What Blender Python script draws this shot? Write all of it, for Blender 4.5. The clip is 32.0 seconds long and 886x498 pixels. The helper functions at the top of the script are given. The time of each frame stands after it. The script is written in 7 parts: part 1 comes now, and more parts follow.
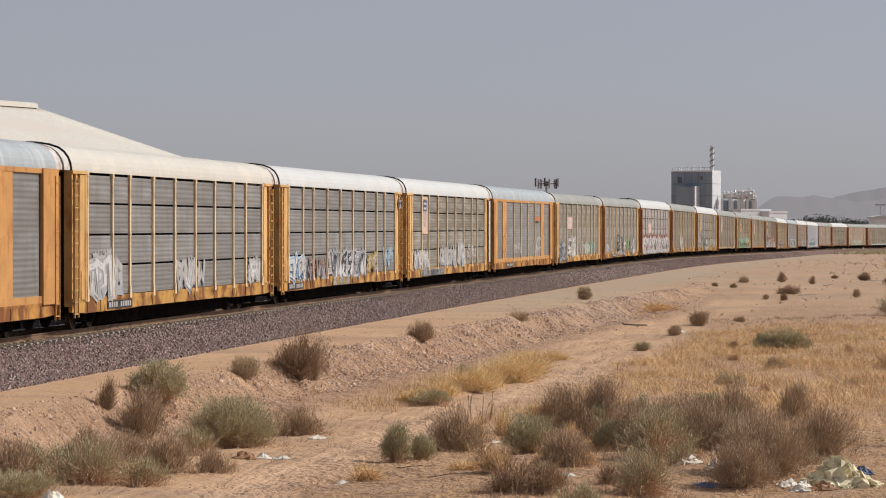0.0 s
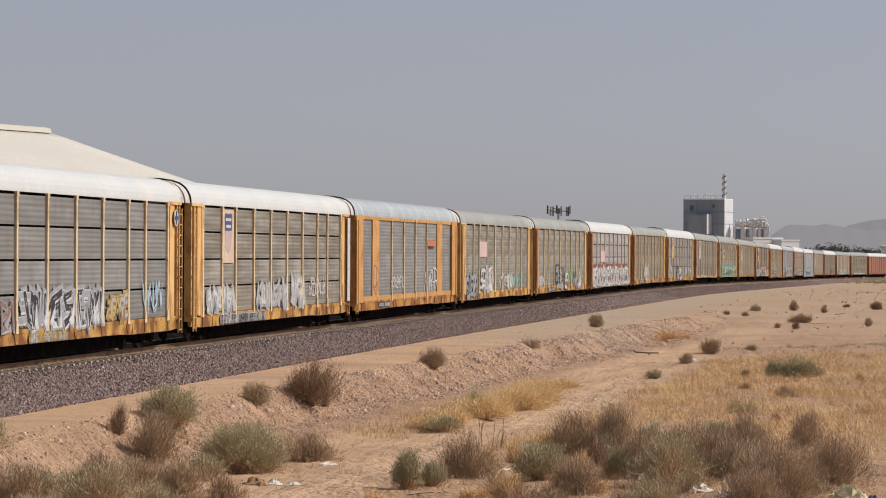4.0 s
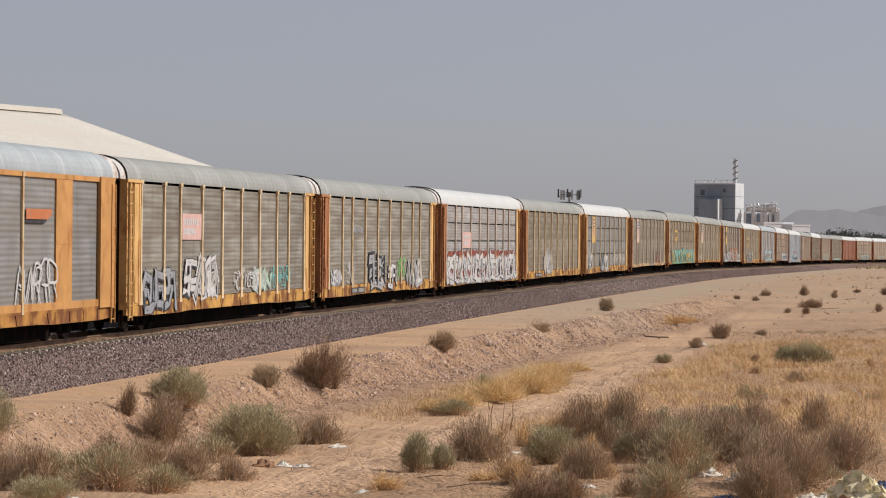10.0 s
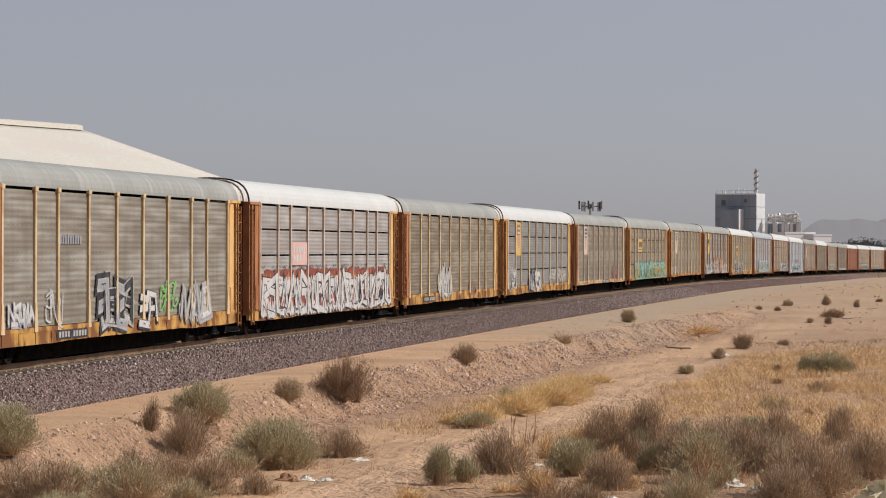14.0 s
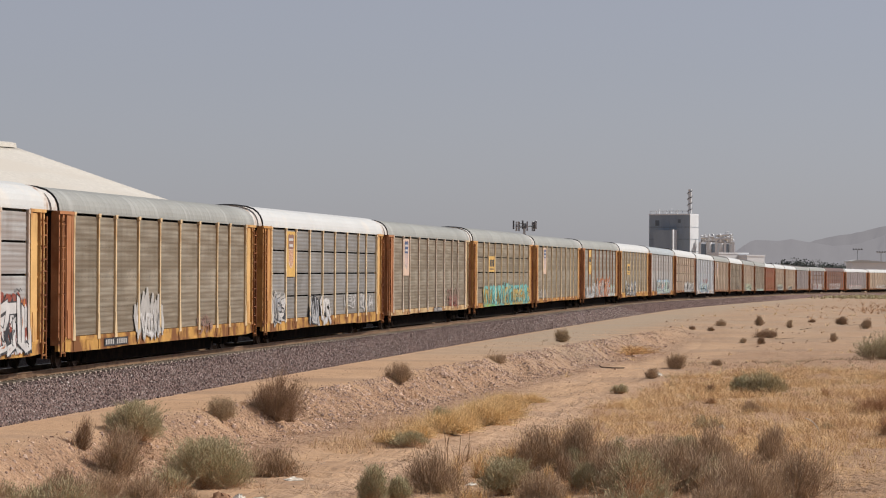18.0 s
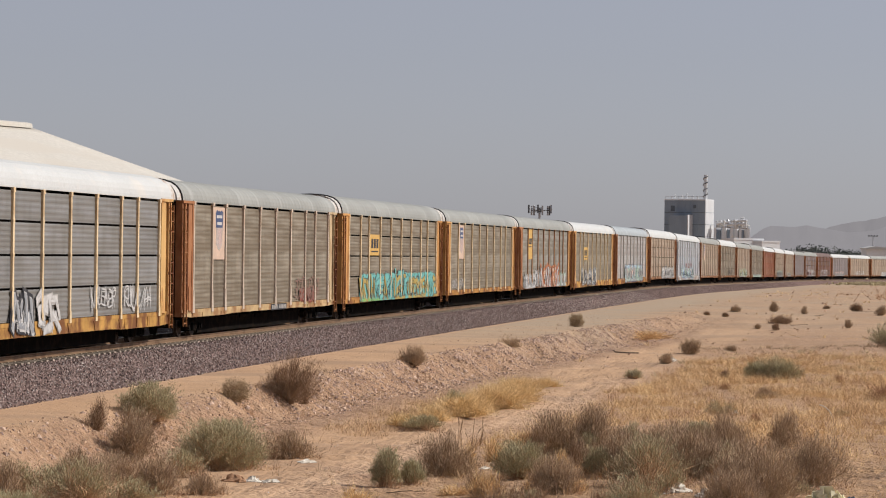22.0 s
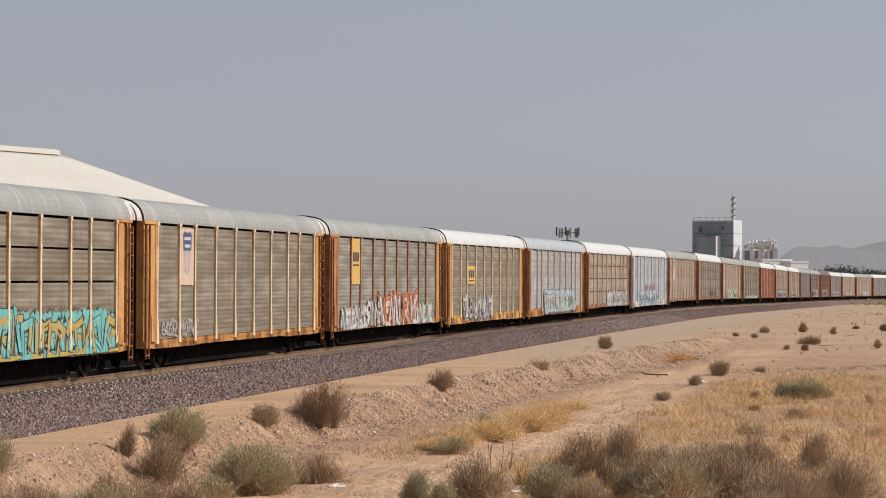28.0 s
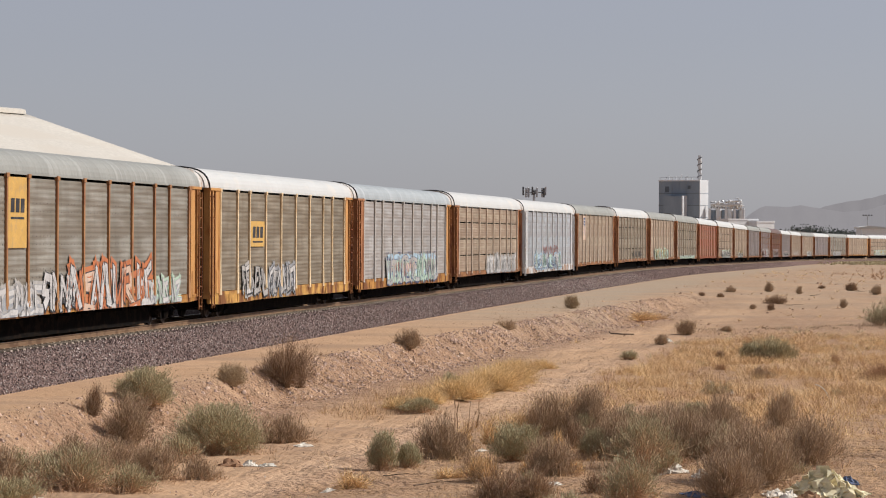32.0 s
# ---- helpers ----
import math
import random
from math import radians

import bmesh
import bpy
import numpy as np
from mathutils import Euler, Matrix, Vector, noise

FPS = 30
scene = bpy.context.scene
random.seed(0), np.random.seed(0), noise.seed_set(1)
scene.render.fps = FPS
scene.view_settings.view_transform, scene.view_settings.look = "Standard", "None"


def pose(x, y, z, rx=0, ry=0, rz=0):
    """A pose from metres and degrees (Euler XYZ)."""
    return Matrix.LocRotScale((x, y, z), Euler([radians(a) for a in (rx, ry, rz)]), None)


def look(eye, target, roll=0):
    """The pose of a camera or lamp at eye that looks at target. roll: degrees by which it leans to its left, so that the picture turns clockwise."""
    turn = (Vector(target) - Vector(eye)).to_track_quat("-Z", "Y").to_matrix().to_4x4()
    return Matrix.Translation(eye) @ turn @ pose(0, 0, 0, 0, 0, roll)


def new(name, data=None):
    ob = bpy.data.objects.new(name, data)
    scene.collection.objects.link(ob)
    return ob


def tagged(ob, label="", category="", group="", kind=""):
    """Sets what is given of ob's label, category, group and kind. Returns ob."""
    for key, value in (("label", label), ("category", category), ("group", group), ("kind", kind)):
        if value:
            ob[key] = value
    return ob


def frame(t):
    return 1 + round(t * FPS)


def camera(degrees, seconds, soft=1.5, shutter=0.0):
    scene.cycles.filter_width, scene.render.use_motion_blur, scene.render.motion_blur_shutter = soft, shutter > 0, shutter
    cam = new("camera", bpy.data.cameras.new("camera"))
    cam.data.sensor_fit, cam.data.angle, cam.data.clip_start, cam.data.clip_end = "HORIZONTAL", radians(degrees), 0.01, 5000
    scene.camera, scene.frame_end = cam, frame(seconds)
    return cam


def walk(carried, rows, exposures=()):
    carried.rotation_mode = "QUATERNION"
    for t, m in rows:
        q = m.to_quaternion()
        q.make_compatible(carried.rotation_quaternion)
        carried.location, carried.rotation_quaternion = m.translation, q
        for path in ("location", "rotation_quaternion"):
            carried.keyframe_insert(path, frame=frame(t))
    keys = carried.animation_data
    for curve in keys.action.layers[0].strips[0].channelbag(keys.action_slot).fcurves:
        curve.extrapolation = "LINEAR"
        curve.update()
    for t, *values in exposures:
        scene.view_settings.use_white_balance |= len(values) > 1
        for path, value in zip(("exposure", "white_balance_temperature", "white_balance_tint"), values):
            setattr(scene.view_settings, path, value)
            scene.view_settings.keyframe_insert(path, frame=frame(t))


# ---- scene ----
EYE = (0.0, 0.0, 3.2935)
cam = camera(19.204, 32.0, soft=1.1)
# seconds, turn to the left, tilt up, lean, in degrees
VIEW = (
    (0, 0, -0.482, -0.001), (0.5, 0.013, -0.646, 0.077), (1, 0.132, -0.759, 0.05), (1.5, 0.291, -0.564, 0.163),
    (2, 0.347, -0.431, 0.23), (2.5, 0.329, -0.331, 0.189), (3, 0.298, -0.262, 0.095), (3.5, 0.206, -0.223, 0.202),
    (4, 0.26, 0.104, 0.289), (4.5, 0.373, 0.429, 0.36), (6.5, 0.64, 0.642, 0.618), (7, 0.536, 0.312, 0.487),
    (7.5, 0.231, 0.203, 0.446), (8, 0.13, 0.109, 0.453), (8.5, 0.108, 0.006, 0.425), (9, 0.186, -0.068, 0.525),
    (9.5, 0.373, -0.117, 0.567), (10, 0.486, -0.269, 0.598), (10.5, 0.748, -0.508, 0.284), (11, 0.791, -0.472, 0.526),
    (11.5, 0.861, -0.593, 0.316), (12, 0.857, -0.694, 0.254), (12.5, 1.181, -0.64, 0.229), (13, 1.367, -0.493, 0.167),
    (13.5, 1.255, -0.45, 0.123), (14, 0.952, 0.008, 0.122), (14.5, 0.477, 0.14, -0.046), (16.5, -0.011, 0.534, 0.331),
    (17, -0.125, 0.555, 0.168), (17.5, -0.269, 0.503, 0.124), (18, -0.483, 0.436, 0.32), (18.5, -0.633, 0.344, 0.427),
    (19, -0.653, 0.228, 0.468), (19.5, -0.708, 0.148, 0.593), (20, -0.651, 0.131, 0.558), (20.5, -0.441, 0.13, 0.449),
    (21, -0.351, 0.077, 0.449), (21.5, -0.274, 0.07, 0.526), (22, -0.159, 0.073, 0.754), (22.5, 0.082, 0.172, 0.725),
    (23, 0.246, 0.319, 0.74), (23.5, 0.38, 0.515, 0.674), (24, 0.506, 0.644, 0.546), (24.5, 0.576, 0.753, 0.66),
    (25, 0.67, 0.847, 0.669), (25.5, 0.704, 0.83, 0.563), (27.5, 0.536, 0.696, 0.338), (28, 0.457, 0.577, 0.282),
    (28.5, 0.369, 0.48, 0.343), (29, 0.24, 0.403, 0.472), (29.5, 0.107, 0.317, 0.227), (30, 0.036, 0.323, 0.26),
    (30.5, -0.039, 0.394, 0.2), (31, -0.152, 0.409, 0.169), (31.5, -0.309, 0.098, 0.157), (32, -0.276, -0.302, 0.29),
)
walk(cam, [(t, pose(*EYE, 90 + up, 0, turn) @ pose(0, 0, 0, 0, 0, lean)) for t, turn, up, lean in VIEW],
     exposures=((0, 0.0), (19, -0.02), (21.5, 0.0), (24, 0.11), (27, 0.07), (32, 0.04)))

# ---- plan: the track's line, the lie of the land ----
CAR = 28.3
BENDS = ((0, 100, 200, 300, 400, 500, 620), (2.745e-4, 9.92e-5, 4.55e-5, -4.5e-6, 5.34e-5, 1.0674e-3, 2.1144e-3))
GRADE = ((0, 100, 200, 300, 400, 500, 620), (0, 0.031, 0.075, -0.506, -1.128, -1.648, -2.165))
FWD = np.arange(0.0, 1150.0)
TH_F = 0.1641 + np.cumsum(np.interp(FWD, *BENDS))
BACK = np.arange(1.0, 620.0)
TH_B = 0.1644 - 2.745e-4 * BACK
LINE_S = np.concatenate([-BACK[::-1], FWD])
LINE_TH = np.concatenate([TH_B[::-1], TH_F])
LINE_X = np.concatenate([(-13.2417 - np.cumsum(np.sin(TH_B)))[::-1], -13.2417 + np.concatenate([[0], np.cumsum(np.sin(TH_F))[:-1]])])
LINE_Y = np.concatenate([(80.9583 - np.cumsum(np.cos(TH_B)))[::-1], 80.9583 + np.concatenate([[0], np.cumsum(np.cos(TH_F))[:-1]])])
LINE_Z = np.interp(LINE_S, *GRADE)
LINE_Z = np.convolve(np.pad(LINE_Z, 30, mode="edge"), np.ones(61) / 61, mode="valid")


def on_line(s, off=0.0):
    """x, y, z of the rail's top and the heading at s metres along the track, off metres to its right."""
    th = np.interp(s, LINE_S, LINE_TH)
    return (np.interp(s, LINE_S, LINE_X) + off * np.cos(th), np.interp(s, LINE_S, LINE_Y) - off * np.sin(th), np.interp(s, LINE_S, LINE_Z), th)


def along(x, y):
    """Metres along the track and to its right, for points."""
    x, y = np.atleast_1d(np.asarray(x, float)), np.atleast_1d(np.asarray(y, float))
    lx, ly = LINE_X[::2], LINE_Y[::2]
    s, o = np.empty(len(x)), np.empty(len(x))
    for a in range(0, len(x), 4000):
        b = slice(a, a + 4000)
        i = ((x[b, None] - lx) ** 2 + (y[b, None] - ly) ** 2).argmin(1)
        th = LINE_TH[::2][i]
        dx, dy = x[b] - lx[i], y[b] - ly[i]
        s[b] = LINE_S[::2][i] + dx * np.sin(th) + dy * np.cos(th)
        o[b] = dx * np.cos(th) - dy * np.sin(th)
    return s, o


def ease(a, b, v):
    v = np.clip((v - a) / (b - a), 0, 1)
    return v * v * (3 - 2 * v)


def waves(x, y, size, seed):
    """Smooth unevenness between -1 and 1, about size metres across."""
    g = np.random.RandomState(seed)
    total = 0
    for k in range(7):
        a, f, p = g.uniform(0, 6.28), g.uniform(0.6, 1.7) * 6.28 / size, g.uniform(0, 6.28)
        total = total + np.sin((x * np.cos(a) + y * np.sin(a)) * f + p)
    return total / 4.5


def crest(s):
    return np.clip(7.4 + 0.043 * s, 6.0, 12.0)


def ground_z(x, y):
    x, y = np.atleast_1d(np.asarray(x, float)), np.atleast_1d(np.asarray(y, float))
    s, o = along(x, y)
    rail = np.interp(s, LINE_S, LINE_Z)
    near = 1 - ease(75, 135, s)
    c = crest(s) + 0.5 * waves(x, y, 9, 1) * near
    drop = 0.97 * near * ease(0, 2.1, o - c)
    far_drop = 0.5 * (1 - near) * ease(15, 60, o)
    bank = np.exp(-(((o - c - 1.0) / 1.3) ** 2)) * near
    rough = (0.05 + 0.09 * bank) * waves(x, y, 2.3, 2) + (0.02 + 0.055 * bank) * waves(x, y, 0.9, 3) + 0.11 * waves(x, y, 13, 4)
    rough = rough - 0.05 * near * (np.exp(-(((o - 14.0 - 0.5 * waves(x, y, 16, 5)) / 0.3) ** 2)) + np.exp(-(((o - 15.4 - 0.5 * waves(x, y, 16, 5)) / 0.3) ** 2)))
    gully = np.abs(np.sin(3.14 * (s + 0.5 * waves(x, y, 3.1, 6) + 0.25 * (o - c)) / 0.85))
    rough = rough - 0.27 * near * (1 - ease(40, 75, s)) * (1 - gully) ** 2 * np.exp(-(((o - c - 1.15) / 0.75) ** 2)) * (1.0 + 0.6 * waves(x, y, 5, 7))
    plain = ease(70, 110, s) * (1 - ease(170, 240, s)) * ease(9, 13, o)
    rough = rough + 0.10 * plain * (np.abs(waves(x, y, 7, 8)) + 0.6 * np.abs(waves(x, y, 3, 9)))
    berm = np.exp(-(((s - 66 - 0.9 * (o - 20) - 1.2 * waves(x, y, 11, 10)) / 0.9) ** 2)) * ease(15.5, 18, o)
    rough = rough + 0.16 * berm
    amount = ease(4.5, 12, np.abs(o)) * (0.25 + 0.75 * ease(0, 1.0, o - c))
    z = rail - 0.88 - drop - far_drop + rough * amount
    r = np.hypot(x, y)
    z = z + (1.65 - z) * (1 - ease(8, 40, r))
    out = ease(700, 1500, r)
    return z * (1 - out) - 2.6 * out

# ---- light: a hazy desert noon, the sun to the right of the view ----
SUN_EL, SUN_AZ = 40.0, 80.0  # degrees; azimuth from +y towards +x
world = bpy.data.worlds.new("world")
scene.world = world
world.use_nodes = True
wn, wl = world.node_tree.nodes, world.node_tree.links
sky = wn.new("ShaderNodeTexSky")
sky.sky_type, sky.sun_disc = "NISHITA", False
sky.sun_elevation, sky.sun_rotation = radians(SUN_EL), radians(SUN_AZ)
sky.air_density, sky.dust_density, sky.ozone_density, sky.altitude = 1.0, 1.0, 1.0, 300
soften = wn.new("ShaderNodeHueSaturation")
soften.inputs["Saturation"].default_value = 0.6
haze = wn.new("ShaderNodeMix")
haze.data_type, haze.blend_type = "RGBA", "MULTIPLY"
haze.inputs[0].default_value = 1.0
haze.inputs[7].default_value = (0.98, 1.015, 1.25, 1)
wl.new(sky.outputs[0], soften.inputs["Color"])
wl.new(soften.outputs[0], haze.inputs[6])
veil = wn.new("ShaderNodeMix")
veil.data_type = "RGBA"
veil.inputs[0].default_value = 0.45
veil.inputs[7].default_value = (7.2, 7.08, 7.5, 1)
wl.new(haze.outputs[2], veil.inputs[6])
wl.new(veil.outputs[2], wn["Background"].inputs["Color"])
wn["Background"].inputs["Strength"].default_value = 0.062
sun = new("sun", bpy.data.lights.new("sun", "SUN"))
sun.data.energy, sun.data.angle, sun.data.color = 4.55, radians(0.8), (1.0, 0.94, 0.87)
to_sun = Vector((math.sin(radians(SUN_AZ)) * math.cos(radians(SUN_EL)), math.cos(radians(SUN_AZ)) * math.cos(radians(SUN_EL)), math.sin(radians(SUN_EL))))
sun.matrix_world = look(to_sun * 300, (0, 0, 0))
scene.view_settings.exposure = 0.0


# ---- materials ----
def mat(name, base, rough=0.7, metal=0.0, var=0.2, size=1.5, grain=25.0, bump=0.15, stain=None, amount=0.4, spots=2.2, random_value=0.0, streak=1.0, bump_distance=0.01, drip=0.0, gloss=0.2, vary=False):
    """A painted, stained or weathered surface. var: how far its colour wanders; stain: a second colour in patches; streak: stretches the stains upright."""
    m = bpy.data.materials.new(name)
    m.use_nodes = True
    n, l = m.node_tree.nodes, m.node_tree.links
    b = n["Principled BSDF"]
    b.inputs["Roughness"].default_value, b.inputs["Metallic"].default_value = rough, metal
    b.inputs["Specular IOR Level"].default_value = gloss
    where = n.new("ShaderNodeTexCoord")
    stretch = n.new("ShaderNodeMapping")
    stretch.inputs["Scale"].default_value = streak if isinstance(streak, tuple) else (1, 1, 1 / streak)
    l.new(where.outputs["Object"], stretch.inputs["Vector"])
    own = where.outputs["Object"]
    if vary:
        which, far, moved = n.new("ShaderNodeObjectInfo"), n.new("ShaderNodeVectorMath"), n.new("ShaderNodeVectorMath")
        far.operation = "SCALE"
        far.inputs[0].default_value = (61, 17, 3.1)
        l.new(which.outputs["Random"], far.inputs["Scale"])
        l.new(own, moved.inputs[0])
        l.new(far.outputs[0], moved.inputs[1])
        own = moved.outputs[0]

    def noise_at(scale, detail, source):
        t = n.new("ShaderNodeTexNoise")
        t.inputs["Scale"].default_value, t.inputs["Detail"].default_value = scale, detail
        l.new(source, t.inputs["Vector"])
        return t.outputs["Fac"]

    def blend(a, c, f, kind="MIX"):
        x = n.new("ShaderNodeMix")
        x.data_type, x.blend_type = "RGBA", kind
        for i, v in ((0, f), (6, a), (7, c)):
            if isinstance(v, (int, float)):
                x.inputs[i].default_value = v
            elif isinstance(v, tuple):
                x.inputs[i].default_value = (*v[:3], 1)
            else:
                l.new(v, x.inputs[i])
        return x.outputs[2]

    def curve(source, a, c):
        r = n.new("ShaderNodeMapRange")
        r.inputs[1].default_value, r.inputs[2].default_value = a, c
        l.new(source, r.inputs[0])
        return r.outputs[0]

    def curve_to(source, a, c, top):
        r = n.new("ShaderNodeMapRange")
        r.inputs[1].default_value, r.inputs[2].default_value, r.inputs[4].default_value = a, c, top
        l.new(source, r.inputs[0])
        return r.outputs[0]

    big = curve(noise_at(1 / size, 4, own), 0.3, 0.7)
    fine = curve(noise_at(grain, 3, where.outputs["Object"]), 0.25, 0.75)
    dark = tuple(c * (1 - var) for c in base)
    light = tuple(min(1, c * (1 + var)) for c in base)
    colour = blend(dark, light, big)
    colour = blend(colour, blend(colour, tuple(c * 0.72 for c in base), fine), 0.6)
    if stain:
        mask = curve(noise_at(spots, 5, stretch.outputs["Vector"]), 0.62 - 0.3 * amount, 0.74 - 0.3 * amount)
        scaled = n.new("ShaderNodeMath")
        scaled.operation = "MULTIPLY"
        scaled.inputs[1].default_value = min(1, 0.35 + amount)
        l.new(mask, scaled.inputs[0])
        colour = blend(colour, stain, scaled.outputs[0])
    if drip:
        run = n.new("ShaderNodeMapping")
        run.inputs["Scale"].default_value = (1.5, 1, 0.4)
        l.new(own, run.inputs["Vector"])
        colour = blend(colour, tuple(c * f for c, f in zip(stain, (0.66, 0.63, 0.58))), curve_to(noise_at(1.0, 6, run.outputs["Vector"]), 0.5, 0.72, drip))
    if random_value:
        info = n.new("ShaderNodeObjectInfo")
        hsv = n.new("ShaderNodeHueSaturation")
        span = n.new("ShaderNodeMapRange")
        span.inputs[3].default_value, span.inputs[4].default_value = 1 - random_value, 1 + random_value
        l.new(info.outputs["Random"], span.inputs[0])
        l.new(span.outputs[0], hsv.inputs["Value"])
        l.new(colour, hsv.inputs["Color"])
        colour = hsv.outputs[0]
    l.new(colour, b.inputs["Base Color"])
    if bump:
        k = n.new("ShaderNodeBump")
        k.inputs["Strength"].default_value, k.inputs["Distance"].default_value = bump, bump_distance
        l.new(fine, k.inputs["Height"])
        l.new(k.outputs[0], b.inputs["Normal"])
    return m


PANEL = {
    "grey": mat("panel_grey", (0.25, 0.247, 0.242), 0.6, 0.15, 0.20, 1.2, 30, 0.1, (0.198, 0.19, 0.176), 0.65, 1.1, 0.10, (0.16, 1, 2.3), drip=0.4, vary=True),
    "olive": mat("panel_olive", (0.29, 0.276, 0.24), 0.65, 0.1, 0.20, 1.2, 30, 0.1, (0.192, 0.168, 0.136), 0.65, 1.1, 0.10, (0.16, 1, 2.3), drip=0.4, vary=True),
    "brown": mat("panel_brown", (0.258, 0.225, 0.175), 0.7, 0.05, 0.20, 1.0, 30, 0.1, (0.168, 0.136, 0.098), 0.65, 1.1, 0.10, (0.16, 1, 2.3), drip=0.4, vary=True),
    "light": mat("panel_light", (0.37, 0.361, 0.353), 0.6, 0.1, 0.20, 1.2, 30, 0.1, (0.284, 0.258, 0.241), 0.65, 1.1, 0.10, (0.16, 1, 2.3), drip=0.4, vary=True),
    "blue": mat("panel_blue", (0.361, 0.396, 0.43), 0.6, 0.1, 0.20, 1.2, 30, 0.1, (0.284, 0.284, 0.292), 0.65, 1.1, 0.10, (0.16, 1, 2.3), drip=0.4, vary=True),
    "red": mat("panel_red", (0.31, 0.112, 0.0731), 0.65, 0.0, 0.20, 1.0, 30, 0.1, (0.224, 0.112, 0.0774), 0.65, 1.1, 0.10, (0.16, 1, 2.3), drip=0.4, vary=True),
    "tan": mat("panel_tan", (0.361, 0.292, 0.219), 0.7, 0.05, 0.20, 1.0, 30, 0.1, (0.258, 0.189, 0.138), 0.65, 1.1, 0.10, (0.16, 1, 2.3), drip=0.4, vary=True),
    "violet": mat("panel_violet", (0.249, 0.215, 0.219), 0.65, 0.1, 0.20, 1.0, 30, 0.1, (0.189, 0.155, 0.146), 0.65, 1.1, 0.10, (0.16, 1, 2.3), drip=0.4, vary=True),
    "maroon": mat("panel_maroon", (0.172, 0.086, 0.0731), 0.65, 0.0, 0.20, 1.0, 30, 0.1, (0.129, 0.086, 0.0731), 0.65, 1.1, 0.10, (0.16, 1, 2.3), drip=0.4, vary=True),
}
ROOF = {
    "white": mat("roof_white", (0.56, 0.57, 0.56), 0.55, 0.0, 0.06, 3, 20, 0.05, (0.60, 0.57, 0.52), 0.25, 0.9),
    "cream": mat("roof_cream", (0.56, 0.535, 0.475), 0.55, 0.0, 0.06, 3, 20, 0.05, (0.60, 0.55, 0.46), 0.3, 0.9),
    # grey and zinc: the paler streaks paint highlights along the ribs
    "grey": mat("roof_grey", (0.30, 0.305, 0.285), 0.65, 0.05, 0.12, 2, 20, 0.08, (0.37, 0.375, 0.36), 0.26, 1.0, streak=(3.4, 0.3, 0.3)),
    "zinc": mat("roof_zinc", (0.37, 0.405, 0.42), 0.55, 0.1, 0.10, 0.8, 20, 0.08, (0.50, 0.525, 0.535), 0.22, 1.0, streak=(3.5, 0.3, 0.3)),
    "dark": mat("roof_dark", (0.15, 0.10, 0.09), 0.6, 0.1, 0.15, 2, 20, 0.08, (0.20, 0.15, 0.12), 0.35, 0.8),
}
FRAME = {
    "yellow": mat("frame_yellow", (0.64, 0.395, 0.155), 0.6, 0.0, 0.16, 0.8, 18, 0.1, (0.36, 0.145, 0.045), 0.3, 1.6, 0.08, 2, vary=True),
    "orange": mat("frame_orange", (0.53, 0.275, 0.095), 0.6, 0.0, 0.16, 0.8, 18, 0.1, (0.29, 0.11, 0.038), 0.28, 1.6, 0.08, 2, vary=True),
    "worn": mat("frame_worn", (0.38, 0.17, 0.078), 0.7, 0.0, 0.16, 0.8, 18, 0.1, (0.24, 0.09, 0.035), 0.4, 1.6, 0.08, 2, vary=True),
    "rust": mat("frame_rust", (0.34, 0.15, 0.06), 0.75, 0.0, 0.18, 0.7, 18, 0.15, (0.15, 0.055, 0.028), 0.55, 2.0, 0.06, 3, vary=True),
    "pale": mat("frame_pale", (0.55, 0.42, 0.25), 0.65, 0.0, 0.12, 0.8, 18, 0.1, (0.34, 0.20, 0.10), 0.4, 2.0, 0.06, 3),
    "white": mat("frame_white", (0.60, 0.60, 0.60), 0.6, 0.0, 0.1, 0.8, 18, 0.1, (0.36, 0.25, 0.18), 0.3, 2.0, 0.06, 3),
    "red": mat("frame_red", (0.36, 0.11, 0.05), 0.7, 0.0, 0.15, 0.8, 18, 0.1, (0.2, 0.08, 0.04), 0.4, 2.0, 0.06, 3),
}
SILL = {k: mat("sill_" + k, c, 0.75, 0.0, 0.25, 0.6, 14, 0.15, d, 0.6, 1.3, 0.06, (0.9, 1, 0.7), vary=True) for k, c, d in (
    ("yellow", (0.52, 0.29, 0.082), (0.17, 0.068, 0.027)), ("orange", (0.46, 0.225, 0.06), (0.17, 0.065, 0.026)), ("rust", (0.30, 0.14, 0.06), (0.14, 0.06, 0.03)),
    ("pale", (0.50, 0.36, 0.19), (0.28, 0.15, 0.07)), ("white", (0.52, 0.52, 0.52), (0.28, 0.18, 0.12)), ("red", (0.32, 0.10, 0.05), (0.16, 0.06, 0.035)))}
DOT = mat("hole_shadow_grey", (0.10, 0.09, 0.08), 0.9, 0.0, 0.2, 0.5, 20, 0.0)
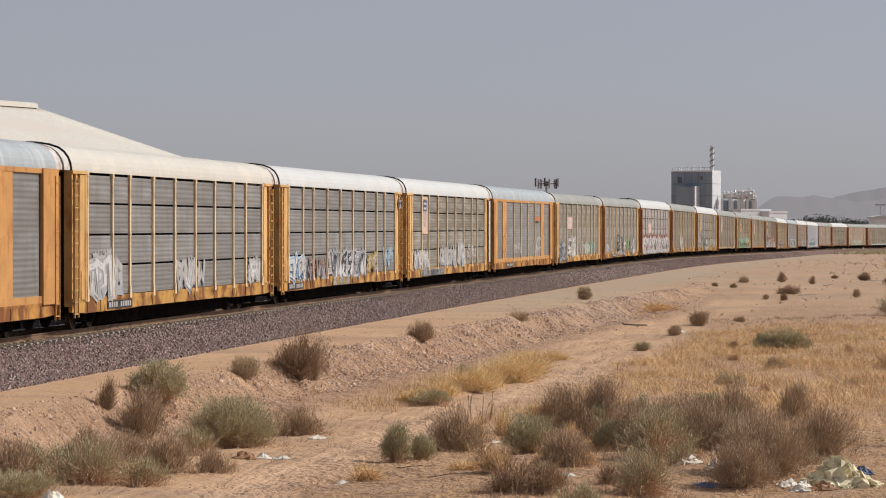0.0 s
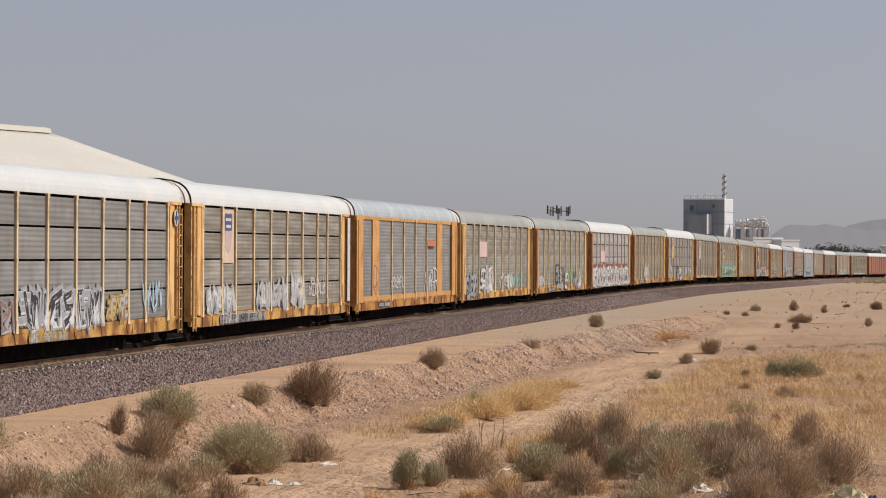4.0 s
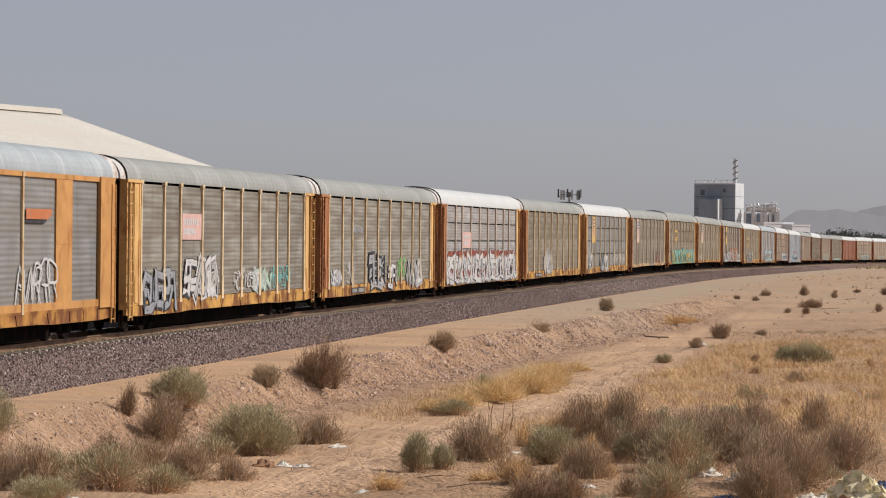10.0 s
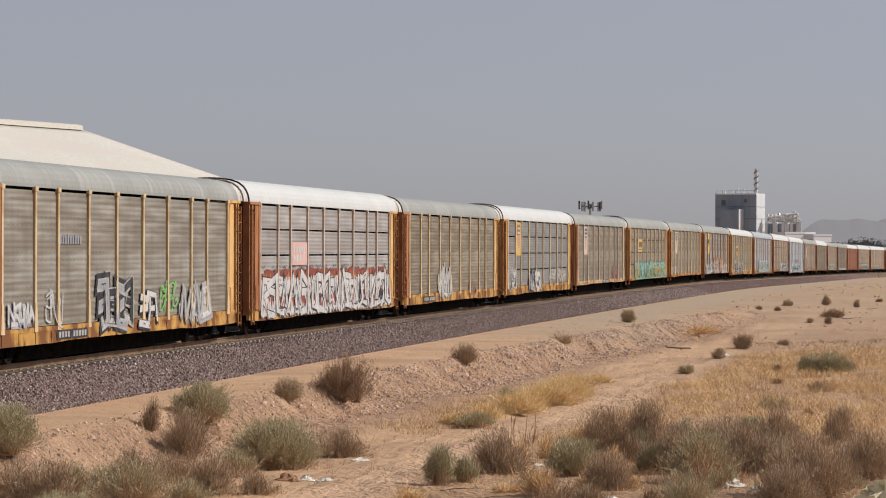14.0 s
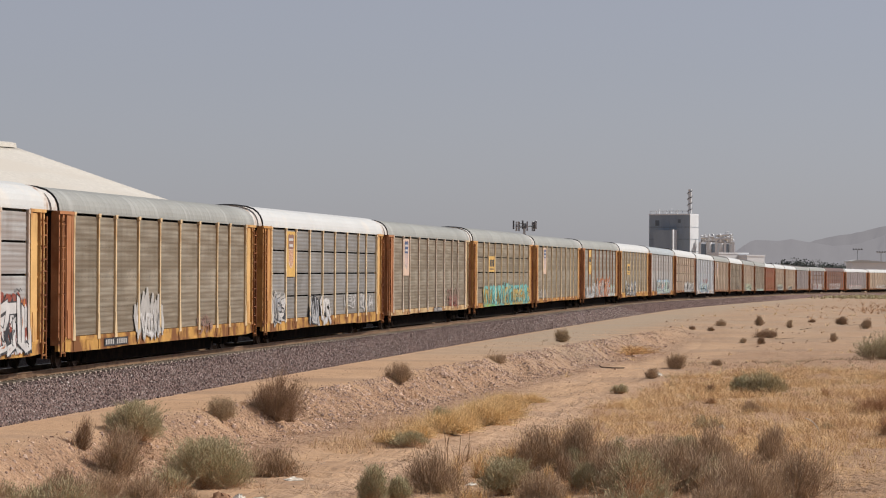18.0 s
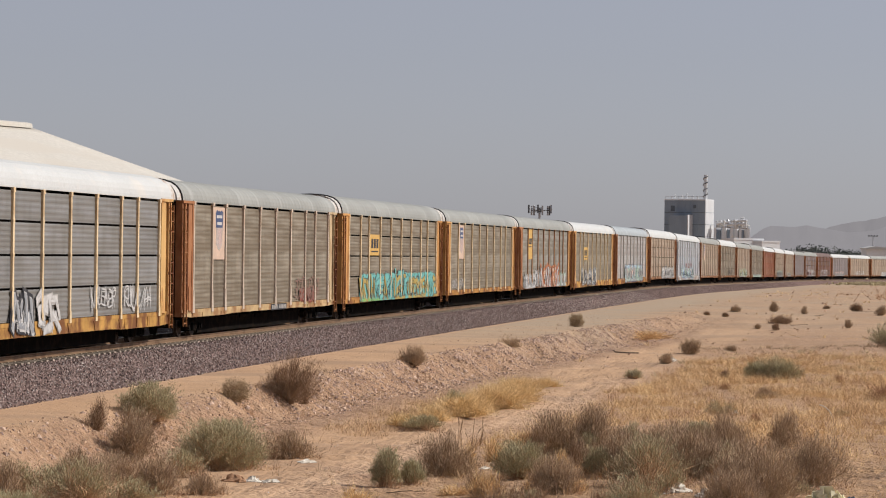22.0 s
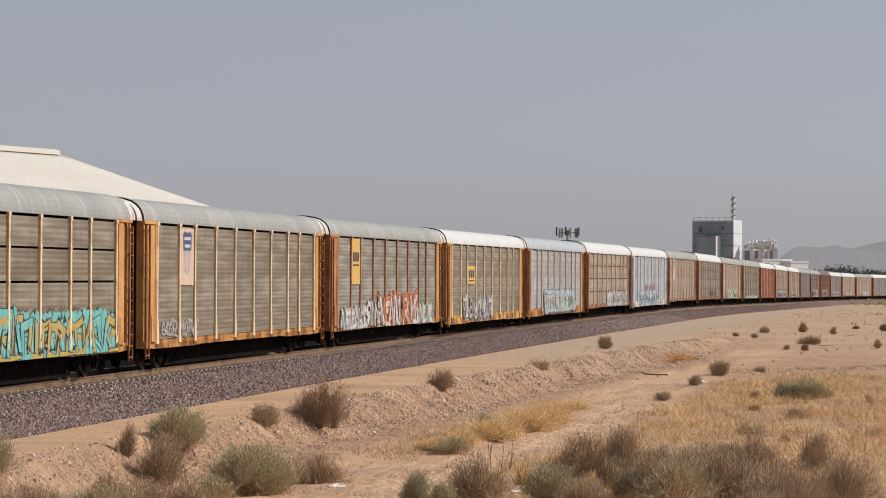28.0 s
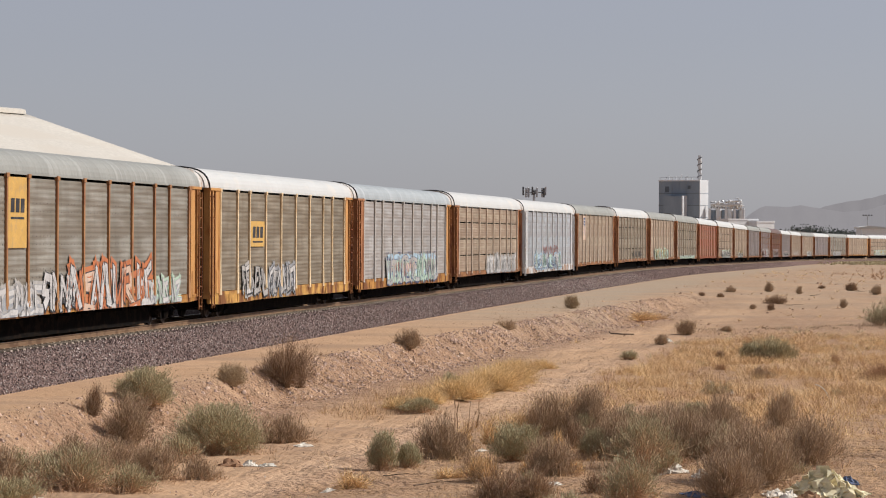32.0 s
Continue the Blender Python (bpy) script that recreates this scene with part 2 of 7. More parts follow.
POST = {
    "straw": mat("post_straw", (0.73, 0.57, 0.36), 0.6, 0.0, 0.1, 0.8, 18, 0.1, (0.36, 0.22, 0.11), 0.35, 2.4, 0.08, 3),
    "yellow": mat("post_yellow", (0.63, 0.48, 0.29), 0.6, 0.0, 0.1, 0.8, 18, 0.1, (0.36, 0.19, 0.07), 0.35, 2.4, 0.08, 3),
    "pink": mat("post_pale", (0.55, 0.455, 0.37), 0.6, 0.0, 0.1, 0.8, 18, 0.1, (0.40, 0.27, 0.18), 0.35, 2.4, 0.08, 3),
    "rust": mat("post_rust", (0.40, 0.21, 0.095), 0.7, 0.0, 0.15, 0.8, 18, 0.1, (0.24, 0.10, 0.05), 0.45, 2.4, 0.08, 3),
    "white": mat("post_white", (0.64, 0.65, 0.66), 0.6, 0.0, 0.1, 0.8, 18, 0.1, (0.42, 0.34, 0.27), 0.3, 2.4, 0.08, 3),
    "grey": mat("post_grey", (0.44, 0.42, 0.39), 0.6, 0.0, 0.1, 0.8, 18, 0.1, (0.30, 0.24, 0.18), 0.35, 2.4, 0.08, 3),
}
BLACK = mat("grimy_black_steel", (0.009, 0.008, 0.0075), 0.9, 0.0, 0.3, 0.5, 20, 0.2, (0.022, 0.015, 0.011), 0.4, 3.0, gloss=0.02)
FLAP = mat("weathered_flap", (0.60, 0.58, 0.545), 0.65, 0.0, 0.15, 0.5, 18, 0.1, (0.30, 0.19, 0.12), 0.45, 2.0)
# Near-black so that gaps between the sheets read as deep shade.
INSIDE = mat("interior_shade_black", (0.02, 0.016, 0.013), 0.9, 0.0, 0.2, 1.0, 20, 0.1, gloss=0.02)
DOOR = mat("end_door_steel", (0.035, 0.019, 0.012), 0.8, 0.0, 0.25, 0.7, 20, 0.15, (0.04, 0.024, 0.016), 0.5, 2.0, 0, 3, gloss=0.05)
WHEEL = mat("wheel_steel", (0.10, 0.075, 0.06), 0.6, 0.6, 0.25, 0.3, 30, 0.15, (0.05, 0.035, 0.03), 0.5, 5.0)
RUBBER = mat("black_rubber_seal", (0.02, 0.02, 0.02), 0.8, 0.0, 0.2, 0.4, 30, 0.1)
RAIL = mat("worn_rail_steel", (0.25, 0.16, 0.098), 0.6, 0.3, 0.2, 1.0, 30, 0.1, (0.11, 0.06, 0.035), 0.4, 2.0)
SHINE = mat("polished_rail_head", (0.42, 0.40, 0.38), 0.28, 0.9, 0.1, 1.0, 30, 0.05)
CONCRETE = mat("sleeper_concrete", (0.46, 0.38, 0.29), 0.85, 0.0, 0.15, 0.6, 30, 0.2, (0.33, 0.28, 0.24), 0.4, 4.0, 0.12)
PAINT = {k: mat("spray_" + k, c, 0.65, 0.0, 0.14, 0.5, 22, 0.0, tuple(v * 0.6 + 0.06 for v in c), 0.35, 3.5) for k, c in {
    "white": (0.54, 0.53, 0.52), "pale": (0.40, 0.385, 0.365), "black": (0.035, 0.035, 0.04), "teal": (0.15, 0.42, 0.40), "gold": (0.42, 0.31, 0.09),
    "green": (0.20, 0.48, 0.14), "mint": (0.42, 0.55, 0.44), "red": (0.24, 0.06, 0.04), "fire": (0.42, 0.15, 0.05), "orange": (0.50, 0.17, 0.07),
    "sky": (0.40, 0.55, 0.66), "blue": (0.06, 0.085, 0.17), "pink": (0.62, 0.40, 0.36), "brown": (0.24, 0.14, 0.11), "grey": (0.30, 0.31, 0.33), "salmon": (0.60, 0.44, 0.34), "sign": (0.60, 0.37, 0.11)}.items()}


# ---- mesh helpers ----
def mesh_of(name, verts, faces, materials, which=None, smooth=False):
    me = bpy.data.meshes.new(name)
    me.from_pydata([tuple(v) for v in verts], [], faces)
    for m in materials:
        me.materials.append(m)
    if which is not None:
        me.polygons.foreach_set("material_index", which)
    if smooth:
        me.polygons.foreach_set("use_smooth", [True] * len(me.polygons))
    me.update()
    return me


class Shape:
    """Collects boxes, prisms, tubes and sweeps into one mesh."""

    def __init__(self):
        self.v, self.f, self.m = [], [], []

    def add(self, verts, faces, mi=0):
        k = len(self.v)
        self.v += [tuple(p) for p in verts]
        self.f += [tuple(i + k for i in q) for q in faces]
        self.m += [mi] * len(faces)
        return self

    def box(self, x0, x1, y0, y1, z0, z1, mi=0, edge=0.0):
        """A box; edge: bevels its upright and top edges."""
        if not edge:
            p = [(x, y, z) for z in (z0, z1) for x, y in ((x0, y0), (x1, y0), (x1, y1), (x0, y1))]
            return self.add(p, [(3, 2, 1, 0), (4, 5, 6, 7), (0, 1, 5, 4), (1, 2, 6, 5), (2, 3, 7, 6), (3, 0, 4, 7)], mi)
        e = edge
        ring = [(x0 + e, y0), (x1 - e, y0), (x1, y0 + e), (x1, y1 - e), (x1 - e, y1), (x0 + e, y1), (x0, y1 - e), (x0, y0 + e)]
        top = [(min(max(x, x0 + e), x1 - e), min(max(y, y0 + e), y1 - e)) for x, y in ring]
        p = [(x, y, z0) for x, y in ring] + [(x, y, z1 - e) for x, y in ring] + [(x, y, z1) for x, y in top]
        f = [tuple(range(7, -1, -1)), tuple(range(16, 24))]
        for k in (0, 8):
            f += [(k + i, k + (i + 1) % 8, k + 8 + (i + 1) % 8, k + 8 + i) for i in range(8)]
        return self.add(p, f, mi)

    def prism(self, outline, y0, y1, mi=0, axis="y"):
        """An outline in x, z (axis y), in y, z (axis x) or in x, y (axis z), pushed along the axis."""
        n = len(outline)
        put = {"y": lambda a, b, c: (a, c, b), "x": lambda a, b, c: (c, a, b), "z": lambda a, b, c: (a, b, c)}[axis]
        p = [put(a, b, y0) for a, b in outline] + [put(a, b, y1) for a, b in outline]
        f = [tuple(range(n)), tuple(range(2 * n - 1, n - 1, -1))] + [(i, i + n, (i + 1) % n + n, (i + 1) % n) for i in range(n)]
        return self.add(p, f, mi)

    def tube(self, a, b, r, r2=None, sides=8, mi=0, caps=True):
        a, b = Vector(a), Vector(b)
        r2 = r if r2 is None else r2
        d = (b - a).normalized()
        u = d.cross(Vector((0, 0, 1)) if abs(d.z) < 0.9 else Vector((1, 0, 0))).normalized()
        w = d.cross(u)
        p = [a + (u * math.cos(k * 2 * math.pi / sides) + w * math.sin(k * 2 * math.pi / sides)) * r for k in range(sides)]
        p += [b + (u * math.cos(k * 2 * math.pi / sides) + w * math.sin(k * 2 * math.pi / sides)) * r2 for k in range(sides)]
        f = [(i, (i + 1) % sides, (i + 1) % sides + sides, i + sides) for i in range(sides)]
        if caps:
            f += [tuple(range(sides - 1, -1, -1)), tuple(range(sides, 2 * sides))]
        return self.add(p, f, mi)

    def lathe(self, profile, centre, sides=20, mi=0, axis="y"):
        """Turns (radius, along) pairs round an axis through the centre."""
        n, p = len(profile), []
        for k in range(sides):
            c, s = math.cos(k * 2 * math.pi / sides), math.sin(k * 2 * math.pi / sides)
            for r, h in profile:
                q = (r * c, h, r * s) if axis == "y" else (r * c, r * s, h)
                p.append(tuple(a + b for a, b in zip(q, centre)))
        f = [(k * n + i, k * n + i + 1, ((k + 1) % sides) * n + i + 1, ((k + 1) % sides) * n + i) for k in range(sides) for i in range(n - 1)]
        return self.add(p, f, mi)

    def mesh(self, name, *materials, smooth=False):
        me = mesh_of(name, self.v, self.f, materials, self.m, smooth)
        bm = bmesh.new()
        bm.from_mesh(me)
        bmesh.ops.recalc_face_normals(bm, faces=bm.faces)
        bm.to_mesh(me)
        bm.free()
        return me


def part(name, me, parent, m=None, label="", kind=""):
    """Links a mesh as one part of a thing."""
    ob = new(name, me)
    ob.parent = parent
    if m is not None:
        ob.matrix_basis = m
    if label or kind:
        tagged(ob, label, kind=kind)
    return ob


def thing(name, label, category, group="", kind="", m=None):
    ob = new(name)
    ob.empty_display_size = 0.3
    if m is not None:
        ob.matrix_basis = m
    return tagged(ob, label, category, group, kind)


KEPT = {}


def kept(key, make):
    """One mesh for all alike pieces."""
    if key not in KEPT:
        KEPT[key] = make()
    return KEPT[key]


# ---- ground, ballast and track ----
def ground_material():
    m = bpy.data.materials.new("desert_ground")
    m.use_nodes = True
    n, l = m.node_tree.nodes, m.node_tree.links
    b = n["Principled BSDF"]
    b.inputs["Roughness"].default_value = 0.95
    where = n.new("ShaderNodeTexCoord").outputs["Object"]
    cover = n.new("ShaderNodeAttribute")
    cover.attribute_name = "cover"
    split = n.new("ShaderNodeSeparateColor")
    l.new(cover.outputs["Color"], split.inputs[0])

    def tex(kind, scale, detail=4):
        t = n.new(kind)
        t.inputs["Scale"].default_value = scale
        if "Detail" in t.inputs:
            t.inputs["Detail"].default_value = detail
        l.new(where, t.inputs["Vector"])
        return t

    def mix(a, c, f):
        x = n.new("ShaderNodeMix")
        x.data_type = "RGBA"
        for i, v in ((0, f), (6, a), (7, c)):
            if isinstance(v, tuple):
                x.inputs[i].default_value = (*v, 1)
            elif isinstance(v, float):
                x.inputs[i].default_value = v
            else:
                l.new(v, x.inputs[i])
        return x.outputs[2]

    def ramp(source, a, c, lo=0.0, hi=1.0):
        r = n.new("ShaderNodeMapRange")
        for i, v in zip((1, 2, 3, 4), (a, c, lo, hi)):
            r.inputs[i].default_value = v
        l.new(source, r.inputs[0])
        return r.outputs[0]

    def times(a, c):
        k = n.new("ShaderNodeMath")
        k.operation = "MULTIPLY"
        for i, v in ((0, a), (1, c)):
            if isinstance(v, float):
                k.inputs[i].default_value = v
            else:
                l.new(v, k.inputs[i])
        return k.outputs[0]

    broad, fine = tex("ShaderNodeTexNoise", 0.35, 5).outputs["Fac"], tex("ShaderNodeTexNoise", 9.0, 5).outputs["Fac"]
    sand = mix((0.42, 0.258, 0.143), (0.485, 0.308, 0.178), ramp(broad, 0.35, 0.65))
    sand = mix(sand, (0.26, 0.16, 0.095), ramp(fine, 0.5, 0.72, 0, 0.65))
    sand = mix(sand, (0.27, 0.168, 0.1), ramp(tex("ShaderNodeTexNoise", 1.7, 6).outputs["Fac"], 0.56, 0.7, 0, 0.55))
    earth = mix((0.29, 0.168, 0.098), (0.43, 0.262, 0.157), ramp(tex("ShaderNodeTexNoise", 1.3, 5).outputs["Fac"], 0.35, 0.65))
    earth = mix(earth, (0.16, 0.095, 0.06), ramp(fine, 0.52, 0.68, 0, 0.8))
    earth = mix(earth, (0.19, 0.115, 0.072), ramp(tex("ShaderNodeTexNoise", 2.6, 6).outputs["Fac"], 0.54, 0.66, 0, 0.6))
    stones = tex("ShaderNodeTexVoronoi", 9.0)
    earth = mix(earth, (0.50, 0.345, 0.245), times(ramp(stones.outputs["Distance"], 0.12, 0.28, 1, 0), 0.45))
    litter = mix((0.44, 0.265, 0.128), (0.32, 0.185, 0.09), ramp(tex("ShaderNodeTexNoise", 5.0, 6).outputs["Fac"], 0.4, 0.6))
    drift = n.new("ShaderNodeMapping")
    drift.inputs["Scale"].default_value = (0.06, 0.3, 1)
    drift.inputs["Rotation"].default_value = (0, 0, 0.25)
    l.new(where, drift.inputs["Vector"])
    bands = n.new("ShaderNodeTexNoise")
    bands.inputs["Scale"].default_value, bands.inputs["Detail"].default_value = 1.0, 6
    l.new(drift.outputs["Vector"], bands.inputs["Vector"])
    sand = mix(sand, (0.28, 0.178, 0.112), ramp(bands.outputs["Fac"], 0.50, 0.64, 0, 0.6))
    ruts = n.new("ShaderNodeMapping")
    ruts.vector_type = "TEXTURE"
    ruts.inputs["Rotation"].default_value = (0, 0, -0.20)
    ruts.inputs["Scale"].default_value = (0.36, 3.6, 1)
    l.new(where, ruts.inputs["Vector"])
    tread = n.new("ShaderNodeTexNoise")
    tread.inputs["Scale"].default_value, tread.inputs["Detail"].default_value = 1.0, 6
    l.new(ruts.outputs["Vector"], tread.inputs["Vector"])
    patch = tex("ShaderNodeTexNoise", 0.8, 5).outputs["Fac"]
    earth = mix(earth, (0.40, 0.258, 0.16), ramp(patch, 0.5, 0.64, 0, 0.55))
    path = mix((0.60, 0.402, 0.262), (0.50, 0.322, 0.202), ramp(patch, 0.38, 0.62))
    path = mix(path, (0.25, 0.152, 0.088), ramp(tread.outputs["Fac"], 0.52, 0.68, 0, 0.7))
    path = mix(path, (0.30, 0.185, 0.11), ramp(fine, 0.56, 0.74, 0, 0.5))
    earth = mix(earth, path, split.outputs["Blue"])
    colour = mix(sand, earth, split.outputs["Red"])
    colour = mix(colour, litter, split.outputs["Green"])
    # Alpha greys the verge's gravel and, far off, paints haze on the sand.
    colour = mix(colour, (0.335, 0.262, 0.185), times(cover.outputs["Alpha"], ramp(bands.outputs["Fac"], 0.3, 0.6, 0.5, 0.95)))
    l.new(colour, b.inputs["Base Color"])
    k = n.new("ShaderNodeBump")
    k.inputs["Strength"].default_value, k.inputs["Distance"].default_value = 1.0, 0.18

    def plus(a, c):
        x = n.new("ShaderNodeMath")
        l.new(a, x.inputs[0])
        l.new(c, x.inputs[1])
        return x.outputs[0]
    clods = tex("ShaderNodeTexNoise", 3.4, 6).outputs["Fac"]
    relief = plus(times(fine, ramp(split.outputs["Red"], 0, 1, 0.15, 0.75)), times(clods, ramp(split.outputs["Red"], 0, 1, 0.35, 1.5)))
    l.new(plus(relief, times(times(tread.outputs["Fac"], split.outputs["Blue"]), 0.8)), k.inputs["Height"])
    l.new(k.outputs[0], b.inputs["Normal"])
    return m


def steps(*runs):
    v = [runs[0][0]]
    for a, b, d in runs:
        v += list(np.linspace(a, b, max(2, round((b - a) / d) + 1))[1:])
    return np.array(v)


def lane(s):
    """Where the dirt path's middle runs, metres to the right of the track."""
    return np.interp(s, [-40, -25, -14, -4, 8, 25, 46, 80], [12.2, 12.8, 13.5, 13.9, 14.7, 15.0, 15.2, 15.6])


def foot_grass(s, o):
    """Tall pale grass between the bank's foot and the path."""
    return np.clip(1.4 * np.exp(-(((s - 4) / 8.5) ** 4) - ((o - lane(s) + 2.0) / 0.85) ** 2) * (0.75 + 0.5 * np.sin(s * 1.1 + 2 * np.sin(o))), 0, 1)


def grass_cover(x, y):
    """How densely dry grass stands, 0 to 1: the field right of the dirt path, and tufts by the slope's foot."""
    s, o = along(x, y)
    path = lane(s) + 1.0 + 0.6 * waves(x, y, 9, 8)
    field = ease(0.6, 2.2, o - path) * (1 - ease(45, 62, s - 0.9 * np.clip(o - 20, 0, 14))) * ease(-22, -7, s - 1.2 * np.clip(o - 21.5, 0, 8) * (s < 6)) * np.clip(0.52 + 0.6 * waves(x, y, 6, 9) + 0.5 * waves(x, y, 1.9, 10), 0.02, 1)
    return np.clip(field + foot_grass(s, o), 0, 1)


gx = steps((-5000, -1500, 500), (-1500, -300, 80), (-300, -60, 15), (-60, -14, 2), (-14, 22, 0.18), (22, 70, 1.5), (70, 300, 8), (300, 1500, 80), (1500, 5000, 500))
gy = steps((-1500, -300, 100), (-300, -20, 20), (-20, 42, 3), (42, 96, 0.17), (96, 120, 0.5), (120, 180, 0.8), (180, 320, 3), (320, 700, 8), (700, 1500, 60), (1500, 5000, 400))
GX, GY = np.meshgrid(gx, gy)
fx, fy = GX.ravel(), GY.ravel()
fz = ground_z(fx, fy)
fs, fo = along(fx, fy)
cols = len(gx)
quads = [(j * cols + i, j * cols + i + 1, (j + 1) * cols + i + 1, (j + 1) * cols + i) for j in range(len(gy) - 1) for i in range(cols - 1)]
me = mesh_of("ground", np.stack([fx, fy, fz], 1), quads, [ground_material()], smooth=True)
paint = me.color_attributes.new("cover", "FLOAT_COLOR", "POINT")
stony = ease(0, 0.8, fo - crest(fs)) * (1 - ease(0.6, 2.4, fo - crest(fs) - 2.1)) * (1 - ease(80, 120, fs))
open_field = ease(0.5, 3, fo - crest(fs) - 5.5) * (1 - ease(70, 120, fs)) * (0.7 + 0.3 * (1 - ease(-14, -2, fs)))
pebbly = ease(2.5, 6, fo - 4.2) * ease(70, 130, fs) * (0.25 + 0.25 * waves(fx, fy, 11, 21))
worn = np.clip(np.maximum(np.maximum(stony, open_field), pebbly) * (0.85 + 0.25 * waves(fx, fy, 3, 22)), 0, 1)
way = np.clip(ease(0, 0.9, fo - crest(fs) - 2.0 - 0.3 * waves(fx, fy, 4, 23)), 0, 1) * (1 - ease(1.2, 2.9, np.abs(fo - lane(fs) + 0.3 + 0.7 * waves(fx, fy, 5, 26)))) * (1 - ease(40, 75, fs))
gravel_haze = ease(25, 80, fs) * ease(0.0, 0.6, fo - 4.4) * (1 - ease(4.0, 9.0, fo - 4.4 + 1.6 * waves(fx, fy, 9, 24)))
# Farther sand greys the same way: distance haze painted into the ground colour.
gravel_haze = np.maximum(gravel_haze, 0.75 * ease(60, 140, fs) * np.clip(0.6 + 0.4 * waves(fx, fy, 14, 25), 0, 1))
scrub_soil = 0.9 * ease(1.8, 3.6, fo - lane(fs) + 0.8 * waves(fx, fy, 4, 27)) * (1 - ease(-10, 2, fs)) * np.clip(0.55 + 0.5 * waves(fx, fy, 2.2, 28), 0, 1)
paint.data.foreach_set("color", np.stack([worn, np.clip(grass_cover(fx, fy) * 0.85 + scrub_soil, 0, 1), way, gravel_haze], 1).astype(np.float32).ravel())
ground = tagged(new("ground", me), "pale desert sand with a stony bank and a worn dirt path", "ground", kind="structure")


def sweep(name, section, s_values, materials, which=None, lift=0.0, smooth=False):
    """An outline (metres to the right, metres over the rail's top) drawn along the track."""
    n, verts = len(section), []
    for s in s_values:
        for o, z in section:
            x, y, h, _ = on_line(s, o)
            verts.append((float(x), float(y), float(h) + z + lift))
    faces = [(i * n + j, i * n + (j + 1) % n, (i + 1) * n + (j + 1) % n, (i + 1) * n + j) for i in range(len(s_values) - 1) for j in range(n)]
    wi = [which[j] if which else 0 for i in range(len(s_values) - 1) for j in range(n)]
    s = Shape()
    s.v, s.f, s.m = verts, faces, wi
    s.f += [tuple(range(n)), tuple(range(len(verts) - 1, len(verts) - n - 1, -1))]
    s.m += [0, 0]
    return s.mesh(name, *materials, smooth=smooth)


BALLAST = mat("ballast_gravel", (0.185, 0.117, 0.104), 0.95, 0.0, 0.15, 2.5, 14, 0.9, (0.26, 0.185, 0.16), 0.45, 9.0, bump_distance=0.08)
# Darker ballast below and behind the train: the shade there is painted in.
UNDERSHADE = mat("shade_painted_ballast", (0.045, 0.033, 0.028), 0.95, 0.0, 0.25, 2.5, 14, 0.9, (0.075, 0.055, 0.046), 0.45, 9.0, bump_distance=0.08, gloss=0.05)
bed_s = steps((-330, -40, 10), (-40, 160, 1.0), (160, 720, 4), (720, 1100, 10))
# Far shoulder is added out to 8.2 m so the view beneath meets shade.
ballast = tagged(new("ballast", sweep("ballast", [(-9.6, -1.0), (-8.2, -0.30), (-1.2, -0.24), (1.2, -0.24), (1.95, -0.26), (4.25, -0.90), (4.6, -1.1), (-9.6, -1.1)], bed_s, [BALLAST, UNDERSHADE], [0, 1, 1, 0, 0, 0, 0, 0])), "reddish-grey crushed stone ballast under the railway track", "ballast", kind="structure")
track = thing("railway_track", "curved railway track with steel rails on concrete sleepers", "railway track", kind="structure")
HEAD = [(-0.036, 0.0), (0.036, 0.0), (0.036, -0.035), (0.010, -0.05), (0.010, -0.15), (0.07, -0.17), (0.07, -0.185), (-0.07, -0.185), (-0.07, -0.17), (-0.010, -0.15), (-0.010, -0.05), (-0.036, -0.035)]
for side in (-0.7535, 0.7535):
    part("rail", sweep("rail", [(side + o, z) for o, z in HEAD], bed_s, [RAIL, SHINE], [1] + [0] * 11), track, label="worn steel rail with a polished head")


# ---- the train: covered car carriers, one body each on two trucks ----
POSTS = (-11.8, -9.05, -7.05, -4.2, -1.4, 1.4, 4.2, 7.05, 9.05, 11.8)
SIDE, HALF, DECK = 1.5, 13.4, 1.05
ARCH = [(1.53, 5.06), (1.53, 5.14), (1.50, 5.30), (1.43, 5.47), (1.31, 5.63), (1.12, 5.77), (0.82, 5.87), (0.42, 5.925), (0.0, 5.94)]
ARCH = ARCH + [(-y, z) for y, z in ARCH[-2::-1]]


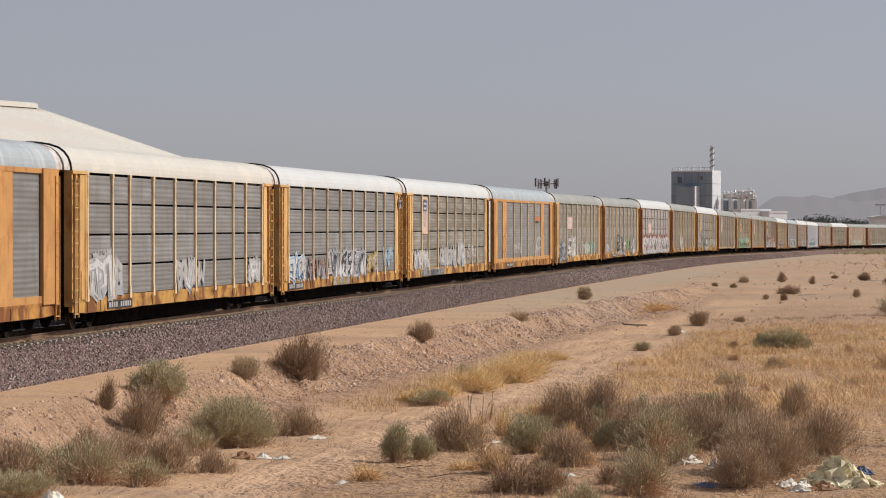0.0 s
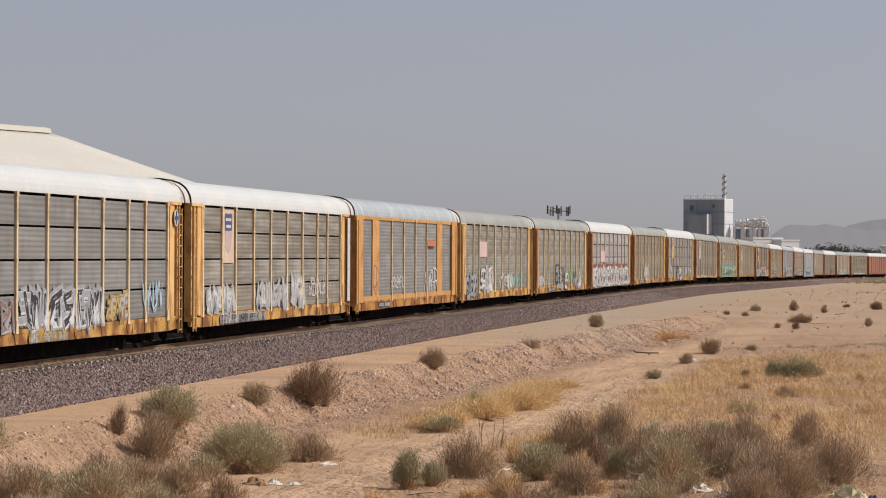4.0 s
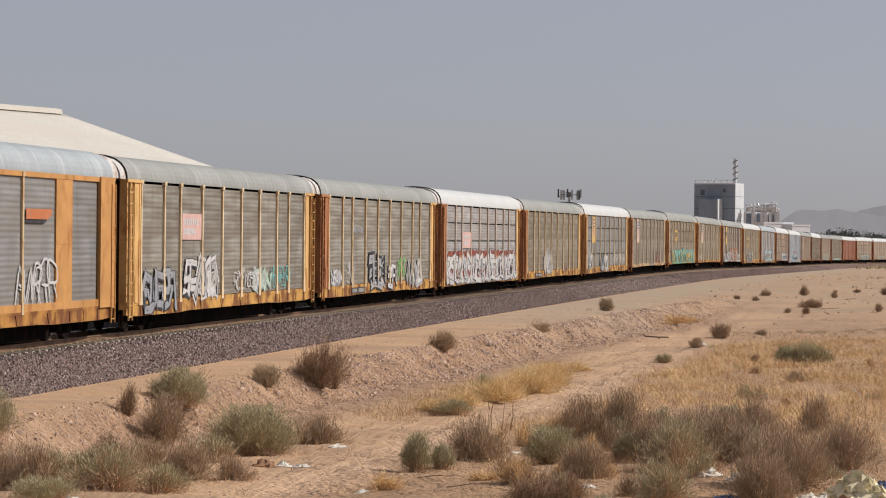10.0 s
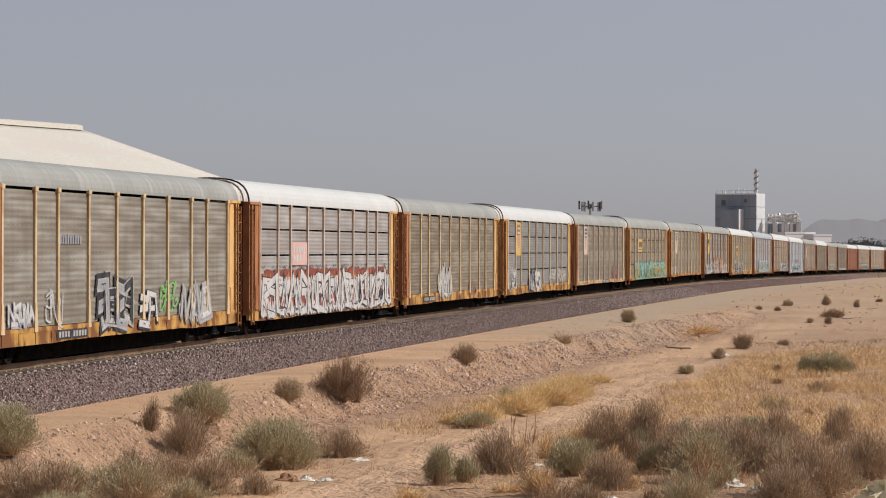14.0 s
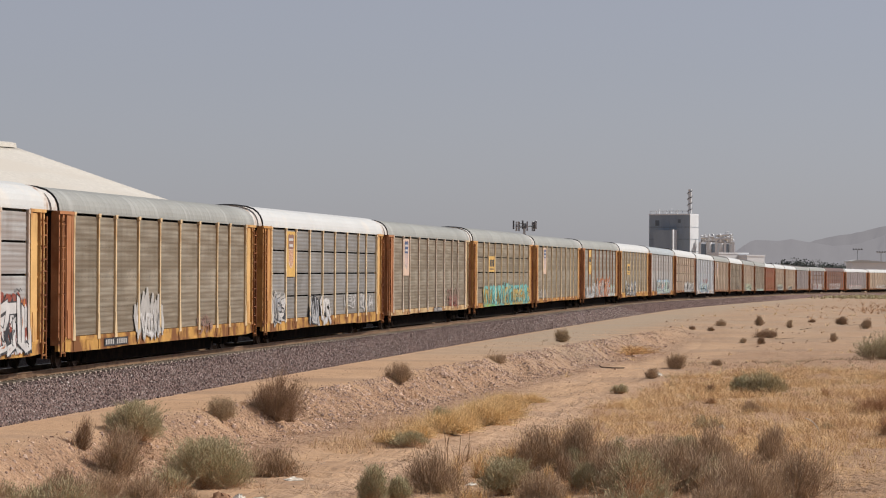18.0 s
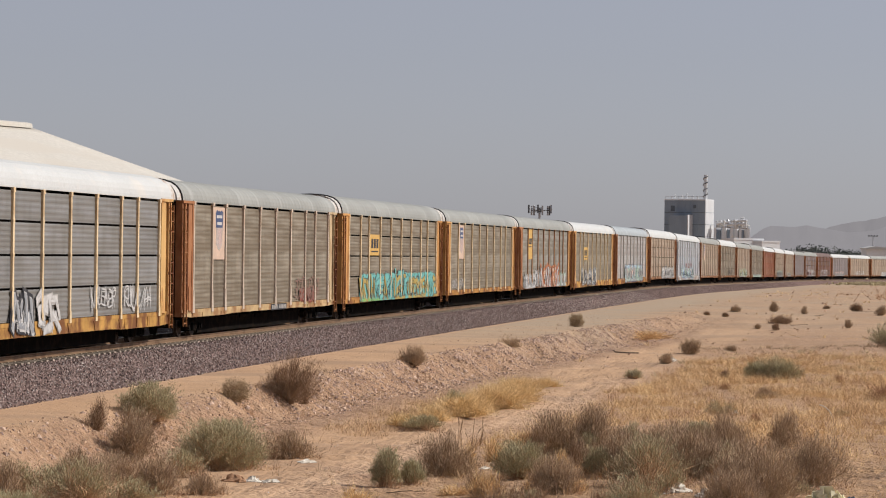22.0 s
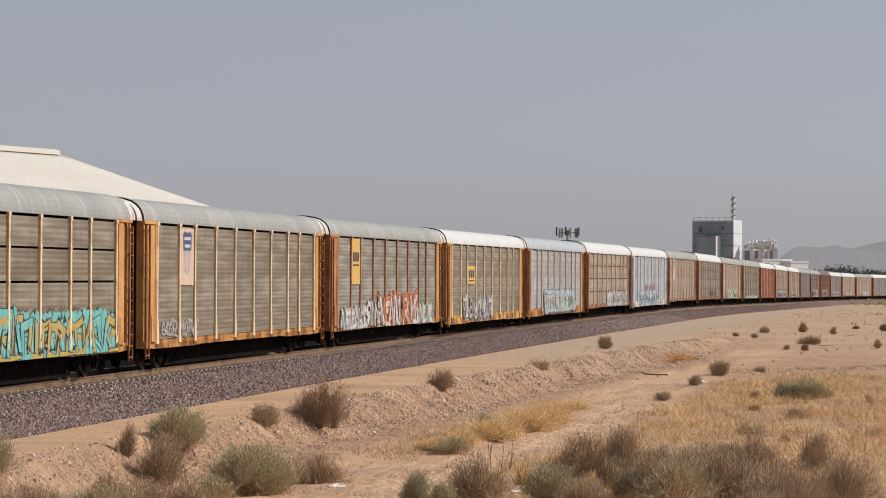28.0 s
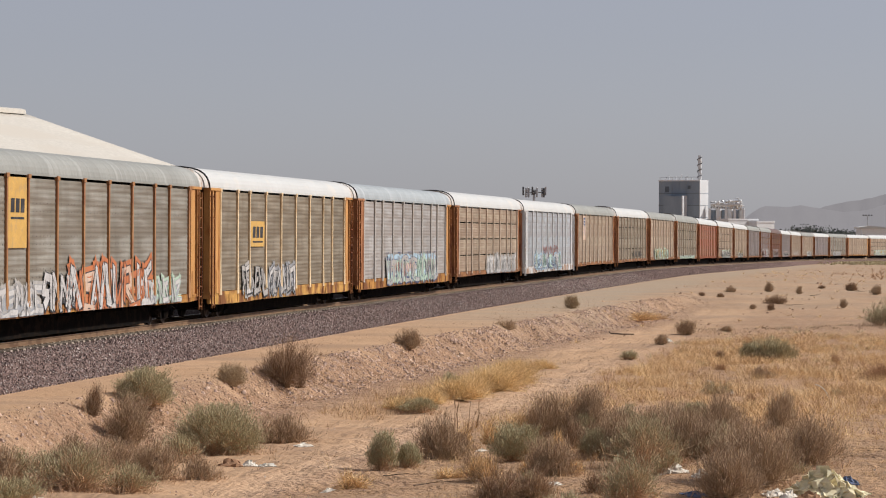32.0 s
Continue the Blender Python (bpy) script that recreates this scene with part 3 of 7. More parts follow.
def pressed_sheet(width, z0, z1, depth, pitch, material, holes=False):
    """A steel sheet with level corrugations and rolled edges, facing -y."""
    rows, z = [], z0
    count = max(2, round((z1 - z0) / pitch))
    step = (z1 - z0) / count
    for i in range(count):
        a = z0 + i * step
        rows += [(a, 0.0), (a + 0.25 * step, 0.0), (a + 0.5 * step, -depth), (a + 0.75 * step, -depth)]
    rows.append((z1, 0.0))
    w = width / 2
    verts = [(x, y, z) for z, y in rows for x in (-w, w)]
    faces = [(2 * i, 2 * i + 1, 2 * i + 3, 2 * i + 2) for i in range(len(rows) - 1)]
    k = len(verts)
    verts += [(-w, 0.03, z0), (w, 0.03, z0), (w, 0.03, z1), (-w, 0.03, z1)]
    e = 2 * (len(rows) - 1)
    faces += [(k, k + 1, 1, 0), (e, e + 1, k + 2, k + 3), (k, 0, e, k + 3), (1, k + 1, k + 2, e + 1), (k + 3, k + 2, k + 1, k)]
    which = [0] * len(faces)
    # Each hole is a small dark square, its shade put in the colour.
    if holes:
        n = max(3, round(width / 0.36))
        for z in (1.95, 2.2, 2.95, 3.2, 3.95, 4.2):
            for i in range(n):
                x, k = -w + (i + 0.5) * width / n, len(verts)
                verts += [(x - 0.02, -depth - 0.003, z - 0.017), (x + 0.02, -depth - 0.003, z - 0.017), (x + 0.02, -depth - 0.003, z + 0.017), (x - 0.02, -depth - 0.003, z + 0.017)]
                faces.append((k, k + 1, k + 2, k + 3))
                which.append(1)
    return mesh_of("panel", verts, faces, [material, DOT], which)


def roof_mesh(material, pitch, rib):
    """The arched roof: pressed ribs across it, seams every three metres."""
    xs, k = [], 0
    n = round(2 * HALF / pitch)
    for i in range(n):
        a = -HALF + i * 2 * HALF / n
        xs += [(a, 0.0), (a + 0.55 * pitch, 0.0), (a + 0.68 * pitch, rib), (a + 0.9 * pitch, rib)]
    xs.append((HALF, 0.0))
    m = len(ARCH)
    verts = [(x, y * (1 + r / 1.6), z + (r * 0.6 if abs(y) < 1.5 else 0)) for x, r in xs for y, z in ARCH]
    faces = [(i * m + j, i * m + j + 1, (i + 1) * m + j + 1, (i + 1) * m + j) for i in range(len(xs) - 1) for j in range(m - 1)]
    base = len(verts)
    for x in (-HALF, HALF):
        verts += [(x, y, z) for y, z in ARCH]
    faces += [tuple(range(base, base + m)), tuple(range(base + 2 * m - 1, base + m - 1, -1))]
    return mesh_of("roof", verts, faces, [material])


def arch_band(x0, x1, grow, shrink, material):
    """A curved band across the roof's end."""
    def out(y, z, g):
        return y * (1 + g / 1.53), z + g * (z - 5.0) / 0.8
    s, n = Shape(), len(ARCH)
    s.v = [(x, *out(y, z, g)) for y, z in ARCH for x, g in ((x0, -shrink), (x0, grow), (x1, grow), (x1, -shrink))]
    s.f = [(4 * i + j, 4 * i + (j + 1) % 4, 4 * i + 4 + (j + 1) % 4, 4 * i + 4 + j) for i in range(n - 1) for j in range(4)] + [(0, 1, 2, 3), (4 * n - 1, 4 * n - 2, 4 * n - 3, 4 * n - 4)]
    s.m = [0] * len(s.f)
    return s.mesh("roof_rim", material)


def post_mesh(style, material):
    s = Shape()
    w = 0.068
    if style == "flared":
        s.prism([(-w, 1.75), (w, 1.75), (w, 5.0), (-w, 5.0)], -0.055, 0.02)
        s.prism([(-0.13, 0.92), (0.17, 0.92), (w, 1.75), (-w, 1.75)], -0.065, 0.02)
        s.box(-0.13, 0.13, -0.08, 0.02, 4.93, 5.06)
    else:
        s.prism([(-w, 0.98), (w, 0.98), (w, 5.04), (-w, 5.04)], -0.055, 0.02)
        s.prism([(-0.12, 0.92), (0.12, 0.92), (w, 1.3), (-w, 1.3)], -0.068, -0.054)
        s.box(-0.10, 0.10, -0.07, 0.02, 4.9, 5.03)
        for z in (2.05, 3.05, 4.05):
            s.box(-0.075, 0.075, -0.062, 0.0, z - 0.06, z + 0.06)
    return s.mesh("post", material)


def sill_mesh(material, deep):
    """The side sills: a channel with stiffeners, deep or shallow."""
    s = Shape()
    low = 0.56 if deep else 0.76
    for side in (-1, 1):
        y0, y1 = sorted((side * 1.36, side * 1.56))
        s.box(-HALF, HALF, y0, y1, 0.92, DECK)
        a, b = sorted((side * 1.44, side * 1.55))
        c, d = sorted((side * 1.551, side * 1.572))
        for sx in (-1, 1):
            s.prism([(0, low + 0.04), (sx * 6.0, low + 0.04), (sx * 7.2, low), (sx * 12.0, low), (sx * HALF, low + 0.06), (sx * HALF, 0.918), (0, 0.918)], a, b)
            for x in (7.6, 9.0, 10.4, 11.8, 13.1):
                s.prism([(sx * x - 0.05, low + 0.04), (sx * x + 0.05, low + 0.04), (sx * x + 0.05, 0.917), (sx * x - 0.05, 0.917)], c, d)
        for x in POSTS[2:8]:
            s.prism([(x - 0.10, low + 0.06), (x + 0.12, low + 0.06), (x + 0.26, 0.917), (x - 0.24, 0.917)], c, d)
    return s.mesh("side_sill", material)


def underframe_mesh():
    s = Shape()
    s.box(-13.3, 13.3, -1.35, 1.35, 0.93, 1.04)
    s.box(-13.2, 13.2, -0.32, 0.32, 0.40, 0.928)
    s.prism([(-8.6, 0.40), (-7.6, 0.10), (7.6, 0.10), (8.6, 0.40)], -0.34, 0.34)
    # Added plate, no real part: keeps the view beneath the wagon black.
    s.box(-8.7, 8.7, -0.9, -0.86, 0.09, 0.93)
    for x in np.arange(-12, 12.1, 2.0):
        s.box(x - 0.09, x + 0.09, -1.30, 1.30, 0.66, 0.927)
    for x in (-10.05, 10.05):
        s.box(x - 0.35, x + 0.35, -1.28, 1.28, 0.60, 0.926)
    return s.mesh("underframe", BLACK)


def end_mesh(material, sx, side):
    """The corner structure at one end of one side: uprights, a sheet between and the cap."""
    s = Shape()

    def ys(a, b):
        return sorted((side * a, side * b))
    s.box(*sorted((sx * 12.92, sx * 13.05)), *ys(1.30, 1.57), 0.93, 5.0)
    s.box(*sorted((sx * 13.30, sx * 13.42)), *ys(1.30, 1.55), 0.80, 5.0)
    s.box(*sorted((sx * 11.95, sx * 12.10)), *ys(1.40, 1.58), 0.93, 4.98)
    s.box(*sorted((sx * 12.05, sx * 12.6)), *ys(1.37, 1.44), 0.93, 4.95)
    s.box(*sorted((sx * 12.6, sx * 12.95)), *ys(1.40, 1.44), 0.93, 1.25)
    s.box(*sorted((sx * 12.101, sx * 12.58)), *ys(1.441, 1.56), 0.94, 4.94)
    s.box(*sorted((sx * 12.16, sx * 12.52)), *ys(1.561, 1.585), 1.0, 1.9)
    s.box(*sorted((sx * 11.9, sx * 13.45)), *ys(1.32, 1.60), 4.96, 5.06)
    s.box(*sorted((sx * 12.70, sx * 12.78)), *ys(1.40, 1.52), 0.95, 4.94)
    for z in (1.95, 2.95, 3.95):
        s.box(*sorted((sx * 12.55, sx * 12.95)), *ys(1.41, 1.50), z, z + 0.06)
    return s.mesh("corner_frame", material)


def ladder_mesh(material, sx, side):
    s = Shape()
    y0, y1 = sorted((side * 1.60, side * 1.65))
    for x in (12.96, 13.36):
        s.box(*sorted((sx * x, sx * (x + 0.035))), y0, y1, 0.45, 4.85)
    for z in np.arange(0.55, 4.8, 0.37):
        s.box(*sorted((sx * 12.97, sx * 13.39)), *sorted((side * 1.61, side * 1.64)), z, z + 0.035)
    for z in (0.9, 2.4, 3.9, 4.7):
        for x in (12.975, 13.375):
            s.box(*sorted((sx * (x - 0.012), sx * (x + 0.012))), *sorted((side * 1.54, side * 1.62)), z, z + 0.05)
    return s.mesh("ladder", material)


def end_door_mesh(sx, side):
    s = Shape()
    x0 = sx * 13.28
    for i in range(4):
        a, b = side * (0.03 + i * 0.33), side * (0.34 + i * 0.33)
        s.box(*sorted((x0, x0 + sx * (0.05 + 0.04 * (i % 2)))), *sorted((a, b)), 1.06, 5.0)
    for z in (1.6, 2.8, 4.2):
        s.box(*sorted((x0 + sx * 0.05, x0 + sx * 0.12)), *sorted((side * 0.08, side * 1.3)), z, z + 0.07)
    return s.mesh("end_door", DOOR)


def coupler_mesh(sx):
    s = Shape()
    s.box(*sorted((sx * 13.2, sx * 14.0)), -0.10, 0.10, 0.76, 0.94)
    s.prism([(sx * 13.85, -0.16), (sx * 14.12, -0.13), (sx * 14.13, 0.10), (sx * 13.9, 0.17)], 0.70, 1.0, axis="z")
    s.box(*sorted((sx * 13.25, sx * 13.4)), -0.55, 0.55, 0.62, 0.95)
    s.tube((sx * 13.4, -0.35, 0.75), (sx * 13.8, -0.30, 0.42), 0.03)
    s.tube((sx * 13.8, -0.30, 0.42), (sx * 14.1, -0.22, 0.55), 0.03)
    return s.mesh("coupler", BLACK)


def truck_frame_mesh():
    s = Shape()
    for side in (-1, 1):
        y0, y1 = sorted((side * 0.93, side * 1.08))
        s.prism([(-1.15, 0.36), (-0.70, 0.36), (-0.42, 0.20), (0.42, 0.20), (0.70, 0.36), (1.15, 0.36), (1.15, 0.54), (0.5, 0.66), (-0.5, 0.66), (-1.15, 0.54)], y0, y1)
        for x in (-0.89, 0.89):
            s.box(x - 0.15, x + 0.15, *sorted((side * 0.90, side * 1.14)), 0.27, 0.50)
            s.tube((x, side * 1.08, 0.39), (x, side * 1.19, 0.39), 0.10, sides=10)
        for x in (-0.18, 0.0, 0.18):
            s.tube((x, side * 1.10, 0.24), (x, side * 1.10, 0.50), 0.075, sides=8)
    s.box(-0.22, 0.22, -0.95, 0.95, 0.34, 0.60)
    return s.mesh("truck_frame", BLACK)


def wheelset_mesh():
    s = Shape()
    prof = [(0.07, -0.9), (0.08, -0.80), (0.10, -0.79), (0.13, -0.78), (0.30, -0.755), (0.33, -0.79), (0.39, -0.79), (0.395, -0.69), (0.425, -0.67), (0.425, -0.645), (0.31, -0.64), (0.15, -0.66), (0.09, -0.62), (0.08, -0.3), (0.08, 0.0)]
    prof += [(r, -h) for r, h in prof[-2::-1]]
    s.lathe(prof, (0, 0, 0), 16)
    return s.mesh("wheelset", WHEEL)


def brake_mesh():
    s = Shape()
    s.tube((-2.2, -0.75, 0.62), (-0.9, -0.75, 0.62), 0.20, sides=12)
    s.box(0.4, 0.95, -0.95, -0.60, 0.50, 0.86, edge=0.04)
    s.tube((-5.5, -0.62, 0.60), (-2.2, -0.70, 0.60), 0.025)
    s.tube((0.9, -0.75, 0.60), (6.0, -0.62, 0.58), 0.025)
    return s.mesh("brake_gear", BLACK)


def blob(rng, x0, x1, z0, z1, rough=0.16):
    """The outline of one rounded, leaning patch."""
    n = rng.randint(9, 13)
    cx, cz, rx, rz = (x0 + x1) / 2, (z0 + z1) / 2, (x1 - x0) / 2, (z1 - z0) / 2
    lean = rng.uniform(-0.15, 0.25)
    pts = []
    for i in range(n):
        a = 2 * math.pi * i / n + rng.uniform(-0.15, 0.15)
        k = 1 / max(abs(math.cos(a)), abs(math.sin(a))) ** 0.75
        r = k * rng.uniform(1 - rough, 1 + rough) * 0.92
        x, z = rx * r * math.cos(a), rz * r * math.sin(a)
        pts.append((cx + x + lean * z * 0.4, cz + z))
    return pts


# stroke skeletons in a unit square, bent and mixed until they cannot be read
STROKES = (
    (((0, 0), (0.05, 1), (0.9, 0.95), (0.95, 0.5), (0.1, 0.45)), ((0.4, 0.45), (1, 0))),
    (((0, 0), (0.5, 1), (1, 0)), ((0.2, 0.4), (0.85, 0.4))),
    (((1, 0.95), (0.1, 0.9), (0.1, 0.55), (0.9, 0.5), (0.9, 0.05), (0, 0)),),
    (((0.95, 0.95), (0.05, 1), (0.1, 0), (1, 0.05)), ((0.1, 0.5), (0.8, 0.55))),
    (((0, 1), (0.15, 0), (0.5, 0.6), (0.85, 0), (1, 1)),),
    (((0, 0), (0.1, 1), (0.9, 0), (1, 1)),),
    (((0.9, 0.9), (0.3, 1), (0, 0.5), (0.3, 0), (0.95, 0.1), (0.95, 0.45), (0.5, 0.45)),),
    (((0, 1), (0.1, 0.1), (0.5, 0), (0.9, 0.1), (1, 1)), ((0.5, 0.3), (0.55, 0.9))),
)


def paint_mesh(style, x0, x1, z0, z1, colours, seed, floor):
    """Sprayed lettering that cannot be read: angular strokes with outlines, halos, drips and highlights in thin layers, facing -y."""
    rng = random.Random(seed)
    used = list(dict.fromkeys(colours))
    s = Shape()
    lift = [0.0]

    def depth(layer):
        lift[0] = (lift[0] + 0.00037) % 0.0033
        return -0.004 * layer - lift[0]

    def flat(pts, layer, colour):
        y = depth(layer)
        cx, cz = sum(p[0] for p in pts) / len(pts), sum(p[1] for p in pts) / len(pts)
        s.add([(a, y, b) for a, b in pts] + [(cx, y, cz)], [(i, (i + 1) % len(pts), len(pts)) for i in range(len(pts))], used.index(colour))

    def stroke(pts, w, layer, colour):
        y = depth(layer)
        left, right = [], []
        for i, (ax, az) in enumerate(pts):
            (px, pz), (qx, qz) = pts[max(0, i - 1)], pts[min(len(pts) - 1, i + 1)]
            d = math.hypot(qx - px, qz - pz) or 1
            k = w / 2 * (0.45 if i in (0, len(pts) - 1) else 1)
            nx, nz = -(qz - pz) / d * k, (qx - px) / d * k
            left.append((ax + nx, y, az + nz))
            right.append((ax - nx, y, az - nz))
        n = len(pts)
        s.add(left + right, [(i, i + 1, n + i + 1, n + i) for i in range(n - 1)], used.index(colour))

    def bars(pts, w, layer, colour, reach):
        """Straight thick bars from point to point, with slanted ends."""
        for (ax, az), (bx, bz) in zip(pts, pts[1:]):
            d = math.hypot(bx - ax, bz - az) or 1
            ux, uz = (bx - ax) / d, (bz - az) / d
            nx, nz, e, k = -uz * w / 2, ux * w / 2, reach + w * 0.32, w * 0.16
            flat([(ax - ux * (e - k) + nx, az - uz * (e - k) + nz), (bx + ux * (e + k) + nx, bz + uz * (e + k) + nz), (bx + ux * (e - k) - nx, bz + uz * (e - k) - nz), (ax - ux * (e + k) - nx, az - uz * (e + k) - nz)], layer, colour)

    def curve_through(pts, k=3):
        out = []
        for i in range(len(pts) - 1):
            p0, p1, p2, p3 = pts[max(0, i - 1)], pts[i], pts[i + 1], pts[min(len(pts) - 1, i + 2)]
            for j in range(k):
                t = j / k
                out.append(tuple(0.5 * (2 * b + (c - a) * t + (2 * a - 5 * b + 4 * c - d) * t * t + (3 * b - a - 3 * c + d) * t ** 3) for a, b, c, d in zip(p0, p1, p2, p3)))
        return out + [pts[-1]]

    def skeleton_of(a, b, lo, hi):
        flip, lean = rng.random() < 0.4, rng.uniform(-0.12, 0.22)
        out = []
        for line in rng.choice(STROKES):
            q = [((1 - u if flip else u) + rng.uniform(-0.22, 0.22), v + rng.uniform(-0.14, 0.14)) for u, v in line]
            out.append([(a + (b - a) * u + lean * (hi - lo) * (v - 0.5), lo + (hi - lo) * v) for u, v in q])
        return out

    width, height = x1 - x0, z1 - z0
    back, fills, line = colours[0], colours[1:-1] or colours[:1], colours[-1]
    slim = {"tag": 0.52, "burner": 0.62, "flame": 0.25}.get(style, 0.6)
    count = max(1, round(width / (slim * height)))
    step = width / count
    if style == "burner":
        lumps = max(3, count * 2)
        for i in range(lumps):
            a = x0 + width * (i - 0.25) / lumps
            b = a + width * 1.6 / lumps
            flat(blob(rng, a, b, z0 - rng.uniform(0, 0.05) * height, z1 + rng.uniform(0.14, 0.2) * height * (1 if 0 < i < lumps - 1 else 0.4), 0.07), 1, back)
        for i in range(lumps * 2):
            a = x0 + width * (i - 0.2) / (lumps * 2)
            flat(blob(rng, a, a + width * 0.8 / lumps, z0 - 0.02 * height, z1 - rng.uniform(0.02, 0.12) * height, 0.1), 2.5, fills[0])
        spikes = int(width / 0.34)
        for i in range(spikes):
            a = x0 + width * i / spikes
            w, h = rng.uniform(0.25, 0.6), rng.uniform(0.0, 0.09) * height
            base = z1 + rng.uniform(-0.04, 0.03) * height
            flat([(a, base - 0.16 * height), (a + w, base - 0.13 * height), (a + w * rng.uniform(0.2, 0.9), base + h)], 2, fills[-1] if rng.random() < 0.6 else line)
            if rng.random() < 0.5:
                stroke([(a, z1 + 0.13 * height), (a + 0.12, z1 + 0.2 * height), (a + 0.3, z1 + 0.15 * height)], 0.05, 1.9, line)
        fills = fills[:-1] or fills
    for i in range(count):
        a = x0 + (i + 0.06) * step + rng.uniform(-0.05, 0.05) * step
        b = a + step * rng.uniform(0.95, 1.3)
        lo, hi = z0 + rng.uniform(0.04, 0.14) * height, z1 - rng.uniform(0.04, 0.18) * height
        colour = rng.choice(fills)
        if style == "flame":
            m = (a + b) / 2 + rng.uniform(-0.1, 0.1)
            top = z1 - height * (0.5 * abs(i / max(1, count - 1) - 0.45) + rng.uniform(0, 0.3))
            stroke([(m, z0), (m + 0.10, z0 + 0.3 * (top - z0)), (m - 0.08, z0 + 0.65 * (top - z0)), (m + rng.uniform(-0.15, 0.2), top)], step * 1.1, 2, colour)
            continue
        lines = skeleton_of(a, b, lo, hi)
        if style == "tag":
            for q in lines:
                stroke(curve_through(q), 0.07 * max(0.8, height), 2, colour)
            q = rng.choice(lines)
            stroke(curve_through([(u + 0.12 * step, v - 0.1 * height) for u, v in q])[:7], 0.05 * max(0.8, height), 2.8, colour)
            continue
        w = height * rng.uniform(0.15, 0.21)
        for q in lines:
            if style == "block" and back != line and back != colour:
                bars(q, w + 0.28 * height, 1.2, back, 0.05 * height)
            bars([(u + 0.035, v - 0.05) for u, v in q], w + 0.055 * height, 2.6, line, 0.02 * height)
            bars(q, w + 0.05 * height, 3.4, line, 0.015 * height)
            bars(q, w, 4.3, colour, 0.0)
        for k in range(rng.randint(4, 7)):
            (ax, az), (bx, bz) = rng.choice([pair for q in lines for pair in zip(q, q[1:])])
            f = rng.uniform(0.1, 0.6)
            px, pz = ax + (bx - ax) * f, az + (bz - az) * f
            stroke([(px, pz), (px + (bx - ax) * 0.15 + rng.uniform(-0.04, 0.04), pz + (bz - az) * 0.2), (px + (bx - ax) * 0.3, pz + (bz - az) * 0.34 + rng.uniform(-0.04, 0.04))], 0.035 * height, 5.3, rng.choice(colours))
        for k in range(rng.randint(1, 3)):
            px = rng.uniform(a, b)
            stroke([(px, lo + 0.12), (px + 0.015, lo - 0.05), (px + 0.01, lo - rng.uniform(0.08, 0.22))], 0.03, 4.2, colour if rng.random() < 0.6 else line)
    # below the deck the paint lies on the side sill, which stands further out
    placed = [(x, y - (0.045 if z < 1.055 else 0.0), max(z, floor + 0.01)) for x, y, z in s.v]
    return mesh_of("graffiti", placed, s.f, [PAINT[c] for c in used], s.m)


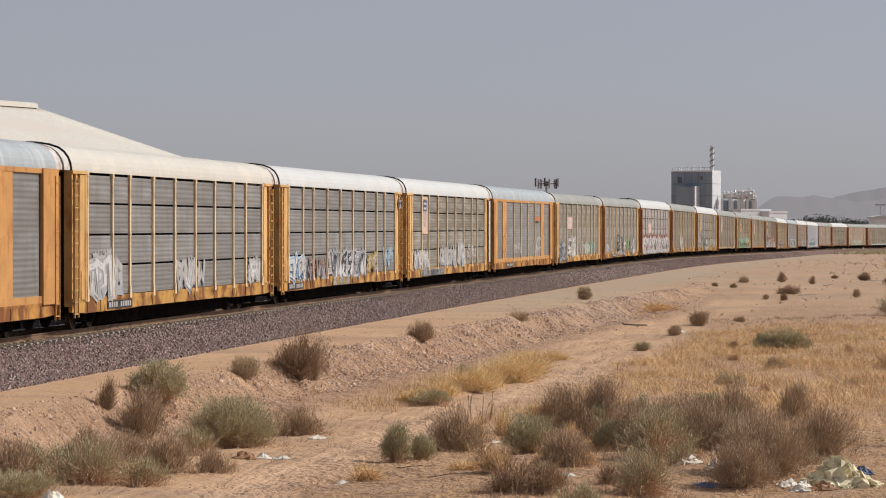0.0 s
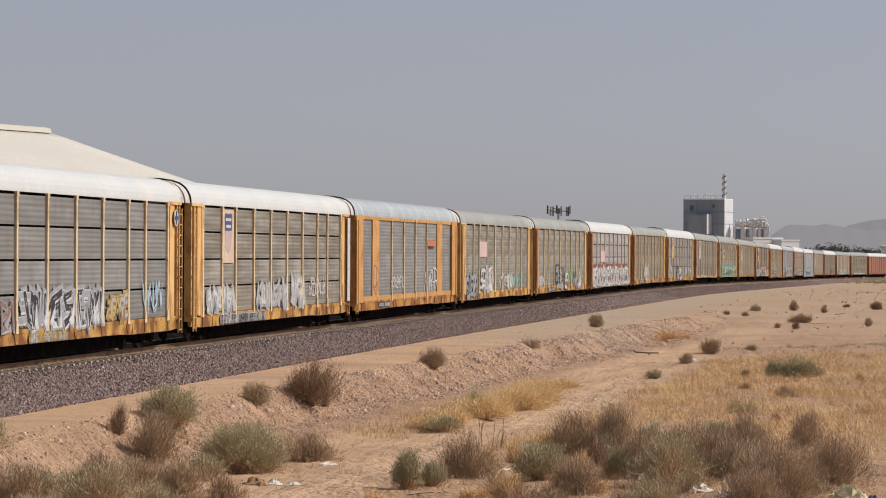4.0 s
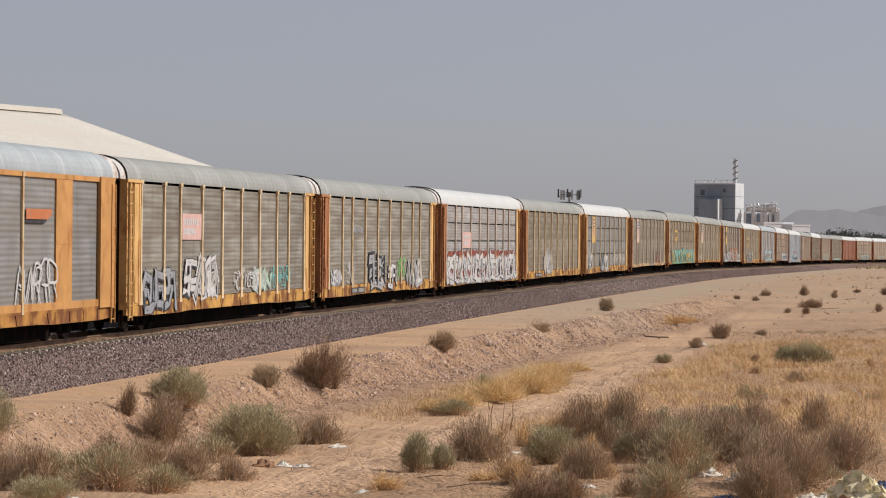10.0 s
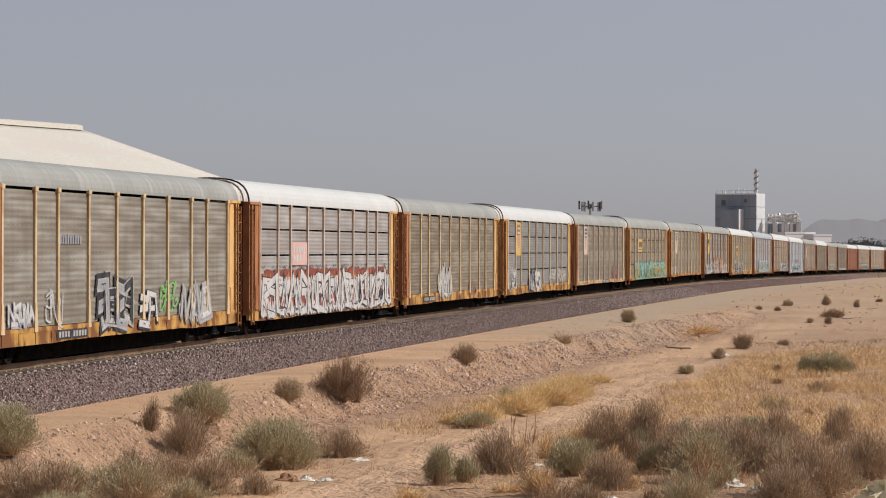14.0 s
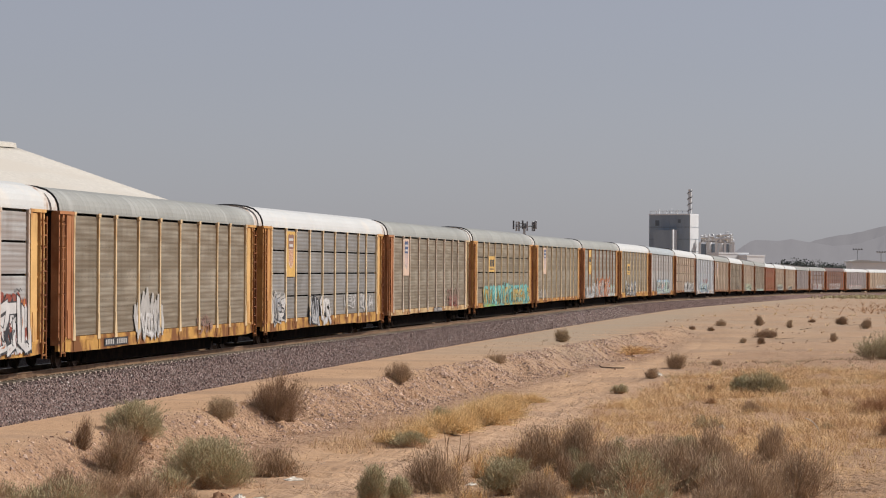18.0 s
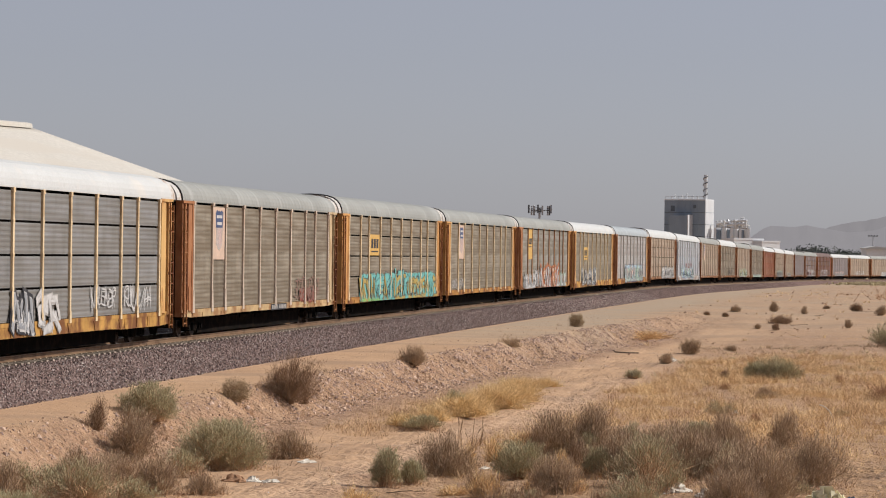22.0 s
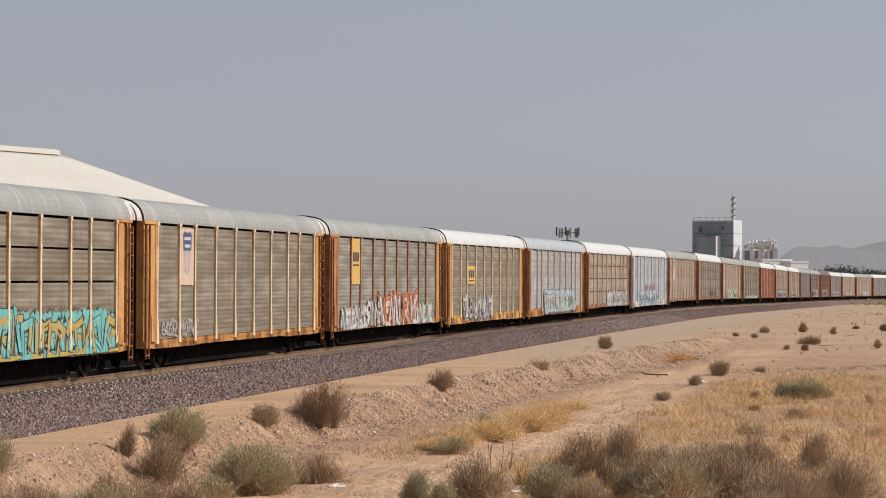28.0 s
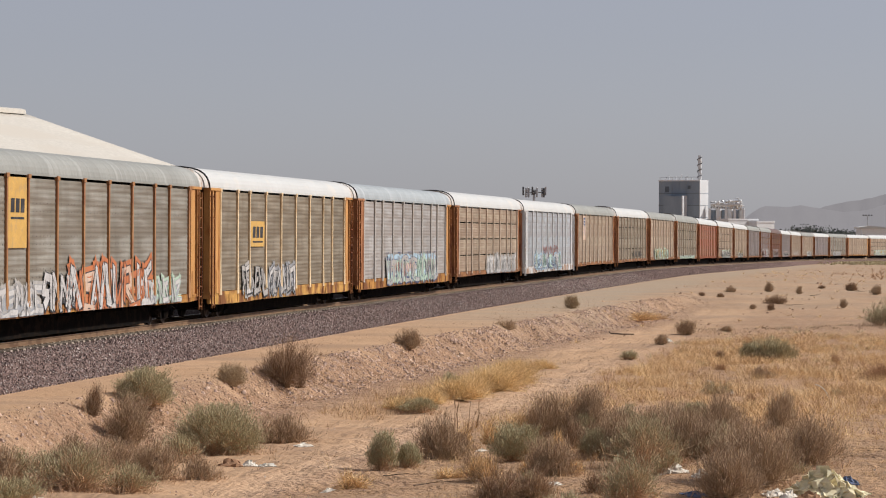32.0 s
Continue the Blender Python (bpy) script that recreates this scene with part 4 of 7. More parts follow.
def sign_pieces(style):
    """A painted mark on a wagon's side, piece by piece, the plate first: name, mesh."""
    out = []

    def piece(name, shape, colour):
        out.append((name, shape.mesh(name, PAINT[colour])))
    if style in ("shield_pink", "shield_gold"):
        pink = style == "shield_pink"
        piece("emblem_plate", Shape().box(-0.84, 0.84, -0.012, 0, -1.0, 1.0), "salmon" if pink else "sign")
        piece("shield", Shape().prism([(-0.50, 0.22), (0.50, 0.22), (0.56, 0.78), (0.36, 0.9), (0.12, 0.83), (0, 0.88), (-0.12, 0.83), (-0.36, 0.9), (-0.56, 0.78)], -0.017, -0.0125), "blue" if pink else "brown")
        piece("shield_field", Shape().prism([(-0.46, 0.215), (-0.46, -0.38), (-0.3, -0.52), (0, -0.66), (0.3, -0.52), (0.46, -0.38), (0.46, 0.215)], -0.017, -0.0125), "pale" if pink else "salmon")
        for z, w in ((0.64, 0.40), (0.38, 0.36)):
            piece("name_bar", Shape().box(-w, w, -0.022, -0.0175, z - 0.055, z + 0.055), "white")
        for i, low in enumerate((-0.40, -0.52, -0.58, -0.52, -0.40)):
            x = -0.36 + i * 0.18
            piece("stripe", Shape().box(x - 0.035, x + 0.035, -0.021, -0.0175, low, 0.19), "pink" if pink else "fire")
    elif style in ("emblem", "tall_emblem"):
        tall = style == "tall_emblem"
        w, h, z, step_, lo, hi = (0.86, 1.05, 0.0, 0.46, 0.0, 0.42) if tall else (1.18, 0.52, 0.0, 0.64, -0.16, 0.30)
        piece("emblem_plate", Shape().box(-w, w, -0.014, 0, -h, h), "sign")
        for i in range(3):
            x = (i - 1) * step_
            piece("emblem_shape", Shape().prism([(x - 0.40 * step_, lo), (x + 0.36 * step_, lo), (x + 0.42 * step_, hi), (x - 0.34 * step_, hi)], -0.019, -0.0145), "black")
        piece("underline", Shape().box(-w * 0.72, w * 0.72, -0.019, -0.0145, lo - 0.20, lo - 0.13), "black")
    elif style == "notice":
        piece("notice_plate", Shape().box(-1.25, 1.25, -0.012, 0, -0.46, 0.46), "pink")
        for w, x, z in ((0.95, -0.1, 0.17), (0.75, -0.3, -0.17)):
            for i in range(7 if w > 0.9 else 6):
                bx = x - w + 0.02 + i * 2 * w / (7 if w > 0.9 else 6)
                piece("letter_bar", Shape().box(bx, bx + 0.19, -0.017, -0.0125, z - 0.11, z + 0.11), "white")
    elif style == "faded_name":
        for i in range(9):
            piece("letter_bar", Shape().box(-1.0 + i * 0.23, -0.86 + i * 0.23, -0.006, 0, -0.12, 0.12 if i % 3 else 0.17), "grey")
    elif style == "red_flag":
        piece("emblem_stripe", Shape().prism([(-1.15, 0.02), (0.75, 0.02), (1.15, 0.14), (1.15, 0.32), (-1.15, 0.32)], -0.012, 0), "orange")
        piece("emblem_stripe", Shape().prism([(-1.15, -0.10), (0.5, -0.10), (0.75, -0.01), (-1.15, -0.01)], -0.012, 0), "black")
    elif style == "edge_plate":
        piece("edge_plate", Shape().box(-0.30, 0.24, -0.02, 0, -1.9, 1.9), "white")
        for i in range(9):
            piece("bolt", Shape().tube((0, -0.0205, -1.7 + i * 0.42), (0, -0.035, -1.7 + i * 0.42), 0.03, sides=6), "brown")
    elif style == "cross":
        piece("emblem_disc", Shape().lathe([(0.0, 0.012), (0.30, 0.010), (0.30, 0.0)], (0, -0.012, 0), 18), "white")
        piece("emblem_shape", Shape().box(-0.06, 0.06, -0.022, -0.016, -0.24, 0.24), "blue")
        piece("emblem_shape", Shape().box(-0.22, 0.22, -0.026, -0.0225, -0.06, 0.06), "blue")
    else:
        piece("stencil_plate", Shape().box(-1.4, 1.4, -0.006, 0, -0.13, 0.13), "black")
        for i in range(10):
            if i != 4:
                piece("letter_bar", Shape().box(-1.25 + i * 0.26, -1.08 + i * 0.26, -0.010, -0.0065, -0.085, 0.085), "pale")
    return out


def side_columns():
    """The columns of sheets between the uprights: centre and width."""
    return [((a + b) / 2, b - a - 0.07) for a, b in zip(POSTS, POSTS[1:])]


def autorack(spec):
    """One covered car carrier, its long side with the ladder at both ends, standing at the origin, along x."""
    style, roof, panel, frame_colour, post, marks, near = spec["style"], spec["roof"], spec["panel"], spec["frame"], spec["post"], spec["marks"], spec["near"]
    words = {"grey": "grey", "olive": "olive-grey", "brown": "dusty brown", "light": "light grey", "blue": "bluish white", "red": "faded red", "tan": "tan", "violet": "grey-violet", "maroon": "dark maroon"}[panel]
    car = thing("autorack", f"{frame_colour} car carrier wagon, {words} corrugated sides, {roof} roof, on rails", "freight wagon", "wagons of the train")
    ribbed = roof in ("zinc", "grey")
    arch = 0.92 if style == "ribbed" else 1.0
    crown = Matrix.Translation((0, 0, 5.06 * (1 - arch))) @ Matrix.Diagonal((1, 1, arch, 1))
    part("roof", kept(("roof", roof), lambda: roof_mesh(ROOF[roof], 0.61 if ribbed else 1.22, 0.010 if ribbed else 0.006)), car, crown, f"{roof} arched sheet roof")
    part("underframe", kept("underframe", underframe_mesh), car, label="black steel underframe")
    part("side_sill", kept(("sill", frame_colour, spec["deep"]), lambda: sill_mesh(SILL[frame_colour], spec["deep"])), car)
    # Added dark sheets behind both sides stand for the unlit interior.
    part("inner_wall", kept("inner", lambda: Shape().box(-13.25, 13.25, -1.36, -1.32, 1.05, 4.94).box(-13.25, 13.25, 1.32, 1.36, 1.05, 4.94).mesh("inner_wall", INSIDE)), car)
    part("far_side", kept(("far", panel), lambda: pressed_sheet(23.7, 1.07, 5.0, 0.035, 0.16, PANEL[panel])), car, pose(0, 1.46, 0, 0, 0, 180))
    part("top_rail", kept(("top", roof), lambda: Shape().box(-11.9, 11.9, -1.56, -1.46, 5.03, 5.09).box(-11.9, 11.9, 1.46, 1.56, 5.03, 5.09).mesh("top_rail", ROOF[roof])), car)
    for sx in (-1, 1):
        for side in (-1, 1):
            tone = frame_colour
            if spec["aged"] and frame_colour in ("yellow", "orange", "pale"):
                tone = spec["edge"] if sx < 0 else frame_colour if spec["aged"] == 1 else "orange"
            part("corner_frame", kept(("end", tone, sx, side), lambda: end_mesh(FRAME[tone], sx, side)), car)
            # Rust on aged ladders also darkens the end gaps, painting their shade.
            part("ladder", kept(("ladder", frame_colour, bool(spec["aged"]), sx, side), lambda: ladder_mesh(FRAME["rust" if spec["aged"] and frame_colour != "white" else frame_colour], sx, side)), car)
        part("coupler", kept(("coupler", sx), lambda: coupler_mesh(sx)), car)
        for side in (-1, 1):
            part("end_door", kept(("door", sx, side), lambda: end_door_mesh(sx, side)), car, label="folding steel end door, closed")
        if sx < 0:
            part("roof_rim", kept(("rim", sx), lambda: arch_band(*sorted((sx * 13.395, sx * 13.445)), 0.032, 0.05, RUBBER)), car, crown, "black seal round the roof's end")
        part("roof_flap", kept(("flap", sx), lambda: arch_band(*sorted((sx * 13.447, sx * 14.03)), -0.02, 0.10, FLAP)), car, crown)
    deep = -SIDE
    if style == "flush":
        wide = ((-11.9, -9.45, False), (-9.45, -7.75, True), (-7.75, 7.6, None), (7.6, 9.1, True), (9.1, 11.9, False))
        plate = kept(("plate", frame_colour), lambda: Shape().box(-0.78, 0.78, -0.05, 0.03, 1.06, 5.02).box(-0.70, 0.70, -0.062, -0.05, 2.95, 3.05).mesh("side_plate", FRAME[frame_colour]))
        for x in (-8.6, 8.4):
            part("side_plate", plate, car, pose(x, deep, 0))
        end_plate = kept(("endplate", frame_colour), lambda: Shape().box(-0.75, 0.75, -0.075, 0.03, 0.95, 5.04).mesh("side_plate", FRAME[frame_colour]))
        for x in (-12.6, 12.6):
            part("side_plate", end_plate, car, pose(x, deep - 0.045, 0))
        header = kept(("header", frame_colour), lambda: Shape().box(-13.3, 13.3, -0.06, 0.0, 4.90, 5.05).box(-13.3, 13.3, -0.06, 0.0, 1.0, 1.22).mesh("side_header", FRAME[frame_colour]))
        part("side_header", header, car, pose(0, deep - 0.003, 0))
        xs = [-7.8, -4.75, -1.65, 1.45, 4.55, 7.6]
        columns = [(-10.65, 2.4)] + [((a + b) / 2, b - a - 0.07) for a, b in zip(xs, xs[1:])] + [(10.5, 2.5)]
        uprights = xs[1:-1]
    else:
        columns, uprights = side_columns(), POSTS
    rows = ((1.07, 4.945),) if style != "grid" else ((1.07, 2.01), (2.08, 3.01), (3.08, 4.01), (4.08, 4.945))
    for x, w in columns:
        for z0, z1 in rows:
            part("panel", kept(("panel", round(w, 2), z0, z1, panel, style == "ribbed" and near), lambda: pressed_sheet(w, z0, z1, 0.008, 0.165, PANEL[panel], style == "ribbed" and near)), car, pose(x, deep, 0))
    up = "flared" if style == "ribbed" else "plain"
    for x in uprights:
        part("post", kept(("post", up, post), lambda: post_mesh(up, POST[post])), car, pose(x, deep - 0.02, 0))
    for kind, *v in marks:
        if kind in ("block", "tag", "burner", "flame"):
            x0, x1, z0, z1, colours, seed = v
            part("graffiti", paint_mesh(kind, x0, x1, z0, z1, colours, seed, 0.6 if spec["deep"] else 0.8), car, pose(0, deep - 0.042, 0), f"sprayed {colours[1] if len(colours) > 2 else colours[0]} graffiti")
        else:
            x, z = v
            at = pose(x, deep - 0.045 - (0.09 if kind in ("cross", "edge_plate") and abs(x) > 11.9 else 0.03 if kind == "stencil" else 0), z)
            pieces = kept(("sign", kind), lambda: sign_pieces(kind))
            loose = kind in ("faded_name", "red_flag")
            plate = None
            for name, me in pieces:
                if plate is None or loose:
                    plate = part(name, me, car, at)
                else:
                    part(name, me, plate)
    part("brake_gear", kept("brake", brake_mesh), car)
    axles = []
    for x in (-10.05, 10.05):
        truck = part("truck", kept("truck", truck_frame_mesh), car, pose(x, 0, 0), "grimy black two-axle truck")
        for a in (-0.89, 0.89):
            axles.append((part("wheelset", kept("wheelset", wheelset_mesh), truck, pose(a, 0, 0.39)), a))
    return car, axles


def travelled(t):
    return -0.2 + 11.007 * t - 0.0031 * t * t


W = ("pale", "white", "grey")
CARS = {
    # style, roof, panel, frame, post, marks
    -1: ("flush", "zinc", "grey", "orange", "yellow", [("block", -3, 2, 1.4, 2.4, W, 3)]),
    0: ("grid", "cream", "grey", "yellow", "straw", [("block", -11.5, -8.2, 1.1, 2.2, ("pale", "white", "pale", "grey"), 11), ("tag", -11.0, -9.8, 1.9, 2.6, ("pale",), 12), ("block", -1.2, 2.4, 1.15, 2.1, ("pale", "pale", "white", "grey"), 13), ("block", 9.5, 11.2, 1.2, 2.0, W, 14), ("stencil", -8.3, 0.75)]),
    1: ("grid", "white", "grey", "yellow", "straw", [("block", -11.6, -8.7, 1.1, 2.0, ("sky", "white", "pale", "blue"), 21), ("block", -8.4, -4.6, 1.1, 1.9, ("brown", "brown", "grey"), 22), ("block", -4.0, 3.9, 1.1, 2.15, ("grey", "black", "grey", "white"), 23), ("block", 4.6, 6.9, 1.15, 1.9, ("gold", "gold", "pale", "brown"), 24), ("tag", 8.9, 11.0, 1.3, 2.4, ("sky", "white"), 25), ("cross", 12.6, 4.5), ("stencil", -10.5, 0.75), ("block", -3.2, 0.4, 0.64, 0.9, ("gold", "gold", "pale", "brown"), 26)]),
    2: ("grid", "white", "olive", "yellow", "straw", [("edge_plate", 13.15, 3.0), ("shield_pink", -8.2, 3.9), ("block", -11.2, -7.4, 1.15, 1.95, W, 31), ("block", -4.0, 1.2, 1.15, 2.1, ("pale", "white", "pale", "grey"), 32), ("block", 2.2, 4.4, 1.2, 2.2, W, 33), ("tag", 5.5, 8.6, 1.4, 2.3, ("white",), 34), ("block", -9.5, -2.5, 0.62, 0.95, ("pale", "black", "pale", "grey"), 35)]),
    3: ("flush", "zinc", "grey", "orange", "yellow", [("red_flag", 6.0, 3.66), ("tag", -4.9, -1.7, 1.55, 2.2, ("white",), 41), ("tag", 4.0, 7.6, 1.2, 2.5, ("white", "pale"), 42), ("tag", -9.2, -8.0, 1.2, 2.6, ("brown",), 43), ("stencil", -6.6, 0.78)]),
    4: ("ribbed", "grey", "olive", "yellow", "straw", [("notice", -5.6, 3.55), ("block", -11.6, -7.8, 0.72, 2.1, ("grey", "grey", "black"), 51), ("block", -6.6, -2.2, 1.1, 2.4, ("white", "pale", "white", "black"), 52), ("tag", 0.3, 3.6, 1.2, 2.0, ("white", "mint"), 53), ("block", 3.4, 6.0, 1.2, 1.9, ("mint", "mint", "white", "grey"), 54), ("tag", 6.0, 9.4, 1.25, 2.1, ("teal", "mint"), 55)]),
    5: ("ribbed", "grey", "olive", "yellow", "yellow", [("faded_name", -5.9, 3.55), ("block", -11.3, -9.3, 1.15, 1.8, ("white", "white", "grey"), 61), ("tag", -8.2, -6.7, 1.1, 2.1, ("white", "grey"), 62), ("block", -3.2, 0.2, 0.9, 2.3, ("black", "grey", "black", "pale"), 63), ("block", 1.0, 2.6, 0.8, 1.9, ("white", "white", "black"), 64), ("tag", 3.3, 5.2, 1.2, 2.2, ("green",), 65), ("block", 5.6, 9.0, 0.85, 2.1, ("pale", "white", "pale", "grey"), 66), ("stencil", -5.8, 0.78)]),
    6: ("grid", "white", "light", "yellow", "pink", [("notice", -5.6, 3.1), ("burner", -11.7, 11.6, 0.64, 2.3, ("red", "white", "white", "fire", "black"), 71)]),
    7: ("ribbed", "grey", "brown", "yellow", "yellow", [("block", -4.4, -1.2, 0.85, 1.7, ("white", "white", "pale"), 81), ("flame", -4.8, -1.0, 1.0, 2.75, ("white", "pale", "white"), 82), ("tag", 4.0, 6.2, 0.8, 1.5, ("brown",), 83), ("stencil", -7.0, 0.78)]),
    8: ("grid", "white", "grey", "yellow", "straw", [("shield_gold", -8.1, 3.9), ("block", -11.6, -9.4, 1.0, 2.05, ("pale", "white", "grey", "black"), 91), ("block", -4.3, -2.5, 0.8, 1.9, ("black", "grey", "white"), 92), ("block", -1.9, 0.0, 0.75, 2.0, ("white", "white", "pale"), 93), ("tag", 3.6, 6.4, 1.3, 2.1, ("white",), 94), ("tag", 7.4, 10.8, 1.2, 2.1, ("white", "pale"), 95)]),
    9: ("ribbed", "grey", "brown", "pale", "pink", [("shield_pink", -8.1, 3.9), ("tag", 5.0, 9.8, 1.2, 2.1, ("brown", "pale"), 101), ("block", 6.0, 9.3, 1.1, 1.6, ("brown", "brown", "red"), 102), ("stencil", 2.0, 0.91)]),
    10: ("grid", "grey", "brown", "orange", "straw", [("emblem", -5.7, 3.6), ("burner", -9.2, 11.5, 0.66, 2.0, ("teal", "teal", "gold", "gold", "teal", "black"), 111), ("block", -1.2, 2.4, 1.0, 2.35, ("teal", "brown", "teal", "black"), 112), ("block", -9.0, -4.0, 0.6, 0.95, ("green", "green", "mint"), 113)]),
    11: ("ribbed", "grey", "brown", "orange", "straw", [("shield_pink", -8.1, 3.9), ("tag", -11.2, -6.6, 1.15, 1.7, ("pale", "white"), 121)]),
    12: ("ribbed", "grey", "olive", "orange", "rust", [("tall_emblem", -8.1, 3.9), ("block", -3.3, 6.4, 0.75, 2.2, ("orange", "orange", "white", "salmon", "black"), 131), ("block", -5.6, -2.6, 0.85, 2.1, ("black", "white", "black"), 132), ("block", 6.4, 10.4, 0.8, 1.7, ("mint", "mint", "white", "grey"), 133), ("block", -11.4, -6.0, 0.75, 1.7, W, 134)]),
    13: ("ribbed", "white", "brown", "yellow", "straw", [("emblem", -5.7, 3.3), ("block", -8.3, -4.2, 0.85, 2.0, ("pale", "white", "pale", "black"), 141), ("block", -3.6, 0.8, 0.8, 1.9, ("grey", "pale", "white", "black"), 142)]),
    14: ("ribbed", "zinc", "light", "orange", "grey", [("burner", -6.0, 8.6, 0.75, 2.1, ("sky", "mint", "pale", "sky", "blue"), 151), ("block", -5.0, 2.0, 1.2, 1.8, ("sky", "pink", "salmon", "red"), 152)]),
    15: ("grid", "white", "tan", "rust", "straw", [("block", -1.5, 11.0, 0.9, 1.9, W, 161)]),
    16: ("ribbed", "white", "blue", "white", "white", [("block", -8.0, 6.0, 0.9, 1.9, ("sky", "mint", "sky", "white", "blue"), 171), ("tag", -4.0, 4.0, 1.6, 2.5, ("red", "blue"), 172)]),
    17: ("ribbed", "grey", "tan", "rust", "straw", [("shield_pink", -8.1, 3.9)]),
    18: ("grid", "white", "brown", "rust", "straw", [("tag", 0, 8, 1.2, 1.8, ("black", "pale"), 191)]),
    19: ("ribbed", "grey", "tan", "rust", "pink", [("block", -8.0, 6.0, 0.9, 1.9, ("mint", "gold", "mint", "grey"), 201)]),
    20: ("grid", "grey", "brown", "rust", "straw", [("block", -9.0, 9.0, 0.7, 1.2, ("mint", "mint", "grey"), 211)]),
    21: ("ribbed", "white", "red", "red", "rust", []),
    22: ("grid", "white", "tan", "rust", "straw", [("block", -6.0, 8.0, 0.9, 1.8, ("mint", "pale", "grey"), 231)]),
    23: ("ribbed", "white", "tan", "rust", "straw", [("block", -6.0, 4.0, 0.9, 1.6, ("gold", "pale", "grey"), 241)]),
    24: ("ribbed", "grey", "violet", "rust", "grey", []),
    25: ("grid", "grey", "violet", "rust", "rust", [("block", -8.0, 8.0, 0.9, 2.0, ("pale", "white", "red", "grey"), 261)]),
    26: ("grid", "dark", "maroon", "red", "rust", [("block", -8.0, 6.0, 0.9, 2.0, ("white", "brown", "grey"), 271)]),
    27: ("ribbed", "white", "violet", "rust", "grey", [("block", -9.0, 6.0, 0.9, 1.7, ("pink", "pale", "grey"), 281)]),
    28: ("ribbed", "white", "tan", "rust", "straw", [("tag", -6.0, 6.0, 1.0, 2.0, ("white", "pale"), 291)]),
    29: ("ribbed", "grey", "tan", "rust", "straw", [("block", -2.0, 8.0, 0.9, 1.7, W, 301)]),
    30: ("ribbed", "white", "violet", "rust", "grey", []),
    31: ("grid", "grey", "olive", "rust", "straw", [("block", -8.0, 4.0, 0.9, 1.7, W, 311)]),
    32: ("ribbed", "white", "tan", "orange", "straw", []),
    33: ("grid", "white", "tan", "rust", "straw", [("block", -8.0, 6.0, 0.9, 2.0, ("mint", "gold", "white", "grey"), 331)]),
    34: ("ribbed", "grey", "brown", "rust", "straw", []),
    35: ("grid", "white", "light", "rust", "straw", [("block", -4.0, 8.0, 0.9, 1.8, ("grey", "white", "black"), 351)]),
    36: ("flush", "zinc", "grey", "orange", "yellow", []),
    37: ("ribbed", "grey", "olive", "yellow", "straw", [("tag", -6.0, 3.0, 1.0, 2.0, ("white",), 371)]),
    38: ("grid", "white", "tan", "rust", "straw", []),
}
TRAIN, AXLES = {}, []
for number, (style, roof, panel, frame_colour, post, marks) in CARS.items():
    TRAIN[number], axles = autorack(dict(style=style, roof=roof, panel=panel, frame=frame_colour, post="pink" if number >= 14 and post in ("straw", "yellow") else post, marks=marks, near=number < 17, edge="orange" if number in (8, 10, 11, 13) else "worn", aged=(number >= 5) + (number >= 12), deep=number < 9 or number in (13, 14, 16, 36)))
    if number < 15:
        AXLES += axles


def car_pose(number, t):
    s = (number + 0.5) * CAR - travelled(t)
    ax, ay, az, _ = on_line(s - 10.05)
    bx, by, bz, _ = on_line(s + 10.05)
    return pose((ax + bx) / 2, (ay + by) / 2, (az + bz) / 2, 0, -math.degrees(math.atan2(bz - az, 20.1)), math.degrees(math.atan2(by - ay, bx - ax)))


def motions():
    for number, car in TRAIN.items():
        walk(car, [(t, car_pose(number, t)) for t in range(0, 33)])
    # rolling wheels: 0.39 m tread radius, the train runs towards -x of each wagon
    turns = [(k / FPS, -math.degrees((travelled(k / FPS) - travelled(0)) / 0.39)) for k in range(0, 32 * FPS + 1)]
    for axle, x in AXLES:
        walk(axle, [(t, pose(x, 0, 0.39, 0, a, 0)) for t, a in turns])


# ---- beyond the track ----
# Nearly black base; a grey emission paints the mountains' haze.
MOUNTAIN = mat("far_mountain_haze", (0.02, 0.02, 0.02), 1.0, 0.0, 0.06, 300, 0.02, 0.0)
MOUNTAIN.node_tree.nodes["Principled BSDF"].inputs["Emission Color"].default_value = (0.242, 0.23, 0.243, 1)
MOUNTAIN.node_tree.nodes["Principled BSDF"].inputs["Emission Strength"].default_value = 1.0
CREAM = mat("cream_membrane", (0.60, 0.565, 0.50), 0.6, 0.0, 0.04, 12, 3, 0.05, (0.545, 0.50, 0.43), 0.45, 0.10, streak=0.12)
MILL = mat("mill_cladding", (0.275, 0.325, 0.375), 0.55, 0.15, 0.1, 6, 4, 0.05, (0.215, 0.255, 0.30), 0.4, 0.2, streak=5)
MILLDARK = mat("mill_dark_seam", (0.13, 0.15, 0.17), 0.7, 0.0, 0.1, 2, 4, 0.0)
MILLWHITE = mat("mill_white_cladding", (0.72, 0.73, 0.74), 0.6, 0.0, 0.05, 6, 4, 0.05)
STEEL = mat("galvanised_steel", (0.40, 0.40, 0.41), 0.45, 0.6, 0.15, 1.0, 12, 0.05)
DARKSTEEL = mat("dark_steel", (0.12, 0.12, 0.125), 0.5, 0.5, 0.15, 1.0, 12, 0.05)
# Pale steel for stack and hopper; on side faces it paints their sunlight.
MILLSIDE = mat("mill_pale_and_lit_face", (0.64, 0.655, 0.67), 0.6, 0.0, 0.08, 5, 4, 0.05, (0.52, 0.545, 0.57), 0.35, 0.3, streak=4)


